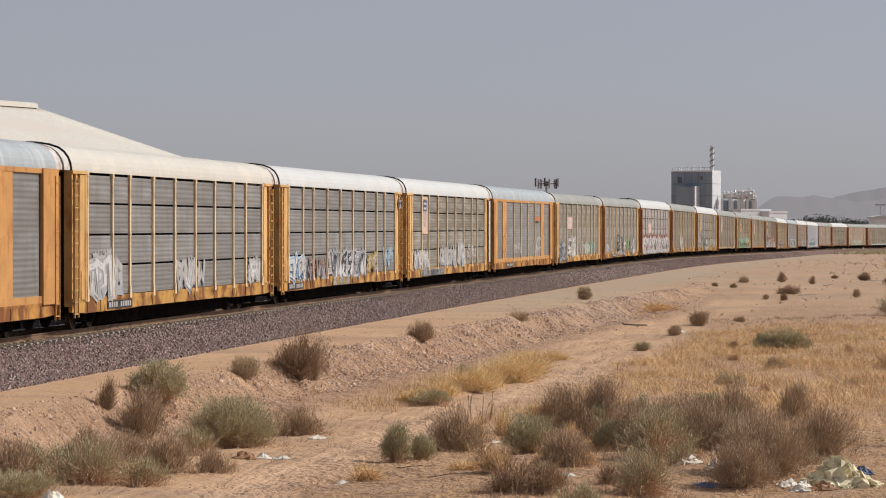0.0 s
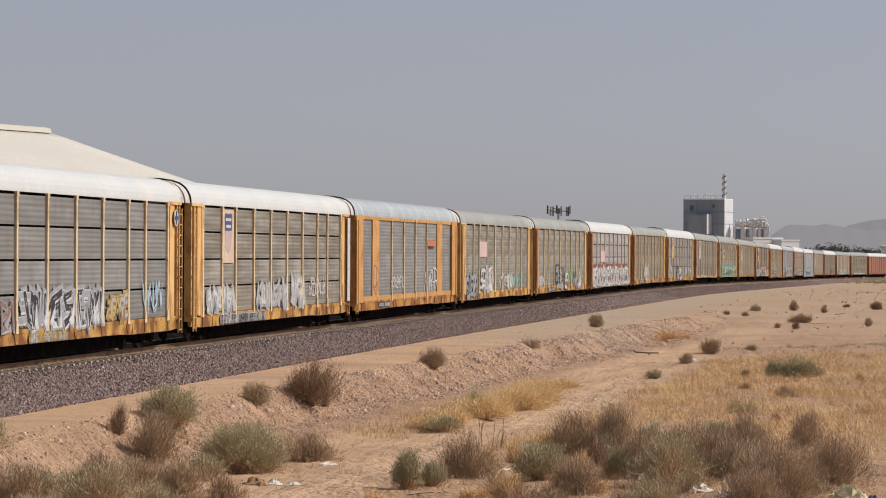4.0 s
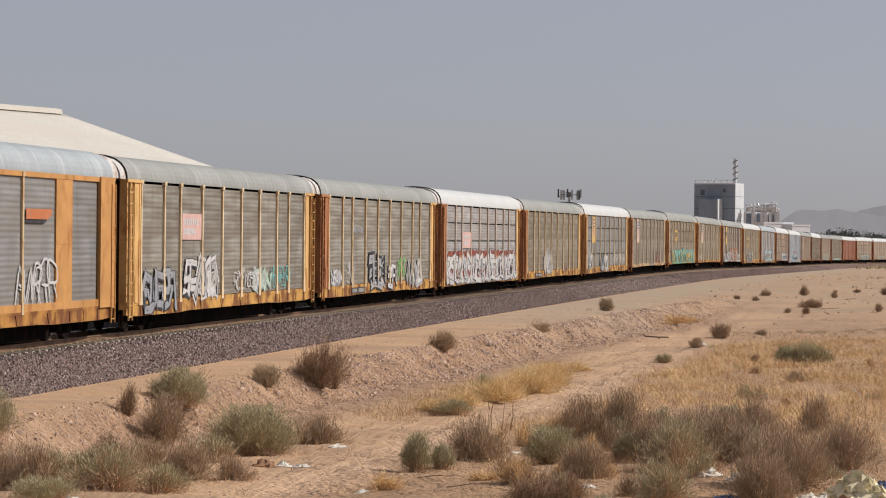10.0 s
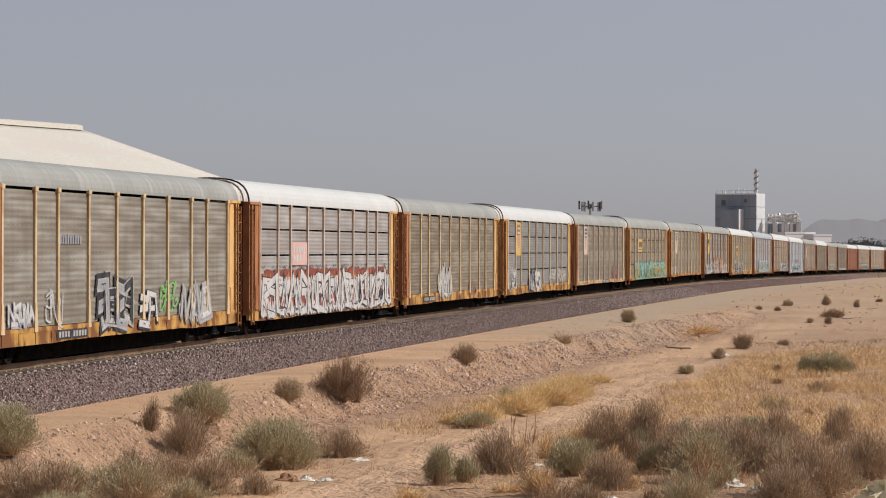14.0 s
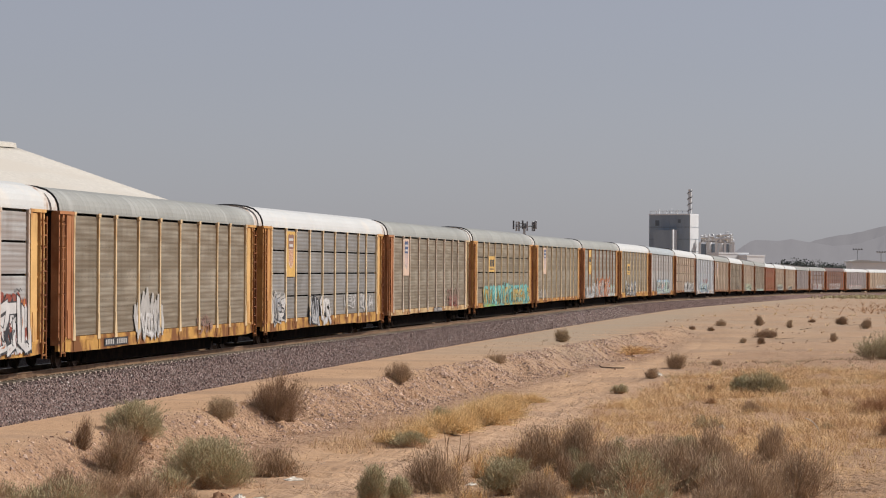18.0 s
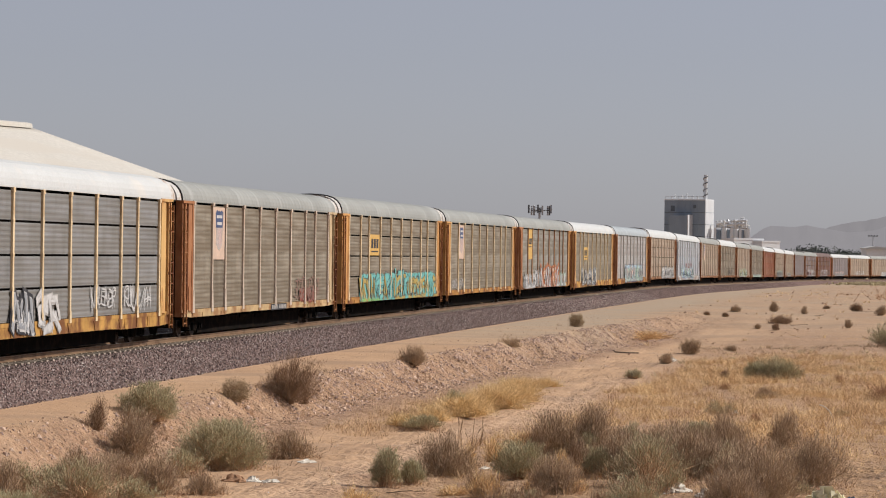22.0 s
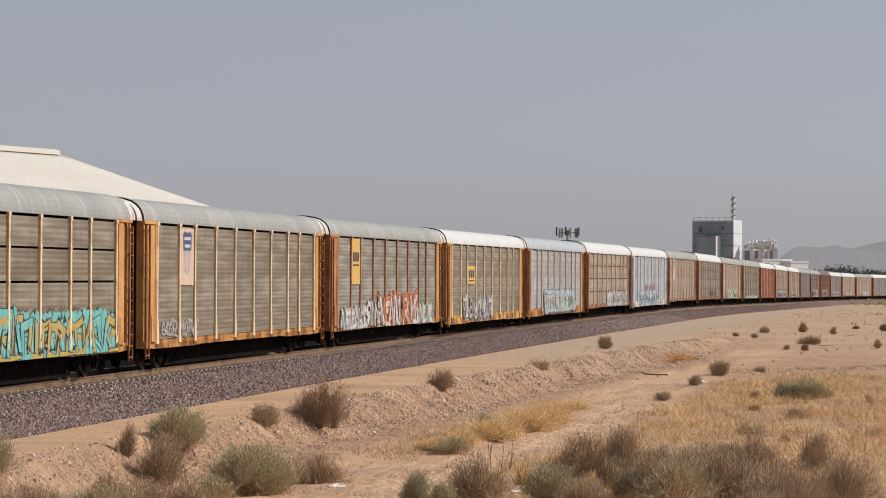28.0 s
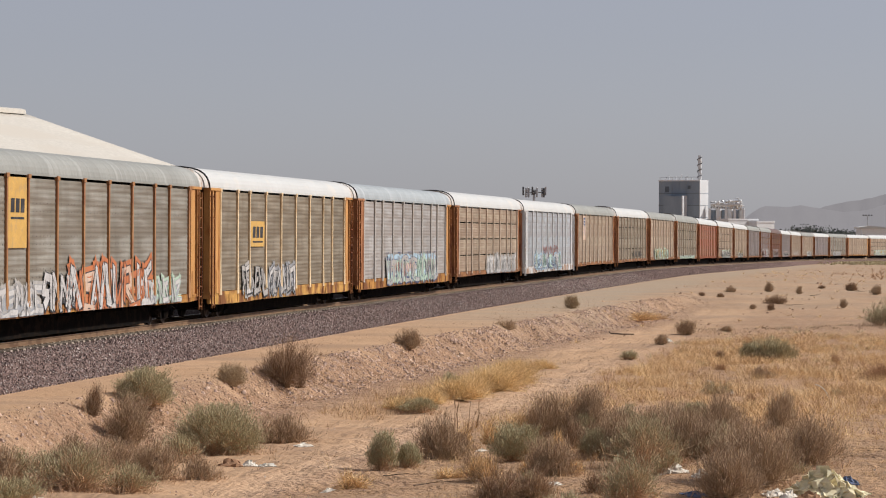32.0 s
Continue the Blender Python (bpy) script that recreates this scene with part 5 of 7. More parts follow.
def far_hall():
    """The long cream-roofed storage hall behind the track: two roof slopes, ridge vent, walls."""
    hall = thing("storage_hall", "huge storage hall with a smooth cream-white roof behind the train", "warehouse")
    r0, r1 = Vector((-59.9, 177.2, 13.8)), Vector((-35.6, 227.0, 13.8))
    over = Vector((26.7, -5.0, -8.8))
    back = Vector((-26.7, 5.0, -8.8))
    rise = Vector((0, 0, 0.35))

    def slope(name, d):
        s = Shape()
        n, rows = 16, 14
        verts, faces = [], []
        for j in range(rows + 1):
            f = j / rows
            sag = -0.12 * math.sin(math.pi * f)
            for i in range(n + 1):
                p = r0.lerp(r1, i / n) + d * f + Vector((0, 0, sag))
                verts.append(p)
        faces = [(j * (n + 1) + i, j * (n + 1) + i + 1, (j + 1) * (n + 1) + i + 1, (j + 1) * (n + 1) + i) for j in range(rows) for i in range(n)]
        s.add(verts, faces)
        low = [v - rise for v in verts]
        s.add(low, [q[::-1] for q in faces])
        k, m = len(verts), n + 1
        edge = [(rows * m + i, rows * m + i + 1) for i in range(n)] + [(j * m + n, (j + 1) * m + n) for j in range(rows)] + [(j * m, (j + 1) * m) for j in range(rows)] + [(i, i + 1) for i in range(n)]
        s.f += [(a, b, b + k, a + k) for a, b in edge]
        s.m += [0] * len(edge)
        me = s.mesh(name, CREAM, smooth=True)
        return part(name, me, hall)
    slope("roof_slope", over)
    slope("roof_slope", back)
    along_ridge = (r1 - r0).normalized()
    side = Vector((along_ridge.y, -along_ridge.x, 0))
    cap = Shape()
    ring = [(-1.0, -0.25), (1.0, -0.25), (0.95, 0.12), (0.5, 0.24), (-0.5, 0.24), (-0.95, 0.12)]
    p = [q + side * a + Vector((0, 0, b)) for q in (r0, r1 - along_ridge * 0.5) for a, b in ring]
    cap.add(p, [tuple(range(6)), tuple(range(11, 5, -1))] + [(i, i + 6, (i + 1) % 6 + 6, (i + 1) % 6) for i in range(6)])
    part("ridge_vent", cap.mesh("ridge_vent", CREAM), hall)
    wall = Shape()
    corners = [r0 + over * 0.97, r1 + over * 0.97, r1 + back * 0.97, r0 + back * 0.97]
    for a, b in zip(corners, corners[1:] + corners[:1]):
        d = (b - a).normalized()
        nrm = Vector((d.y, -d.x, 0)) * 0.15
        q = [a + nrm, b + nrm, b - nrm, a - nrm]
        wall.add([Vector((v.x, v.y, -2.4)) for v in q] + [Vector((v.x, v.y, 5.0)) for v in q], [(3, 2, 1, 0), (4, 5, 6, 7), (0, 1, 5, 4), (1, 2, 6, 5), (2, 3, 7, 6), (3, 0, 4, 7)])
    for r, o in ((r0, 1), (r1, -1)):
        pts = [r + over * 0.97, r + Vector((0, 0, -0.5)), r + back * 0.97]
        q = [v + along_ridge * o * 0.2 for v in pts] + [v + along_ridge * o * 0.5 for v in pts]
        q = [Vector((v.x, v.y, min(v.z, 13.1))) for v in q]
        wall.add(q, [(0, 1, 2), (5, 4, 3), (0, 3, 4, 1), (1, 4, 5, 2), (2, 5, 3, 0)])
    part("wall", wall.mesh("wall", MILLWHITE), hall)


def bearing(px, d):
    """A spot d metres out, px thousandths to the right of straight ahead."""
    a = math.atan(px / 1000)
    return Vector((math.sin(a) * d, math.cos(a) * d, 0))


def turned_box(s, c, w, depth, z0, z1, yaw, mi=0):
    """A box about c, w wide and depth deep, its front turned by yaw degrees."""
    u, v = Vector((math.cos(yaw), math.sin(yaw), 0)), Vector((-math.sin(yaw), math.cos(yaw), 0))
    q = [c + u * a * w / 2 + v * b * depth / 2 for a, b in ((-1, -1), (1, -1), (1, 1), (-1, 1))]
    s.add([Vector((p.x, p.y, z0)) for p in q] + [Vector((p.x, p.y, z1)) for p in q], [(3, 2, 1, 0), (4, 5, 6, 7), (0, 1, 5, 4), (1, 2, 6, 5), (2, 3, 7, 6), (3, 0, 4, 7)], mi)


def far_mill():
    """The feed mill on the skyline: clad tower, annex, stack, bins with gear on top."""
    d = 900.0
    yaw = radians(-25.0)
    mill = thing("mill_tower", "tall grey clad mill tower with a striped steel stack", "industrial building")
    c = bearing(96.5, d)
    body = Shape()
    turned_box(body, c, 14.6, 8.6, -2.6, 22.1, yaw, 0)
    part("tower_wall", body.mesh("tower_wall", MILL), mill)
    u, v = Vector((math.cos(yaw), math.sin(yaw), 0)), Vector((-math.sin(yaw), math.cos(yaw), 0))
    # Thin pale box over the right face, painting it sunlit.
    side = Shape()
    turned_box(side, c + u * 7.42, 0.2, 8.7, -2.6, 22.3, yaw)
    part("side_cladding", side.mesh("side_cladding", MILLSIDE), mill, label="right face, paler to stand for sunlight on it")
    rim = Shape()
    turned_box(rim, c, 14.9, 8.9, 22.1, 22.5, yaw)
    part("parapet", rim.mesh("parapet", MILLWHITE), mill)
    for a in (-4.9, -2.45, 0, 2.45, 4.9):
        rib = Shape()
        turned_box(rib, c + u * a - v * 4.34, 0.18, 0.1, -2.6, 22.0, yaw)
        part("cladding_rib", rib.mesh("cladding_rib", MILL), mill)
    for z in (1.5, 5.6, 9.7, 13.8, 17.9):
        seam = Shape()
        turned_box(seam, c - v * 4.34, 14.6, 0.07, z, z + 0.16, yaw)
        part("cladding_seam", seam.mesh("cladding_seam", MILLDARK), mill)
        seam = Shape()
        turned_box(seam, c + u * 7.55, 0.05, 8.6, z, z + 0.16, yaw)
        part("cladding_seam", seam.mesh("cladding_seam", MILL), mill)
    for a in (-6.9, -4.6, -2.3, 0, 2.3, 4.6, 6.9):
        post = c + u * a - v * 4.3
        part("roof_rail_post", Shape().tube((post.x, post.y, 22.5), (post.x, post.y, 23.5), 0.07, sides=6).mesh("roof_rail_post", STEEL), mill)
    rail = Shape()
    turned_box(rail, c - v * 4.3, 13.9, 0.1, 23.4, 23.52, yaw)
    part("roof_rail", rail.mesh("roof_rail", STEEL), mill)
    for a, z, w, h in ((-4.3, 18.4, 1.4, 1.9), (3.6, 19.4, 1.0, 1.2), (5.4, 8.0, 1.2, 2.0)):
        opening = Shape()
        turned_box(opening, c + u * a - v * 4.36, w, 0.16, z, z + h, yaw)
        part("louvre", opening.mesh("louvre", MILLDARK), mill, label="dark louvred opening")
    annex = Shape()
    turned_box(annex, c - u * 0.7 - v * 6.6, 6.6, 4.4, -2.6, 16.9, yaw)
    part("annex", annex.mesh("annex", MILL), mill)
    # Same painted sunlight on the annex's right face.
    flank = Shape()
    turned_box(flank, c + u * 2.75 - v * 6.6, 0.3, 4.5, -2.6, 17.1, yaw)
    part("side_cladding", flank.mesh("side_cladding", MILLSIDE), mill, label="right face, paler to stand for sunlight on it")
    top = c + u * 5.9
    s = Shape()
    for k in range(9):
        s.tube((top.x, top.y, 22.4 + k * 0.95), (top.x, top.y, 22.4 + (k + 1) * 0.95), 0.62, sides=12, mi=0)
    for k in range(28):
        a, b = k * 0.9, (k + 1) * 0.9
        s.tube((top.x + 0.85 * math.cos(a), top.y + 0.85 * math.sin(a), 22.5 + k * 0.29), (top.x + 0.85 * math.cos(b), top.y + 0.85 * math.sin(b), 22.5 + (k + 1) * 0.29), 0.14, sides=5, mi=1)
    part("stack", s.mesh("stack", MILLSIDE, DARKSTEEL), mill, label="steel stack with a spiral stair")
    for a, h in ((-6.2, 0.9), (-5.2, 1.5), (-2.6, 1.2), (-0.8, 1.8), (1.4, 1.4), (3.2, 1.0)):
        q = c + u * a
        vent = Shape().tube((q.x, q.y, 22.4), (q.x, q.y, 22.4 + h), 0.16, sides=8).tube((q.x, q.y, 22.4 + h), (q.x, q.y, 22.6 + h), 0.32, sides=8)
        part("vent", vent.mesh("vent", MILLWHITE), mill)
    bins = thing("grain_bins", "grey and white grain bins with pipes on top", "silo")
    rng = random.Random(5)
    for i, px in enumerate((107.8, 110.0, 112.2, 114.4, 116.6, 118.8)):
        q = bearing(px, d + 6)
        s = Shape().tube((q.x, q.y, -2.6), (q.x, q.y, 12.4 + 0.6 * (i % 2)), 1.05, sides=14)
        part("bin", s.mesh("bin", MILLWHITE if i in (1, 3, 5) else MILL, smooth=False), bins)
    deck = Shape()
    a, b = bearing(107, d), bearing(119.6, d)
    deck.tube((a.x, a.y, 13.4), (b.x, b.y, 12.8), 0.35, sides=6)
    part("walkway", deck.mesh("walkway", STEEL), bins)
    for px in (106.6, 109.6, 112.9, 116.2, 119.4):
        q = bearing(px, d - 2)
        part("column", Shape().box(q.x - 0.4, q.x + 0.4, q.y - 0.4, q.y + 0.4, -2.6, 12.9).mesh("column", MILLWHITE), bins)
    for px0, px1, z in ((107, 112, 14.3), (111, 118.5, 13.9), (113, 119, 15.2)):
        a, b = bearing(px0, d - 2.5), bearing(px1, d - 2.5)
        part("conveyor_pipe", Shape().tube((a.x, a.y, z), (b.x, b.y, z + 0.4), 0.38, sides=8).mesh("conveyor_pipe", MILLWHITE), bins)
    for px, w, z in ((108.4, 1.5, 15.2), (114.6, 1.9, 15.9), (117.0, 1.3, 16.6), (118.6, 1.0, 14.9)):
        q = bearing(px, d - 1)
        part("hopper", Shape().box(q.x - w / 2, q.x + w / 2, q.y - 0.6, q.y + 0.6, 12.9, z, edge=0.12).mesh("hopper", MILLWHITE if px < 117.5 else MILLSIDE), bins)
    for i in range(9):
        q = bearing(107.2 + i * 1.4, d - 1 - (i % 3))
        h = rng.uniform(0.6, 2.2)
        s = Shape().tube((q.x, q.y, 12.9), (q.x, q.y, 13.2 + h), 0.22, sides=7)
        s.tube((q.x, q.y, 13.2 + h), (q.x, q.y, 13.7 + h), 0.55, 0.3, sides=9)
        q2 = bearing(107.2 + (i + 1) * 1.4, d - 1)
        s.tube((q.x, q.y, 13.0 + h * 0.6), (q2.x, q2.y, 13.6), 0.14, sides=6)
        part("conveyor_gear", s.mesh("conveyor_gear", MILLWHITE if i % 3 else STEEL), bins)
    for px0, px1, z1, name in ((111, 123.5, 9.0, "long"), (122, 129.5, 8.3, "low")):
        a, b = bearing(px0, d - 60), bearing(px1, d - 60)
        shed = thing("warehouse", f"{name} white warehouse beside the mill", "warehouse")
        s = Shape()
        turned_box(s, (a + b) / 2, (b - a).length * 1.15, 6, -2.6, z1 - 0.5, 0.55)
        part("wall", s.mesh("wall", MILLWHITE), shed)
        s = Shape()
        turned_box(s, (a + b) / 2, (b - a).length * 1.15 + 0.3, 6.3, z1 - 0.5, z1, 0.55)
        part("roof", s.mesh("roof", MILLWHITE), shed)


def antenna_mast():
    mast = thing("antenna_mast", "steel mobile phone mast with a ring of panel antennas", "mast")
    q = bearing(39.5, 400)
    part("pole", Shape().tube((q.x, q.y, -1.5), (q.x, q.y, 10.1), 0.28, 0.2, sides=10).mesh("pole", STEEL), mast)
    hub = Vector((q.x, q.y, 9.9))
    part("collar", Shape().tube((q.x, q.y, 9.6), (q.x, q.y, 10.2), 0.34, sides=10).mesh("collar", DARKSTEEL), mast)
    for k in range(3):
        a = k * 2.094 + 0.35
        out, wide = Vector((math.cos(a), math.sin(a), 0)), Vector((-math.sin(a), math.cos(a), 0))
        mid = hub + out * 1.5
        part("arm", Shape().tube(hub, mid, 0.08, sides=6).mesh("arm", DARKSTEEL), mast)
        for dz in (-0.25, 0.35):
            part("cross_bar", Shape().tube(mid - wide * 0.75 + Vector((0, 0, dz)), mid + wide * 0.75 + Vector((0, 0, dz)), 0.05, sides=6).mesh("cross_bar", DARKSTEEL), mast)
        for j, f in enumerate((-0.7, -0.05, 0.65)):
            r = mid + wide * f + out * 0.1
            low, high = (-0.75, 0.7) if (j + k) % 3 else (-0.45, 0.85)
            s = Shape().box(r.x - 0.13, r.x + 0.13, r.y - 0.08, r.y + 0.08, 9.9 + low, 9.9 + high, edge=0.03)
            part("panel_antenna", s.mesh("panel_antenna", DARKSTEEL if (j + k) % 2 else STEEL), mast)


# Leaf colour raised and greyed: distance haze is in the base colour.
FARLEAF = mat("far_tree_hazed_leaves", (0.115, 0.128, 0.118), 0.9, 0.0, 0.35, 1.5, 2.0, 0.0)
BARK = mat("bark", (0.11, 0.08, 0.06), 0.9, 0.0, 0.3, 0.3, 10, 0.2)


def tree(x, y, height, spread, seed):
    """A far desert tree: forked trunk, limbs, and a ragged crown of small leaf clumps."""
    rng = random.Random(seed)
    t = thing("tree", "dark green tree on the far plain", "tree", "far trees", m=pose(x, y, -2.8))
    s = Shape().tube((0, 0, 0), (0, 0, height * 0.4), 0.3, 0.2, sides=7)
    for k in range(5):
        a = rng.uniform(0, 6.28)
        s.tube((0, 0, height * 0.38), (math.cos(a) * spread * 0.3, math.sin(a) * spread * 0.3, height * rng.uniform(0.6, 0.8)), 0.15, 0.05, sides=5)
    part("trunk", s.mesh("trunk", BARK), t)
    c = Shape()
    lobes = [(rng.uniform(-0.38, 0.38) * spread, rng.uniform(-0.38, 0.38) * spread, height * rng.uniform(0.42, 0.85), spread * rng.uniform(0.14, 0.26)) for k in range(11)]
    for lx, ly, lz, r in lobes:
        for k in range(105):
            d = Vector((rng.gauss(0, 1), rng.gauss(0, 1), rng.gauss(0, 0.8))).normalized() * r * rng.uniform(0.5, 1.1)
            p = Vector((lx, ly, lz)) + d
            u = Vector((rng.gauss(0, 1), rng.gauss(0, 1), rng.gauss(0, 1))).normalized() * rng.uniform(0.25, 0.55)
            w = u.cross(Vector((rng.gauss(0, 1), rng.gauss(0, 1), rng.gauss(0, 1)))).normalized() * u.length
            c.add([p - u, p - w * 0.6, p + u, p + w * 0.6], [(0, 1, 2, 3)])
    part("crown", mesh_of("crown", c.v, c.f, [FARLEAF]), t)


def mountains():
    """The range in the haze, one ridge behind the other."""
    for k, (d, top, seed) in enumerate(((4400, 1.0, 3), (4700, 1.25, 7))):
        rng = np.random.RandomState(seed)
        px = np.linspace(60, 420, 160)
        rise = np.interp(px, [60, 100, 118, 127, 142, 158, 168, 182, 200, 250, 320, 420], [0, 6, 30, 58, 62, 52, 56, 74, 96, 110, 90, 70]) * top * 0.97
        if k:
            rise = np.interp(px, [60, 130, 150, 175, 190, 215, 260, 330, 420], [0, 10, 60, 84, 100, 118, 120, 95, 60])
        rise = rise + 3.0 * np.convolve(rng.uniform(-1, 1, 170), np.ones(11) / 3, mode="valid")[:160] * (rise > 8)
        s = Shape()
        verts, n = [], 6
        for p, h in zip(px, rise):
            a = math.atan(p / 1000)
            for j in range(n):
                f = j / (n - 1)
                dd = d - 700 * (1 - f) * (1 if k == 0 else 0.3)
                verts.append((math.sin(a) * dd, math.cos(a) * dd, -3 + max(0, h) * f ** 1.3 * (1 + 0.12 * math.sin(p * 0.7 + j * 2.1 + k) * (f < 1))))
        faces = [(i * n + j, (i + 1) * n + j, (i + 1) * n + j + 1, i * n + j + 1) for i in range(159) for j in range(n - 1)]
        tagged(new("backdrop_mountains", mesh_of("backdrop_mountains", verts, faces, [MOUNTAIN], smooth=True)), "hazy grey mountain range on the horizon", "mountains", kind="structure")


far_hall()
far_mill()
antenna_mast()
mountains()
rng = random.Random(17)
for k in range(64):
    b = rng.uniform(128, 215)
    q = bearing(b, rng.uniform(1000, 1350))
    tree(q.x, q.y, rng.uniform(6.2, 9.2) * (1.3 if 140 < b < 152 else 1), rng.uniform(8, 15), 100 + k)


def lamp_mast(px, d, top):
    m = thing("flood_light_mast", "tall steel yard light mast with a crossbar of lamps", "light mast")
    q = bearing(px, d)
    part("pole", Shape().tube((q.x, q.y, -2.6), (q.x, q.y, top), 0.22, 0.14, sides=8).mesh("pole", STEEL), m)
    part("crossbar", Shape().tube((q.x - 1.6, q.y, top), (q.x + 1.6, q.y, top), 0.09, sides=6).mesh("crossbar", STEEL), m)
    for a in (-1.4, -0.5, 0.5, 1.4):
        part("lamp_head", Shape().box(q.x + a - 0.25, q.x + a + 0.25, q.y - 0.2, q.y + 0.2, top + 0.05, top + 0.4, edge=0.05).mesh("lamp_head", DARKSTEEL), m)


lamp_mast(167.0, 900, 10.6)
lamp_mast(176.0, 940, 10.0)


def far_shed(px, d, w, z1, label):
    q = bearing(px, d)
    shed = thing("shed", label, "shed")
    part("wall", Shape().box(q.x - w / 2, q.x + w / 2, q.y - 6, q.y + 6, -2.8, z1 - 1.0).mesh("wall", MILLWHITE), shed)
    part("roof", Shape().prism([(q.x - w / 2 - 0.5, z1 - 1.0), (q.x + w / 2 + 0.5, z1 - 1.0), (q.x + w / 2 + 0.5, z1 - 0.8), (q.x - w * 0.3, z1), (q.x - w / 2 - 0.5, z1 - 0.5)], q.y - 6.5, q.y + 6.5).mesh("roof", ROOF["white"]), shed)


far_shed(140, 960, 12, 5.6, "low white shed among the far trees")
far_shed(171, 900, 13, 7.2, "white roofed canopy shed beyond the railway")
far_shed(181, 1010, 18, 5.8, "long white roofed shed beyond the railway")


# ---- plants ----
def leaf_mat(name, base, spread=0.25, patch=None):
    """Leaves or dry stems, each island a little lighter or darker."""
    m = bpy.data.materials.new(name)
    m.use_nodes = True
    n, l = m.node_tree.nodes, m.node_tree.links
    b = n["Principled BSDF"]
    b.inputs["Roughness"].default_value = 0.85
    geo, span, hsv = n.new("ShaderNodeNewGeometry"), n.new("ShaderNodeMapRange"), n.new("ShaderNodeHueSaturation")
    span.inputs[3].default_value, span.inputs[4].default_value = 1 - spread, 1 + spread
    hue = n.new("ShaderNodeMapRange")
    hue.inputs[3].default_value, hue.inputs[4].default_value = 0.488, 0.508
    l.new(geo.outputs["Random Per Island"], span.inputs[0])
    l.new(geo.outputs["Random Per Island"], hue.inputs[0])
    l.new(span.outputs[0], hsv.inputs["Value"])
    l.new(hue.outputs[0], hsv.inputs["Hue"])
    hsv.inputs["Color"].default_value = (*base, 1)
    if patch:
        where, cloud, limit, tone = n.new("ShaderNodeTexCoord"), n.new("ShaderNodeTexNoise"), n.new("ShaderNodeMapRange"), n.new("ShaderNodeMix")
        cloud.inputs["Scale"].default_value, cloud.inputs["Detail"].default_value = 0.55, 4
        limit.inputs[1].default_value, limit.inputs[2].default_value = 0.42, 0.62
        tone.data_type = "RGBA"
        tone.inputs[6].default_value, tone.inputs[7].default_value = (*base, 1), (*patch, 1)
        l.new(where.outputs["Object"], cloud.inputs["Vector"])
        l.new(cloud.outputs["Fac"], limit.inputs[0])
        l.new(limit.outputs[0], tone.inputs[0])
        l.new(tone.outputs[2], hsv.inputs["Color"])
    l.new(hsv.outputs[0], b.inputs["Base Color"])
    return m


LEAF = {
    "sage": leaf_mat("sage_leaves", (0.43, 0.385, 0.235), 0.24), "brown": leaf_mat("dry_brown_twigs", (0.44, 0.318, 0.205), 0.3), "dark": leaf_mat("dark_twigs", (0.33, 0.215, 0.13), 0.3), "yellow": leaf_mat("pale_yellow_grass", (0.62, 0.435, 0.25), 0.35, (0.46, 0.31, 0.19)),
    "green": leaf_mat("dull_green_leaves", (0.41, 0.355, 0.21), 0.28), "rust": leaf_mat("rusty_dry_weed", (0.46, 0.275, 0.15), 0.3), "straw": leaf_mat("straw_stems", (0.78, 0.555, 0.285), 0.35, (0.54, 0.335, 0.165)),
    "round": leaf_mat("olive_brown_leaves", (0.43, 0.325, 0.20), 0.24), "gold": leaf_mat("golden_grass_stems", (0.74, 0.545, 0.285), 0.32), "skirt": leaf_mat("dry_lower_stems", (0.53, 0.35, 0.21), 0.3),
}
KINDS = {
    # leaf colour, stem colour, stems, leaves, leaf length, slimness, upright, lowest leaf, label
    "sage": ("sage", "skirt", 560, 22000, 0.032, 0.15, 0.9, 0.24, "grey-green sagebrush on sandy ground"),
    "sagedark": ("sage", "brown", 520, 9000, 0.036, 0.16, 0.9, 0.1, "dull olive sagebrush on the dry field"),
    "sagebrown": ("sage", "skirt", 700, 10000, 0.032, 0.20, 0.9, 0.45, "half-dry sagebrush, green above and brown below"),
    "brown": ("brown", "brown", 620, 8600, 0.046, 0.11, 1.5, 0.1, "dry brown twiggy shrub on the sand"),
    "dark": ("dark", "dark", 560, 7000, 0.042, 0.12, 0.9, 0.1, "dark dry shrub on the stony bank"),
    "round": ("round", "brown", 620, 22000, 0.026, 0.15, 0.7, 0.1, "small round olive-brown bush on the sandy verge"),
    "twig": ("brown", "dark", 620, 2600, 0.036, 0.13, 1.0, 0.1, "bare dead shrub with upright brown twigs"),
    "stalk": ("brown", "dark", 14, 160, 0.022, 0.2, 0.9, 0.1, "few tall dead weed stalks by the path"),
    "green": ("green", "dark", 220, 5000, 0.030, 0.2, 0.4, 0.1, "low dull green weed in dry grass"),
    "rust": ("rust", "rust", 560, 4000, 0.030, 0.15, 0.8, 0.1, "rust-coloured dry weed clump on sand"),
    "tuft": ("gold", "gold", 1700, 5200, 0.055, 0.09, 1.5, 0.05, "pale yellow clump of tall dry grass by the bank"),
    "straw": ("straw", "straw", 700, 700, 0.026, 0.15, 1.1, 0.1, "tuft of straw-coloured dry grass stems"),
}


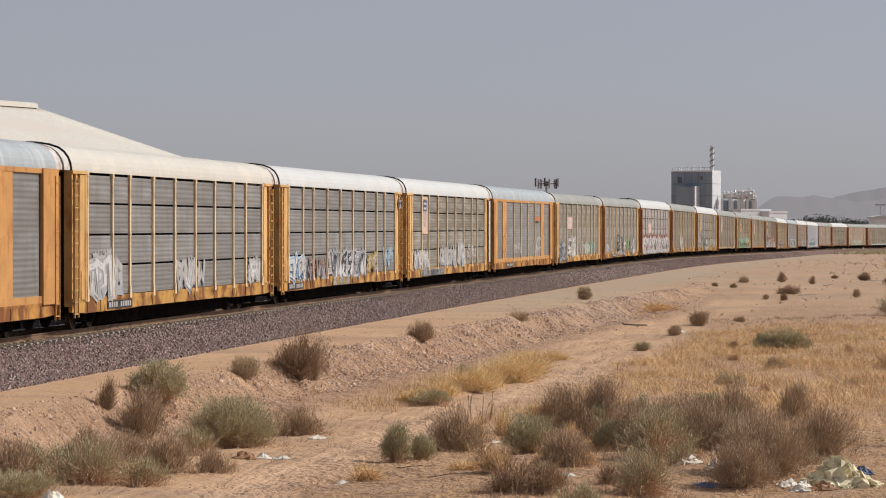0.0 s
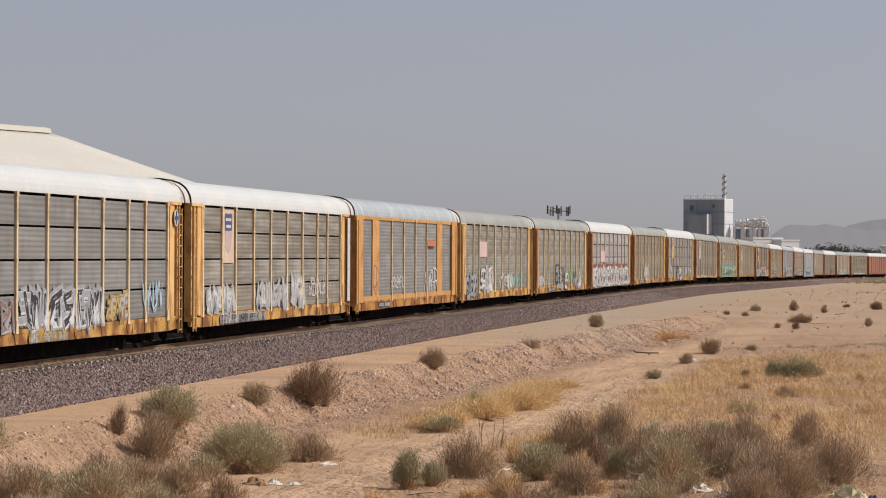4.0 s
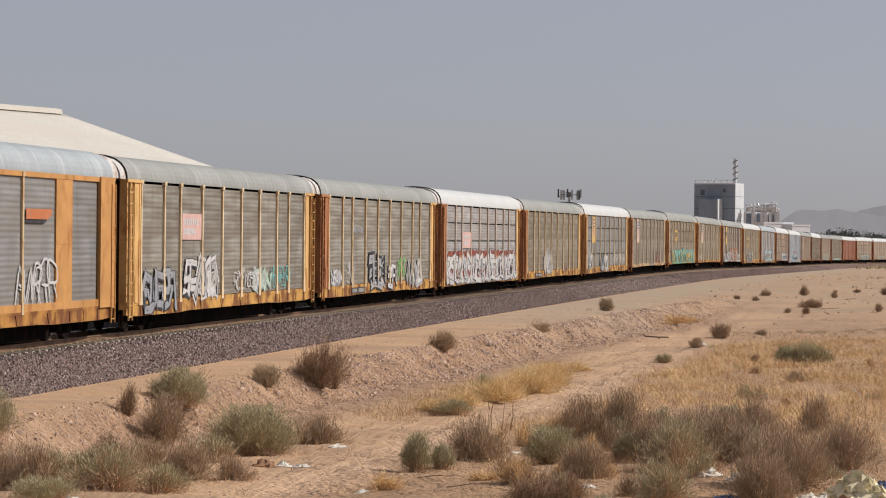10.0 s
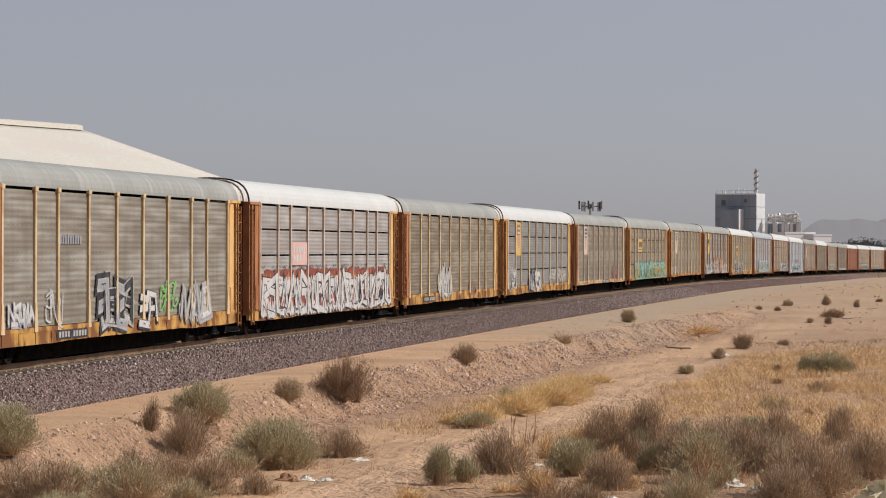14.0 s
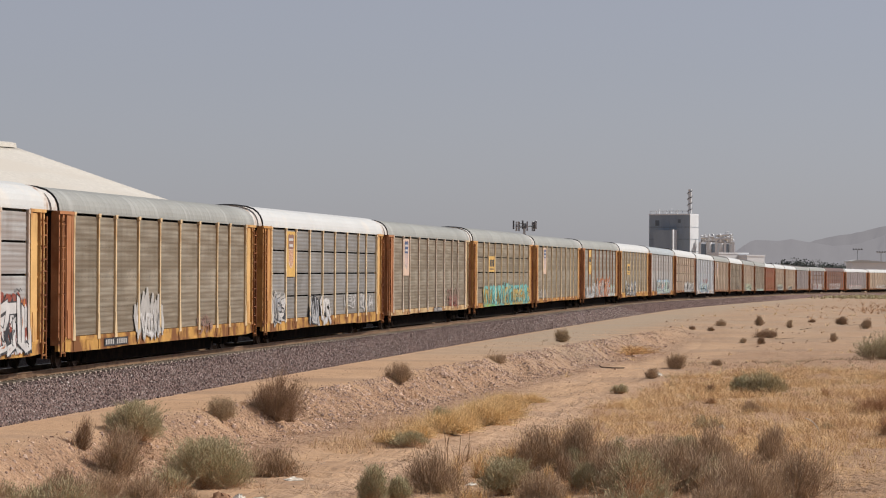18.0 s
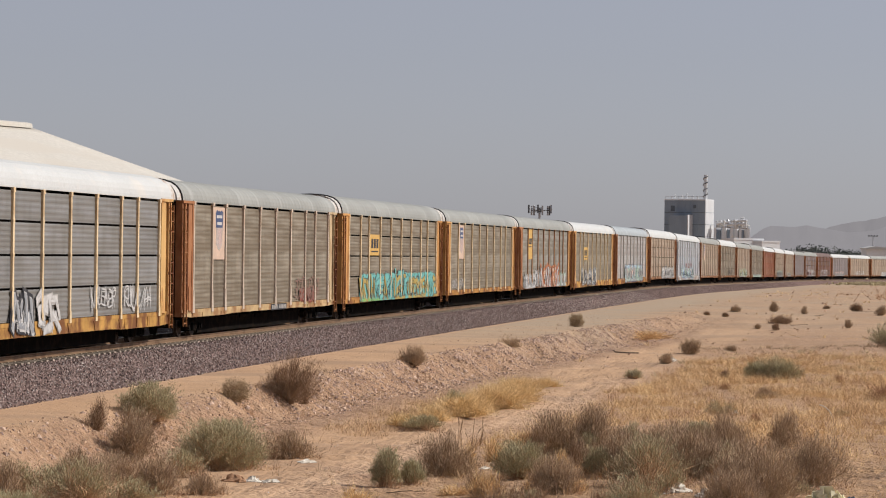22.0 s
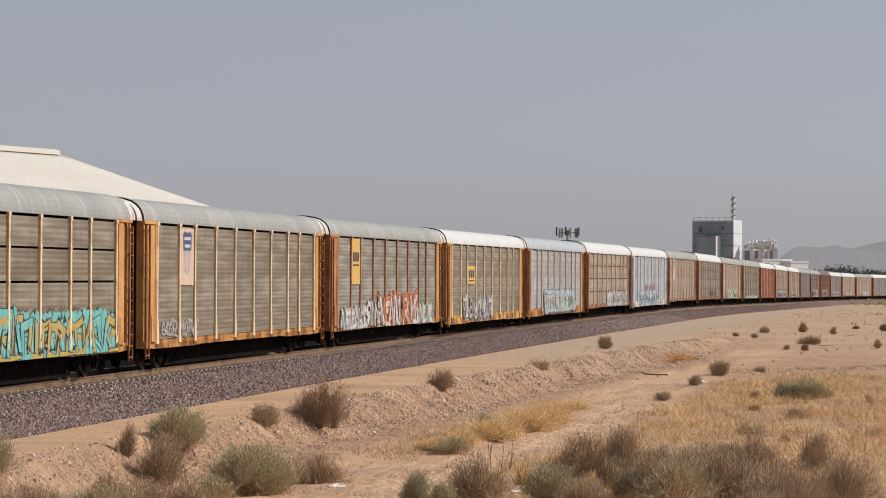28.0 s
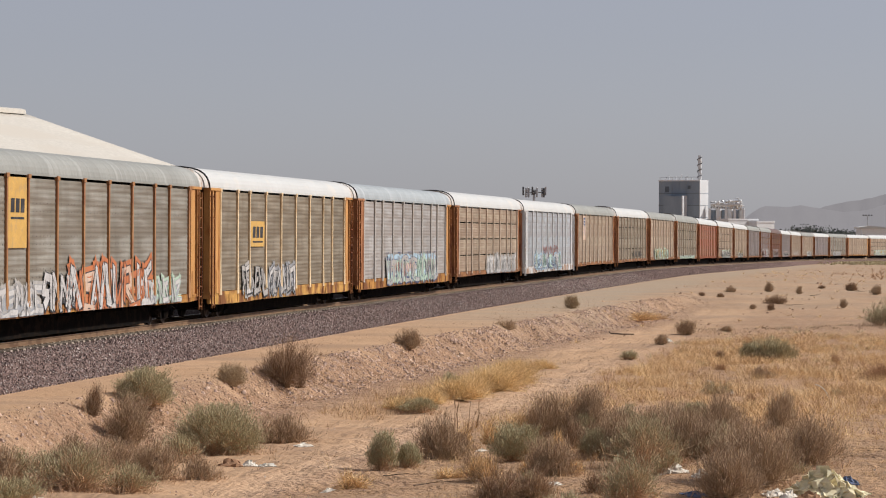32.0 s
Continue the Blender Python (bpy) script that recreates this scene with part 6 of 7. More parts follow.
def shrub(x, y, width, height, kind, seed):
    """A desert shrub: many fine curved stems from one foot, and slim leaves along their outer parts."""
    leaf, stem, stems, leaves, size, slim, upright, lowest, label = KINDS[kind]
    shag = (0.7, 0.38) if kind in ("brown", "dark", "twig") else (0.5, 0.75) if kind == "round" else (0.6, 0.34)
    g = np.random.RandomState(seed)
    z = float(ground_z(x, y)[0])
    tuft = kind in ("straw", "tuft")
    bush = thing("grass_tuft" if tuft else "shrub", label, "grass tuft" if tuft else "shrub", "desert shrubs", m=pose(x, y, z - 0.02))
    far = y > 105
    area = min(2.2, max(0.25, width * height / 1.1))
    n = int(stems * area ** 0.7 * (0.5 if far else 1))
    clumps = 3 + int(2.2 * width)
    tight = 0.6 if kind in ("sage", "round") else 1.0
    spot = g.normal(0, 0.2, (clumps, 2)) * [width * tight, width * 0.8 * tight]
    spot = np.clip(spot, -0.3 * width, 0.3 * width)
    spot[0] = 0
    tall, broad = g.uniform(0.55, 1.02, clumps), g.uniform(0.26, 0.40, clumps) * width * (1.7 - 0.7 * tight)
    tall[0] = 1.0
    own = g.randint(0, clumps, n)
    a, up = g.uniform(0, 6.28, n), g.uniform(0, 1, n) ** 0.8
    flat = np.sqrt(np.clip(1 - up ** 2.2, 0, 1)) * g.uniform(0.55, 1.15, n) * broad[own]
    rise = (0.06 + 0.94 * up) * height * tall[own] * g.uniform(0.75, 1.25 if kind in ("brown", "twig") else 1.1, n)
    tips = np.stack([np.cos(a) * flat + spot[own, 0] + 0.10 * rise, np.sin(a) * flat + spot[own, 1], rise], 1)
    if kind in ("sage", "round"):
        # one full dome, widest a little over the ground, with shallow lobes
        lobes = 1 + 0.10 * np.sin(3 * a + seed) + 0.07 * np.sin(7 * a + 2 * seed + 3 * up)
        flat = np.sqrt(np.clip(1 - ((up - 0.28) / 0.74) ** 2, 0.02, 1)) * width * 0.5 * lobes * g.uniform(0.72, 1.04, n)
        rise = (0.05 + 0.95 * up) * height * (1 + 0.08 * np.sin(2 * a + seed)) * g.uniform(0.85, 1.04, n)
        tips = np.stack([np.cos(a) * flat, np.sin(a) * flat, rise], 1)
    roots = np.concatenate([spot[own] * 0.75, np.zeros((n, 1))], 1) + tips * [0.15, 0.15, 0] * g.uniform(0, 1, (n, 1))
    bend = roots + (tips - roots) * [0.45, 0.45, 0.62] + g.normal(0, 0.03 * width, (n, 3)) * [1, 1, 0.4]
    twigs = g.randint(0, n, n)
    t0 = bend[twigs] + (tips - bend)[twigs] * g.uniform(0.0, 0.5, (n, 1))
    t1 = t0 + (tips - roots)[twigs] * 0.32 + g.normal(0, 0.09 * width, (n, 3))
    t1[:, 2] = np.clip(t1[:, 2], 0.03, height * 1.05)
    p0, p1, p2 = np.concatenate([roots, t0]), np.concatenate([bend, (t0 + t1) / 2]), np.concatenate([tips, t1])
    thick = (0.010 if far or kind == "stalk" else 0.0048) * g.uniform(0.7, 1.3, (2 * n, 1))
    across = np.cross(p2 - p0, g.normal(0, 1, (2 * n, 3)))
    across = across / (np.linalg.norm(across, axis=1, keepdims=True) + 1e-9) * thick
    v = np.stack([p0 + across, p0 - across, p1 - across * 0.8, p1 + across * 0.8, p2], 1).reshape(-1, 3)
    k = np.arange(2 * n)[:, None] * 5
    faces = (k + [0, 1, 2, 3]).tolist() + (k + [3, 2, 4]).tolist()
    part("brushwood", mesh_of("brushwood", v, faces, [LEAF[stem]]), bush, kind="stuff")
    m = int(leaves * area * (0.6 if far else 1))
    size = size * (1.6 if far else 1.0)
    pick = g.randint(0, 2 * n, m)
    f = 1.06 - g.uniform(0, 1, (m, 1)) ** 1.2 * 0.66
    c = np.where(f < 0.5, p0[pick] + (p1 - p0)[pick] * f * 2, p1[pick] + (p2 - p1)[pick] * (f * 2 - 1)) + g.normal(0, 0.022 * (1 + far), (m, 3))
    c[:, 2] = np.maximum(c[:, 2], 0.02)
    c = c[c[:, 2] > height * lowest * g.uniform(0.3, 1.5, m) * (1 + 0.5 * np.sin(np.arctan2(c[:, 1], c[:, 0]) * 2 + seed))]
    m = len(c)
    d = c / (np.linalg.norm(c, axis=1, keepdims=True) + 1e-6) * shag[0] + [0, 0, upright] + g.normal(0, shag[1], (m, 3))
    d = d / np.linalg.norm(d, axis=1, keepdims=True) * size * g.uniform(0.8, 2.6, (m, 1))
    w = np.cross(d, g.normal(0, 1, (m, 3)))
    w = w / (np.linalg.norm(w, axis=1, keepdims=True) + 1e-9) * size * slim
    v = np.stack([c + w, c + d, c - w], 1).reshape(-1, 3)
    faces = (np.arange(m)[:, None] * 3 + [0, 1, 2]).tolist()
    part("foliage", mesh_of("foliage", v, faces, [LEAF[leaf]]), bush, kind="stuff")
    if not far and kind not in ("stalk", "straw", "tuft"):
        # dead stems and litter round the foot
        q = int(240 * width)
        a, r = g.uniform(0, 6.28, q), width * (0.2 + 0.45 * g.uniform(0, 1, q) ** 0.7)
        c = np.stack([np.cos(a) * r, np.sin(a) * r, 0 * r], 1)
        c[:, 2] = ground_z(x + c[:, 0], y + c[:, 1]) - z + 0.01
        d = g.normal(0, 0.10, (q, 3)) + [0.02, 0, 0.09]
        w = np.cross(d, g.normal(0, 1, (q, 3)))
        w = w / (np.linalg.norm(w, axis=1, keepdims=True) + 1e-9) * 0.006
        v = np.stack([c + w, c + d, c - w], 1).reshape(-1, 3)
        part("dead_litter", mesh_of("dead_litter", v, (np.arange(q)[:, None] * 3 + [0, 1, 2]).tolist(), [LEAF["skirt"]]), bush, kind="stuff")


BUSHES = {
    "sage": ((-7.45, 68.59, 1.6, 0.98), (-4.95, 61.55, 2.15, 1.12), (-10.32, 55.8, 1.53, 1.04), (-7.91, 49.12, 1.29, 0.43), (0.67, 83.75, 0.72, 0.69), (-0.29, 76.5, 1.16, 0.36), (-1.02, 57.74, 0.7, 0.82), (-0.45, 58.25, 0.6, 0.53), (7.1, 70.39, 0.92, 0.61), (13.62, 111.17, 0.77, 0.58),),
    "brown": ((-7.48, 63.81, 1.32, 1.18), (-3.65, 65.15, 1.34, 0.63), (-5.76, 54.45, 1.12, 0.77), (-8.44, 51.56, 1.13, 0.79), (-9.08, 52.47, 1.95, 0.8), (-0.78, 101.25, 1.2, 0.74), (3.79, 123.69, 1.12, 0.37), (13.56, 138.09, 1.26, 0.72), (11.06, 125.01, 0.87, 0.38), (15.97, 140.5, 0.8, 0.2), (22.73, 198.26, 0.66, 0.42), (25.6, 198.51, 0.86, 0.72), (27.29, 193.74, 0.55, 0.52), (21.32, 173.43, 0.4, 0.2), (27.39, 173.59, 0.5, 0.48), (33.16, 194.24, 0.95, 0.62),),
    "twig": ((-8.28, 64.47, 0.84, 0.84), (1.28, 55.24, 0.8, 0.5),),
    "round": ((-5.87, 77.28, 0.92, 0.66), (8.08, 149.78, 0.87, 0.71),),
    "dark": ((-4.45, 80.63, 1.72, 1.62), (23.8, 180.28, 1.6, 0.56), (22.14, 170.5, 0.5, 0.42), (32.65, 203.35, 0.86, 0.64), (19.59, 188.64, 0.5, 0.2), (21.02, 188.98, 0.42, 0.21), (31.13, 207.64, 0.65, 0.16), (12.24, 110.32, 0.34, 0.24),),
    "sagebrown": ((-7.16, 52.01, 1.7, 0.85),),
    "sagedark": ((14.51, 110.8, 2.05, 0.85), (26.4, 150.05, 2.8, 1.55),),
    "rust": ((16.45, 93.82, 1.85, 0.92), (14.68, 81.69, 1.07, 0.72),),
    "green": ((9.4, 84.73, 1.1, 0.4),),
    "straw": ((12.24, 153.26, 4.2, 0.5), (-1.73, 54.47, 1.0, 0.4), (1.5, 65.5, 0.7, 0.7), (2.19, 66.71, 0.9, 0.7),),
    "tuft": ((0.8, 82.2, 2.2, 0.65), (3.1, 95.5, 2.4, 0.58), (-1.05, 77.0, 1.4, 0.32), (1.75, 87.6, 2.6, 0.75), (2.5, 92.0, 2.4, 0.62), (1.2, 85.0, 2.0, 0.6), (0.0, 79.5, 1.5, 0.4), (4.3, 101.5, 1.5, 0.35)),
}

# the thicket at the field's near edge, and dry growth between the larger shrubs
g = random.Random(8)
THICKET = [
    ("brown", 0.27, 61.18, 1.39, 0.95), ("sage", 2.04, 60.74, 1.38, 0.79), ("brown", 2.62, 56.2, 1.34, 0.85), ("sagebrown", 4.7, 57.99, 2.14, 1.1),
    ("brown", 4.28, 60.83, 1.6, 1.05), ("brown", 5.77, 60.01, 1.8, 1.2), ("brown", 6.0, 52.2, 1.7, 0.9), ("brown", 6.75, 54.4, 1.9, 1.25),
    ("brown", 8.43, 58.68, 1.6, 1.1), ("sagebrown", 3.87, 50.39, 1.53, 0.93), ("sage", 3.89, 60.86, 0.79, 0.63), ("sage", 3.93, 66.59, 0.72, 0.58),
    ("brown", 3.1, 66.53, 1.37, 1.08), ("brown", 3.92, 67.09, 1.6, 1.24), ("twig", 1.14, 49.83, 1.03, 0.67), ("twig", 1.84, 50.01, 1.19, 0.67),
    ("sagebrown", 2.43, 46.76, 0.97, 0.49), ("twig", 0.85, 46.11, 0.6, 0.3), ("green", 7.54, 75.35, 0.66, 0.26), ("brown", 7.03, 64.42, 1.4, 1.12),
    ("sagebrown", 5.08, 55.94, 0.73, 0.49), ("twig", 3.32, 51.94, 0.79, 0.45), ("brown", 9.29, 68.79, 1.2, 0.9),
]
THICKET += [(g.choice(("brown", "sagebrown", "twig", "brown")), g.uniform(4.2, 8.4), g.uniform(58, 69), g.uniform(0.8, 1.3), g.uniform(0.5, 0.85)) for k in range(16)]
THICKET += [("straw" if g.random() < 0.6 else "twig", g.uniform(0.2, 4.6), g.uniform(55, 71), g.uniform(0.5, 1.1), g.uniform(0.3, 0.75)) for k in range(16)]
THICKET += [("brown" if g.random() < 0.35 else "sagebrown", g.uniform(-9.2, -4.8), g.uniform(48.5, 58.5), g.uniform(0.8, 1.5), g.uniform(0.35, 0.7)) for k in range(10)]
THICKET += [(g.choice(("twig", "brown", "twig", "sagebrown")), g.uniform(1.2, 8.8), g.uniform(49.5, 57), g.uniform(0.5, 1.0), g.uniform(0.2, 0.45)) for k in range(14)]
THICKET += [("stalk", x, y, 0.45, h) for x, y, h in ((0.75, 69.5, 1.05), (1.0, 69.1, 1.2), (1.2, 70.0, 0.95), (0.5, 70.2, 0.8), (2.3, 66.0, 0.9), (3.0, 70.5, 0.8))]
THICKET += [(g.choice(("brown", "rust", "green", "sagebrown")), g.uniform(7.5, 19), g.uniform(74, 112), g.uniform(0.35, 0.9), g.uniform(0.2, 0.4)) for k in range(16)]
for k, (kind, x, y, w, h) in enumerate(THICKET):
    if k < 23 or not (4.4 < x < 6.2 and y < 57.5) and not (x > 5.5 and y < 55.5):
        shrub(x, y, w, h, kind, 900 + k)
seed = 500
for kind, spots in BUSHES.items():
    for x, y, w, h in spots:
        seed += 1
        shrub(x, y, w, h, kind, seed)


def blades(name, count, region, material, height, width, cover, seed, label, lean=0.35, per=5, rise=1.0):
    """Loose dry stems in tufts over a stretch of the track's side: s0, s1, o0, o1."""
    g = np.random.RandomState(seed)
    s0, s1, o0, o1 = region
    s, o = g.uniform(s0, s1, count), g.uniform(o0, o1, count)
    x, y, _, _ = on_line(s, o)
    if cover is not None:
        keep = g.uniform(0, 1, count) < cover(x, y)
        x, y = x[keep], y[keep]
    n = len(x)
    x, y = np.repeat(x, per) + g.normal(0, 0.07, n * per), np.repeat(y, per) + g.normal(0, 0.07, n * per)
    z = ground_z(x, y)
    h = height * g.uniform(0.35, 1.15, len(x)) * (1 + 0.35 * waves(x, y, 3.3, seed)) * np.repeat(g.uniform(0.6, 1.2, n), per)
    a, t = g.uniform(0, 6.28, len(x)), g.normal(0, lean, (2, len(x)))
    wx, wy = np.cos(a) * width / 2, np.sin(a) * width / 2
    base = np.stack([x, y, z - 0.02], 1)
    top = base + np.stack([t[0] * h, t[1] * h, h * rise], 1)
    w = np.stack([wx, wy, 0 * wx], 1)
    mid = base * 0.45 + top * 0.55 - np.stack([t[0] * h * 0.12, t[1] * h * 0.12, 0 * h], 1)
    verts = np.stack([base - w, base + w, mid + w * 0.8, mid - w * 0.8, top + w * 0.25, top - w * 0.25], 1).reshape(-1, 3)
    k = np.arange(len(x))[:, None] * 6
    faces = np.concatenate([k + [0, 1, 2, 3], k + [3, 2, 4, 5]]).tolist()
    return tagged(new(name, mesh_of(name, verts, faces, [material])), label, "grass", kind="stuff")


blades("dry_grass", 80000, (-36, 74, 14, 40), LEAF["straw"], 0.36, 0.008, lambda x, y: grass_cover(x, y) ** 1.3 * 0.9, 31, "golden dry grass on the field beside the dirt path", lean=0.85, per=7)
blades("bank_grass", 40000, (-12, 32, 8.5, 16), LEAF["yellow"], 0.30, 0.008, lambda x, y: foot_grass(*along(x, y)) * (0.22 + 0.3 * ease(2, 8, along(x, y)[0])) * (waves(x, y, 3.1, 96) > -0.5), 32, "straw-coloured grass at the foot of the stony bank", lean=0.5, per=8)
blades("rusty_weeds", 14000, (-36, 60, 17, 40), LEAF["rust"], 0.36, 0.011, lambda x, y: grass_cover(x, y) * 0.6 * (waves(x, y, 5, 77) > 0.05), 33, "patches of rusty dry weeds in the grass", per=6)
blades("dry_weeds", 900, (-40, 130, 6.5, 24), LEAF["rust"], 0.14, 0.012, lambda x, y: 0.5 * (waves(x, y, 4, 78) > 0.35) * (along(x, y)[1] > crest(along(x, y)[0])), 34, "small dead weeds scattered over the sand", lean=0.7, per=7)


def scrub_patch(x, y):
    s, o = along(x, y)
    return 0.8 * np.exp(-(((s - 524) / 45) ** 2) - ((o - 15) / 9) ** 2) * (waves(x, y, 9, 79) + 0.6 * waves(x, y, 3, 80) > -0.1)


blades("far_scrub", 9000, (444, 614, -3, 35), LEAF["green"], 0.55, 0.14, scrub_patch, 35, "low olive scrub on the far sandy plain", lean=0.8, per=7)
blades("plain_rust_scrub", 2600, (172, 290, 20, 75), LEAF["rust"], 0.42, 0.05, lambda x, y: ease(21, 27, along(x, y)[1]) * 0.8 * (waves(x, y, 11, 91) + 0.6 * waves(x, y, 4, 92) > -0.15), 52, "rusty brown scrub on the sandy plain", lean=0.8, per=8)
blades("berm_weeds", 5200, (58, 84, 16, 40), LEAF["brown"], 0.20, 0.02, lambda x, y: 0.75 * np.exp(-(((along(x, y)[0] - 66 - 0.9 * (along(x, y)[1] - 20)) / 1.6) ** 2)) * (waves(x, y, 3, 93) > -0.4), 53, "brown weeds along a low dirt berm", lean=0.9, per=7)
blades("field_weeds", 5000, (22, 72, 17, 36), LEAF["green"], 0.22, 0.02, lambda x, y: 0.45 * (waves(x, y, 6, 94) + 0.5 * waves(x, y, 2, 95) > 0.5), 54, "olive weeds in patches in the dry field", lean=0.8, per=7)
blades("far_rusty_scrub", 5000, (140, 420, 15, 90), LEAF["rust"], 0.4, 0.045, lambda x, y: 0.7 * (waves(x, y, 18, 81) + 0.5 * waves(x, y, 5, 82) > 0.55), 36, "rusty low weeds on the far sandy plain", lean=0.6, per=6)

blades("fallen_twigs", 24000, (-42, -2, 13.5, 32), LEAF["dark"], 0.38, 0.018, lambda x, y: 0.45 * (waves(x, y, 3, 83) > 0.0) * ease(1.0, 2.6, along(x, y)[1] - lane(along(x, y)[0])), 37, "fallen dead twigs on the bare soil", lean=1.3, per=5, rise=0.12)
blades("sparse_straw", 4000, (-42, -2, 13.5, 32), LEAF["straw"], 0.24, 0.009, lambda x, y: 0.4 * (waves(x, y, 2.5, 84) > 0.3) * ease(1.0, 2.2, along(x, y)[1] - lane(along(x, y)[0])), 38, "sparse straw stems between the shrubs", lean=0.6, per=7)

# ---- stones ----
def stone_mat(name, base, spread):
    m = leaf_mat(name, base, spread)
    return m


def stones(name, count, region, material, low, high, lift, seed, label, keep=None, bed=False, coarse=False):
    """Broken stones strewn along the track: each an uneven lump."""
    g = np.random.RandomState(seed)
    s0, s1, o0, o1 = region
    s, o = g.uniform(s0, s1, count), g.uniform(o0, o1, count)
    if keep is not None:
        ok = g.uniform(0, 1, count) < keep(s, o)
        s, o = s[ok], o[ok]
    x, y, rail, _ = on_line(s, o)
    if bed:
        z = rail + np.interp(np.abs(o), [0, 1.2, 1.95, 4.25, 4.6], [-0.24, -0.24, -0.26, -0.90, -1.0])
        z = np.maximum(z, ground_z(x, y))
    else:
        z = ground_z(x, y)
    n = len(x)
    r = low + (high - low) * g.uniform(0, 1, n) ** 2.2
    turn = g.uniform(0, 6.28, n)[:, None] + np.array([0, 1.05, 2.09, 3.14, 4.19, 5.24]) + g.uniform(-0.3, 0.3, (n, 6))
    out = r[:, None] * g.uniform(0.75, 1.3, (n, 6))
    top = out * g.uniform(0.35, 0.7, (n, 6))
    base = np.stack([x[:, None] + np.cos(turn) * out, y[:, None] + np.sin(turn) * out, np.repeat((z - 0.35 * r)[:, None], 6, 1)], 2)
    brow = np.stack([x[:, None] + np.cos(turn) * top, y[:, None] + np.sin(turn) * top, z[:, None] + r[:, None] * (lift + g.uniform(0.15, 0.6, (n, 6)))], 2)
    if coarse:
        peak = brow.mean(1, keepdims=True) + [0, 0, 0.0] + np.stack([0 * r, 0 * r, 0.15 * r], 1)[:, None]
        base = base[:, ::2] * 1.0
        verts = np.concatenate([base, peak], 1).reshape(-1, 3)
        k = np.arange(n)[:, None] * 4
        faces = np.concatenate([k + f for f in ([0, 1, 3], [1, 2, 3], [2, 0, 3])]).tolist()
    else:
        verts = np.concatenate([base, brow], 1).reshape(-1, 3)
        k = np.arange(n)[:, None] * 12
        faces = np.concatenate([k + [i, (i + 1) % 6, 6 + (i + 1) % 6, 6 + i] for i in range(6)]).tolist() + (k + [6, 7, 8, 9, 10, 11]).tolist()
    return tagged(new(name, mesh_of(name, verts, faces, [material])), label, "stones", kind="stuff")


GRAVEL, PALE, BANK = stone_mat("ballast_stones", (0.195, 0.137, 0.121), 0.8), stone_mat("pale_stones", (0.52, 0.47, 0.43), 0.3), stone_mat("bank_stones", (0.44, 0.29, 0.195), 0.5)
stones("ballast_stones", 100000, (-38, 130, 1.36, 4.4), GRAVEL, 0.026, 0.072, 0.3, 41, "crushed reddish-grey ballast stones beside the rails", keep=lambda s, o: 1 - ease(80, 130, s), bed=True, coarse=True)
stones("far_ballast_stones", 34000, (75, 420, 1.36, 4.4), GRAVEL, 0.04, 0.085, 0.3, 46, "crushed ballast stones along the far track", keep=lambda s, o: ease(75, 135, s) * (1 - 0.8 * ease(150, 420, s)), bed=True, coarse=True)
stones("pale_ballast_stones", 24000, (-38, 170, 1.4, 4.35), PALE, 0.018, 0.042, 0.5, 42, "pale stones among the ballast", bed=True, coarse=True)
RUBBLE = stone_mat("bank_rubble", (0.46, 0.325, 0.25), 0.45)


def on_bank(s, o):
    return ease(-0.5, 0.7, o - crest(s)) * (1 - ease(1.7, 2.7, o - crest(s)))


stones("bank_stones", 150000, (-36, 112, 5.5, 17), BANK, 0.016, 0.06, 0.15, 43, "small loose stones on the sandy bank", keep=lambda s, o: np.clip(on_bank(s, o) * (0.75 + 0.25 * ease(-4, 8, s)) + 0.012, 0, 1) * (1 - ease(85, 112, s) * 0.8), coarse=True)
stones("bank_rubble", 48000, (-36, 100, 5.5, 17), RUBBLE, 0.028, 0.085, 0.15, 47, "broken stones spilled down the bank", keep=lambda s, o: on_bank(s, o) * (0.18 + 0.82 * ease(-3, 9, s)) * (1 - ease(80, 100, s)))
stones("path_pebbles", 2500, (-36, 140, 6, 30), PALE, 0.012, 0.035, 0.3, 44, "pebbles strewn over the dirt path", keep=lambda s, o: 1.0 * (o > crest(s)), coarse=True)
stones("far_clods", 5200, (50, 300, 9, 55), BANK, 0.04, 0.16, 0.2, 45, "clods and stones on the far sand", keep=lambda s, o: 0.8 * (waves(s, o, 14, 97) + 0.7 * waves(s, o, 4, 98) > 0.55))
blades("bank_weeds", 9000, (-32, 75, 6.3, 16), LEAF["brown"], 0.20, 0.011, lambda x, y: np.clip(on_bank(*along(x, y)) + 0.12, 0, 1) * 0.8 * (waves(x, y, 2.2, 85) + 0.5 * waves(x, y, 0.9, 86) > 0.55), 39, "small dead brown weeds on the stony bank", lean=0.9, per=9)
blades("plain_weeds", 9000, (45, 300, 8.5, 50), LEAF["straw"], 0.22, 0.03, lambda x, y: 0.6 * (waves(x, y, 13, 87) + 0.6 * waves(x, y, 3.5, 88) > 0.75), 40, "dry weeds in thin patches on the open sand", lean=0.9, per=7)


stones("spilled_stones", 6000, (-36, 200, 4.2, 5.0), BANK, 0.016, 0.045, 0.2, 48, "ballast stones spilled on the sandy verge", keep=lambda s, o: np.exp(-(o - 4.2) / 0.2) * (0.7 + 0.5 * waves(s, o, 2.5, 99)), coarse=True)


# ---- litter ----
PLASTIC = mat("dirty_white_plastic", (0.74, 0.69, 0.60), 0.5, 0.0, 0.12, 0.2, 12, 0.1, (0.45, 0.38, 0.30), 0.35, 4.0)
FOAM = mat("yellowed_foam", (0.80, 0.73, 0.50), 0.85, 0.0, 0.15, 0.15, 14, 0.2, (0.62, 0.52, 0.33), 0.35, 4.0)
CARD = mat("brown_cardboard", (0.33, 0.19, 0.11), 0.85, 0.0, 0.2, 0.2, 14, 0.1)
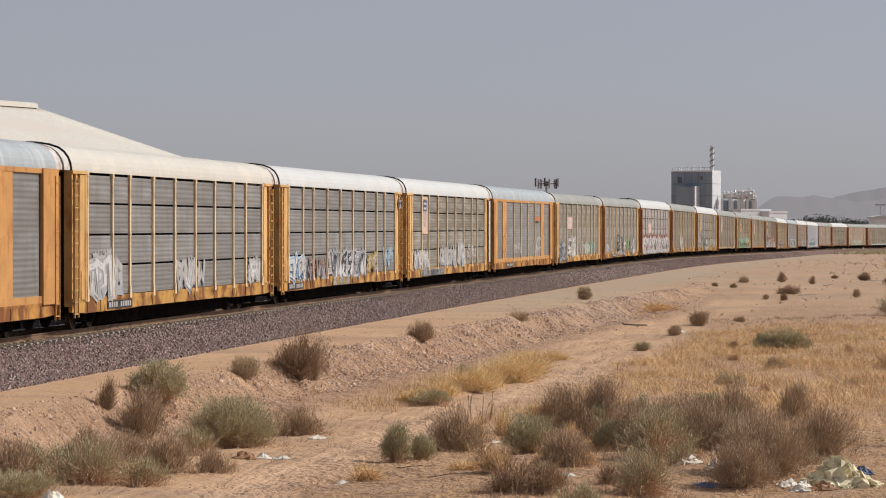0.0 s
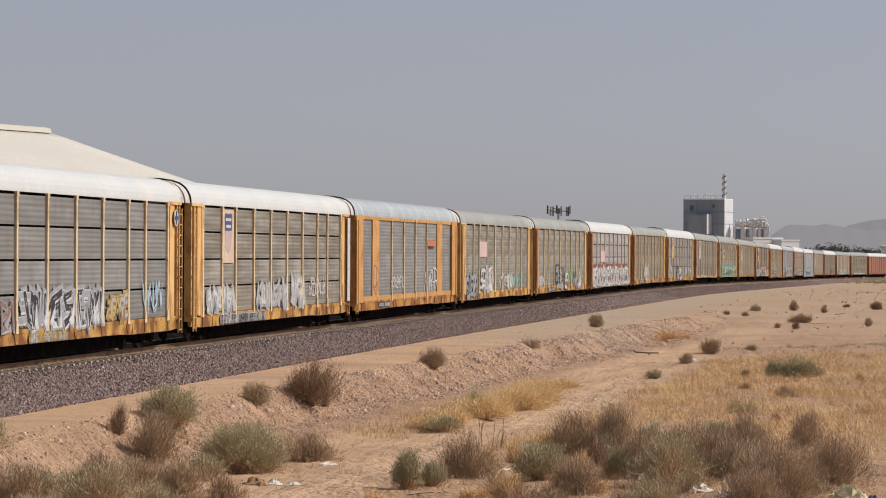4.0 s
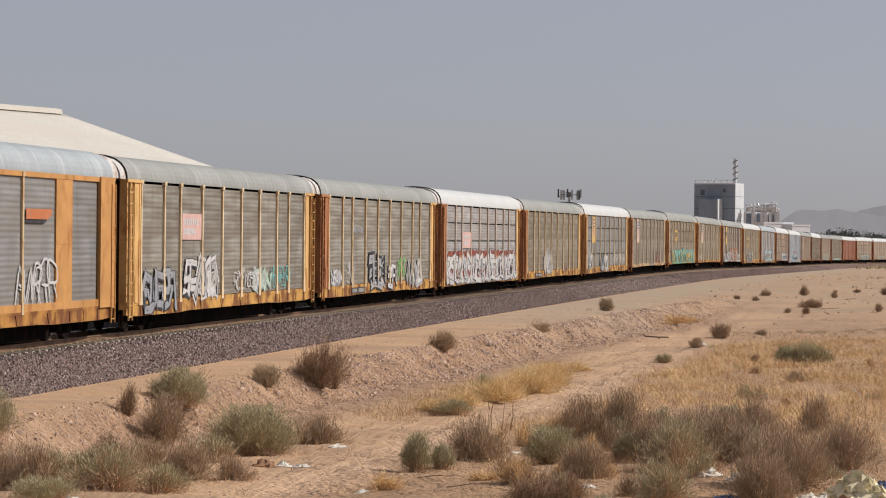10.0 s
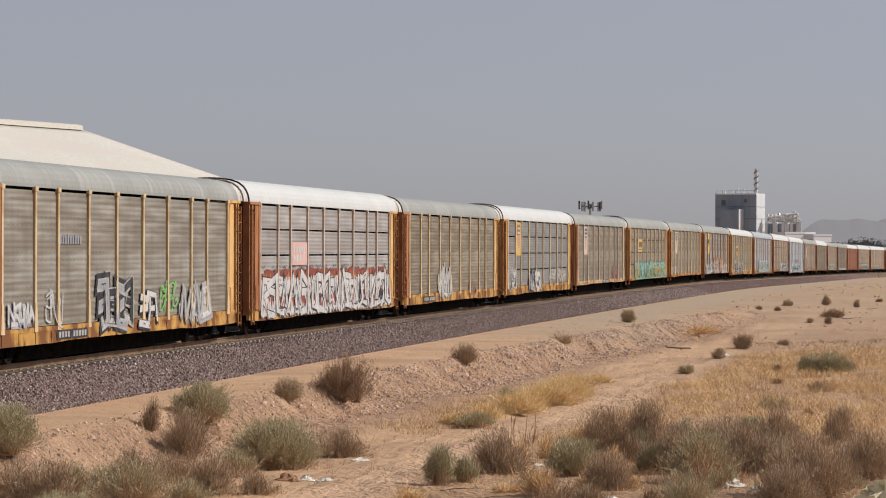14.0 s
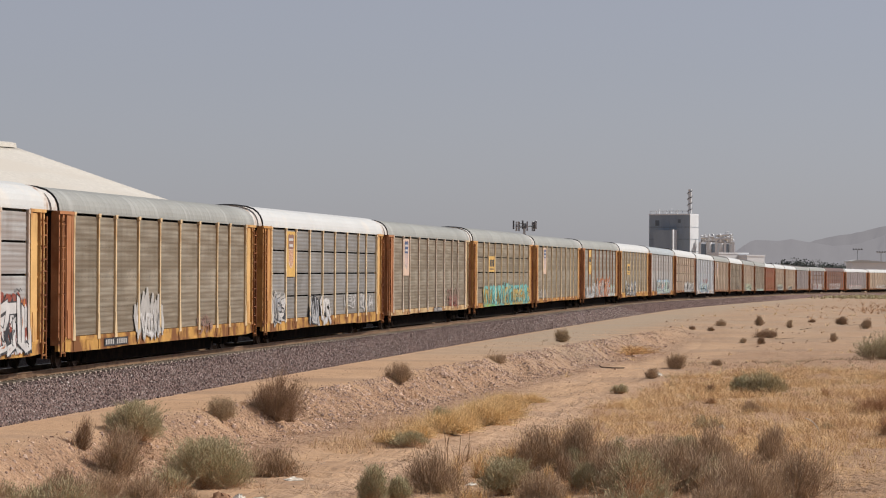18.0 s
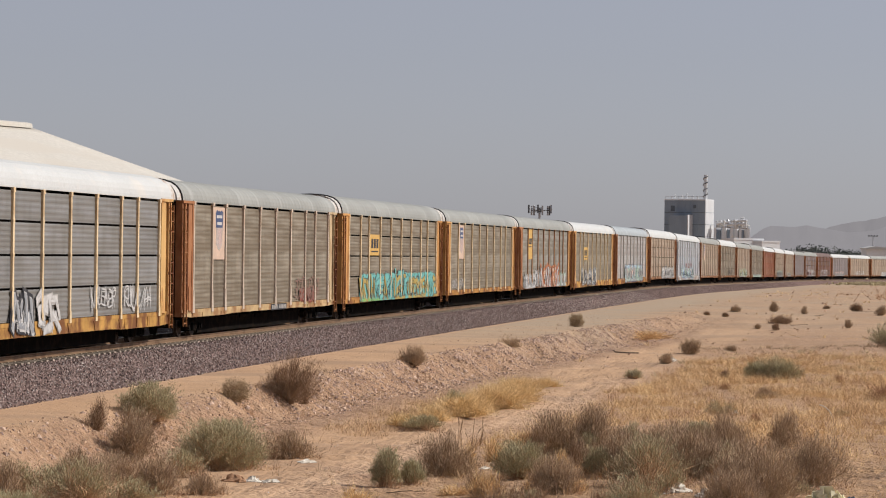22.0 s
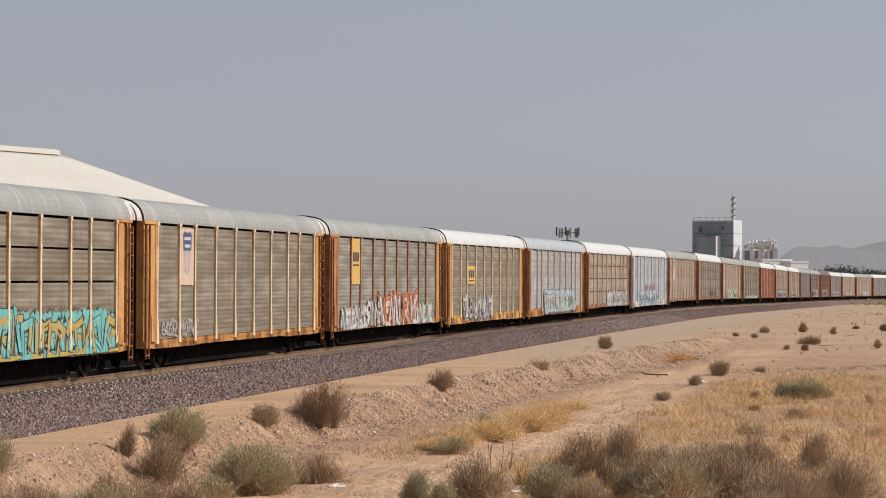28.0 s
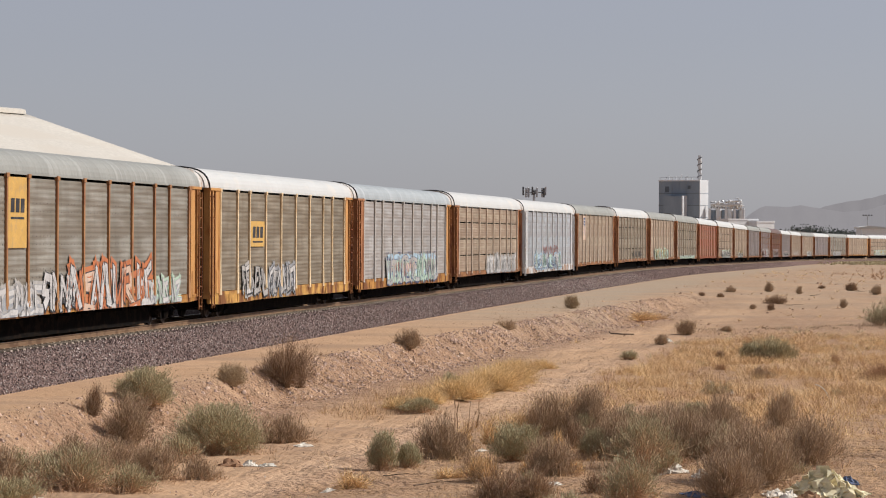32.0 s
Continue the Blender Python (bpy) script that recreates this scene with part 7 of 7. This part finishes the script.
TARP = mat("blue_tarpaulin", (0.10, 0.14, 0.24), 0.6, 0.0, 0.2, 0.2, 14, 0.1)


def crumpled(name, x, y, w, d, h, material, seed, label, category, cells=9):
    """A crumpled sheet or lump lying on the ground."""
    g = np.random.RandomState(seed)
    u, v = np.meshgrid(np.linspace(-1, 1, cells), np.linspace(-1, 1, cells))
    px, py = u.ravel() * w / 2 + g.normal(0, w * 0.05, cells * cells), v.ravel() * d / 2 + g.normal(0, d * 0.05, cells * cells)
    edge = np.clip(1.15 - np.hypot(u, v).ravel(), 0.04, 1)
    a = g.uniform(0, 3.14)
    qx, qy = x + px * math.cos(a) - py * math.sin(a), y + px * math.sin(a) + py * math.cos(a)
    base = ground_z(qx, qy)
    pz = base + 0.012 + h * edge * g.uniform(0.25, 1.0, cells * cells)
    n = cells * cells
    verts = np.concatenate([np.stack([qx, qy, pz], 1), np.stack([qx, qy, np.minimum(pz - 0.008, base + 0.004)], 1)])
    top = [(j * cells + i, j * cells + i + 1, (j + 1) * cells + i + 1, (j + 1) * cells + i) for j in range(cells - 1) for i in range(cells - 1)]
    rim = [i for i in range(cells)] + [j * cells + cells - 1 for j in range(1, cells)] + [n - 1 - i for i in range(1, cells)] + [j * cells for j in range(cells - 2, 0, -1)]
    faces = top + [tuple(i + n for i in q[::-1]) for q in top] + [(b, a_, a_ + n, b + n) for a_, b in zip(rim, rim[1:] + rim[:1])]
    return tagged(new(name, mesh_of(name, verts, faces, [material])), label, category)


crumpled("torn_foam", 8.0, 52.9, 1.6, 1.1, 0.62, FOAM, 1, "yellowed lump of torn foam dumped by a shrub", "rubbish", 24)
crumpled("plastic_sheet", 8.75, 54.6, 0.42, 0.3, 0.22, TARP, 33, "crumpled blue plastic behind the foam heap", "rubbish")
crumpled("cardboard", 7.55, 51.9, 0.6, 0.4, 0.2, CARD, 34, "torn brown cardboard in front of the foam heap", "rubbish")
crumpled("paper_scrap", 7.05, 51.7, 0.4, 0.25, 0.16, PLASTIC, 35, "torn white paper beside brown cardboard", "rubbish")
crumpled("plastic_bag", 7.0, 62.4, 0.4, 0.3, 0.75, PLASTIC, 36, "torn white plastic bag caught in a shrub", "rubbish")
crumpled("foam_scrap", 6.9, 52.3, 0.5, 0.3, 0.16, PLASTIC, 2, "torn white foam scrap beside the heap", "rubbish")
crumpled("plastic_bag", 7.2, 52.2, 0.35, 0.25, 0.18, PLASTIC, 3, "crumpled white plastic bag on the sand", "rubbish")
crumpled("plastic_sheet", 5.2, 56.0, 0.65, 0.45, 0.22, PLASTIC, 4, "crumpled white plastic sheet caught in brush", "rubbish", 12)
crumpled("plastic_bag", 5.75, 55.4, 0.35, 0.3, 0.2, PLASTIC, 5, "crumpled white plastic bag under a shrub", "rubbish")
crumpled("tarpaulin", 5.3, 52.5, 0.75, 0.4, 0.10, TARP, 6, "folded dirty blue tarpaulin on the ground", "rubbish")
crumpled("paper_scrap", -4.0, 58.1, 0.46, 0.34, 0.15, PLASTIC, 7, "torn white paper on the dirt path", "rubbish")
crumpled("paper_scrap", -3.6, 58.15, 0.55, 0.34, 0.10, PLASTIC, 8, "torn white paper on the dirt path", "rubbish")
crumpled("cardboard", -4.38, 58.0, 0.5, 0.4, 0.26, CARD, 9, "crushed brown cardboard beside white paper", "rubbish")
crumpled("paper_scrap", -3.06, 63.7, 0.45, 0.2, 0.10, PLASTIC, 10, "scrap of paper by the path's edge", "rubbish")
crumpled("plastic_bag", -7.3, 48.7, 0.45, 0.35, 0.25, PLASTIC, 11, "speckled white plastic bag under sagebrush", "rubbish")
crumpled("paper_scrap", -5.9, 53.3, 0.25, 0.2, 0.08, PLASTIC, 12, "small white paper scrap on sand", "rubbish")
crumpled("paper_scrap", 1.26, 63.2, 0.30, 0.2, 0.08, PLASTIC, 13, "small white paper scrap among dry twigs", "rubbish")
crumpled("plastic_cup", 9.8, 84.9, 0.2, 0.2, 0.16, PLASTIC, 14, "white plastic cup lying in dry grass", "rubbish")
crumpled("paper_scrap", 9.1, 91.8, 0.5, 0.2, 0.08, PLASTIC, 15, "strip of white paper in dry grass", "rubbish")
crumpled("paper_scrap", 9.9, 92.4, 0.3, 0.2, 0.08, PLASTIC, 16, "strip of white paper in dry grass", "rubbish")
crumpled("paper_scrap", 11.7, 128.7, 0.4, 0.3, 0.22, PLASTIC, 17, "white paper scrap near the field's edge", "rubbish")
crumpled("paper_scrap", 2.6, 54.3, 0.35, 0.25, 0.1, PLASTIC, 18, "white paper scrap under a shrub", "rubbish")
crumpled("paper_scrap", -2.1, 54.2, 0.3, 0.2, 0.08, PLASTIC, 19, "white paper scrap on the sand", "rubbish")
crumpled("plastic_sheet", 12.2, 66.5, 0.55, 0.3, 0.12, PLASTIC, 20, "flat white plastic sheet in the grass", "rubbish")


def crooked_pole(x, y, length, yaw, material, label, r=0.035):
    z = float(ground_z(x, y)[0])
    c, s_ = math.cos(yaw), math.sin(yaw)
    a, b, d = (x - c * length / 2, y - s_ * length / 2, z + 0.09), (x, y, z + 0.05), (x + c * length / 2, y + s_ * length / 2, z + 0.05)
    s = Shape().tube(a, b, r, sides=7).tube(b, d, r, r * 0.8, sides=7)
    s.tube(a, (a[0] - 0.08, a[1] + 0.1, a[2] + 0.08), r * 0.9, sides=6)
    tagged(new("old_pole", s.mesh("old_pole", material)), label, "pole")


crooked_pole(9.85, 134.0, 1.2, 0.05, BARK, "old dark pole lying on the sand")


def branch(x, y, length, yaw, seed, label):
    """A dead branch on the ground: a bent, tapering limb with a few side twigs."""
    g = random.Random(seed)
    s, px, py, r, n = Shape(), x - math.cos(yaw) * length / 2, y - math.sin(yaw) * length / 2, 0.02 if y > 90 else 0.012, 6
    for k in range(n):
        a = yaw + g.uniform(-0.35, 0.35)
        qx, qy = px + math.cos(a) * length / n, py + math.sin(a) * length / n
        z0, z1 = (float(ground_z(u, v)[0]) + 0.02 + 0.012 * i for u, v, i in ((px, py, k), (qx, qy, k + 1)))
        s.tube((px, py, z0), (qx, qy, z1), r, r * 0.85, sides=6)
        if k in (1, 2, 4):
            b = a + g.choice((-0.8, 0.8))
            s.tube((qx, qy, z1), (qx + math.cos(b) * 0.3, qy + math.sin(b) * 0.3, z1 + g.uniform(0.02, 0.1)), r * 0.5, r * 0.2, sides=5)
        px, py, r = qx, qy, r * 0.85
    tagged(new("dead_branch", s.mesh("dead_branch", BARK)), label, "branch")


branch(21.66, 128.4, 1.1, 0.25, 1, "dead grey branch lying in the dry field")
branch(18.25, 121.4, 1.1, 0.1, 2, "dead branch beside white litter in the grass")
branch(33.4, 202.6, 2.0, -0.35, 3, "long dead branch lying by a shrub")
branch(24.9, 178.9, 1.3, -0.1, 4, "dead branch beside a dark shrub on sand")
branch(28.2, 191.6, 0.8, 0.1, 5, "short dead branch on the open sand")
branch(0.1, 54.2, 0.9, 0.3, 6, "dead branch on the bare soil")
branch(1.5, 53.0, 1.2, -0.2, 7, "forked dead branch on the bare soil")
branch(-0.6, 56.4, 0.8, 0.2, 8, "thin dead branch under sagebrush")
crumpled("paper_scrap", 18.6, 121.0, 0.3, 0.2, 0.08, PLASTIC, 31, "white paper scrap beside a dead branch", "rubbish")
crumpled("plastic_scrap", 11.5, 126.8, 0.24, 0.2, 0.16, PLASTIC, 32, "white plastic scrap at the field's edge", "rubbish")
# a bent hose
z0 = float(ground_z(12.15, 82.1)[0])
hoop = Shape()
for k in range(5):
    a, b = radians(20 + k * 12), radians(32 + k * 12)
    hoop.tube((12.0 + 0.55 * math.cos(a), 82.1, z0 - 0.1 + 0.62 * math.sin(a)), (12.0 + 0.55 * math.cos(b), 82.1, z0 - 0.1 + 0.62 * math.sin(b)), 0.018, sides=6)
tagged(new("plastic_hoop", hoop.mesh("plastic_hoop", PLASTIC)), "bent white plastic hose standing in dry grass", "hose")

# ---- sleepers, one by one near the eye ----
TIE = [(-0.13, -0.27), (0.13, -0.27), (0.10, -0.168), (-0.10, -0.168)]


def sleeper_mesh():
    s = Shape().prism([(a, b - 0.02) for a, b in TIE], -1.32, 1.32)
    for y in (-0.7535, 0.7535):
        for e in (-0.11, 0.11):
            s.box(-0.05, 0.05, y + e - 0.025, y + e + 0.025, -0.213, -0.165)
    return s.mesh("sleeper", CONCRETE)


tie = sleeper_mesh()
tie_s = np.arange(-42.0, 720.0, 0.61)
for s in tie_s[:300]:
    x, y, z, th = on_line(s)
    ob = new("sleeper", tie)
    ob.parent = track
    ob.matrix_basis = pose(float(x), float(y), float(z), 0, 0, 90 - math.degrees(float(th)))
rest = Shape()
for s in np.concatenate([np.arange(-300, -42, 0.61), tie_s[300:]]):
    x, y, z, th = (float(v) for v in on_line(s))
    d, n = Vector((math.sin(th), math.cos(th), 0)), Vector((math.cos(th), -math.sin(th), 0))
    p = [Vector((x, y, z + b - 0.02)) + d * a + n * e for e in (-1.32, 1.32) for a, b in TIE]
    rest.add(p, [(0, 1, 2, 3), (7, 6, 5, 4), (0, 4, 5, 1), (1, 5, 6, 2), (2, 6, 7, 3), (3, 7, 4, 0)])
part("sleepers", mesh_of("sleepers", rest.v, rest.f, [CONCRETE]), track, kind="stuff")

motions()
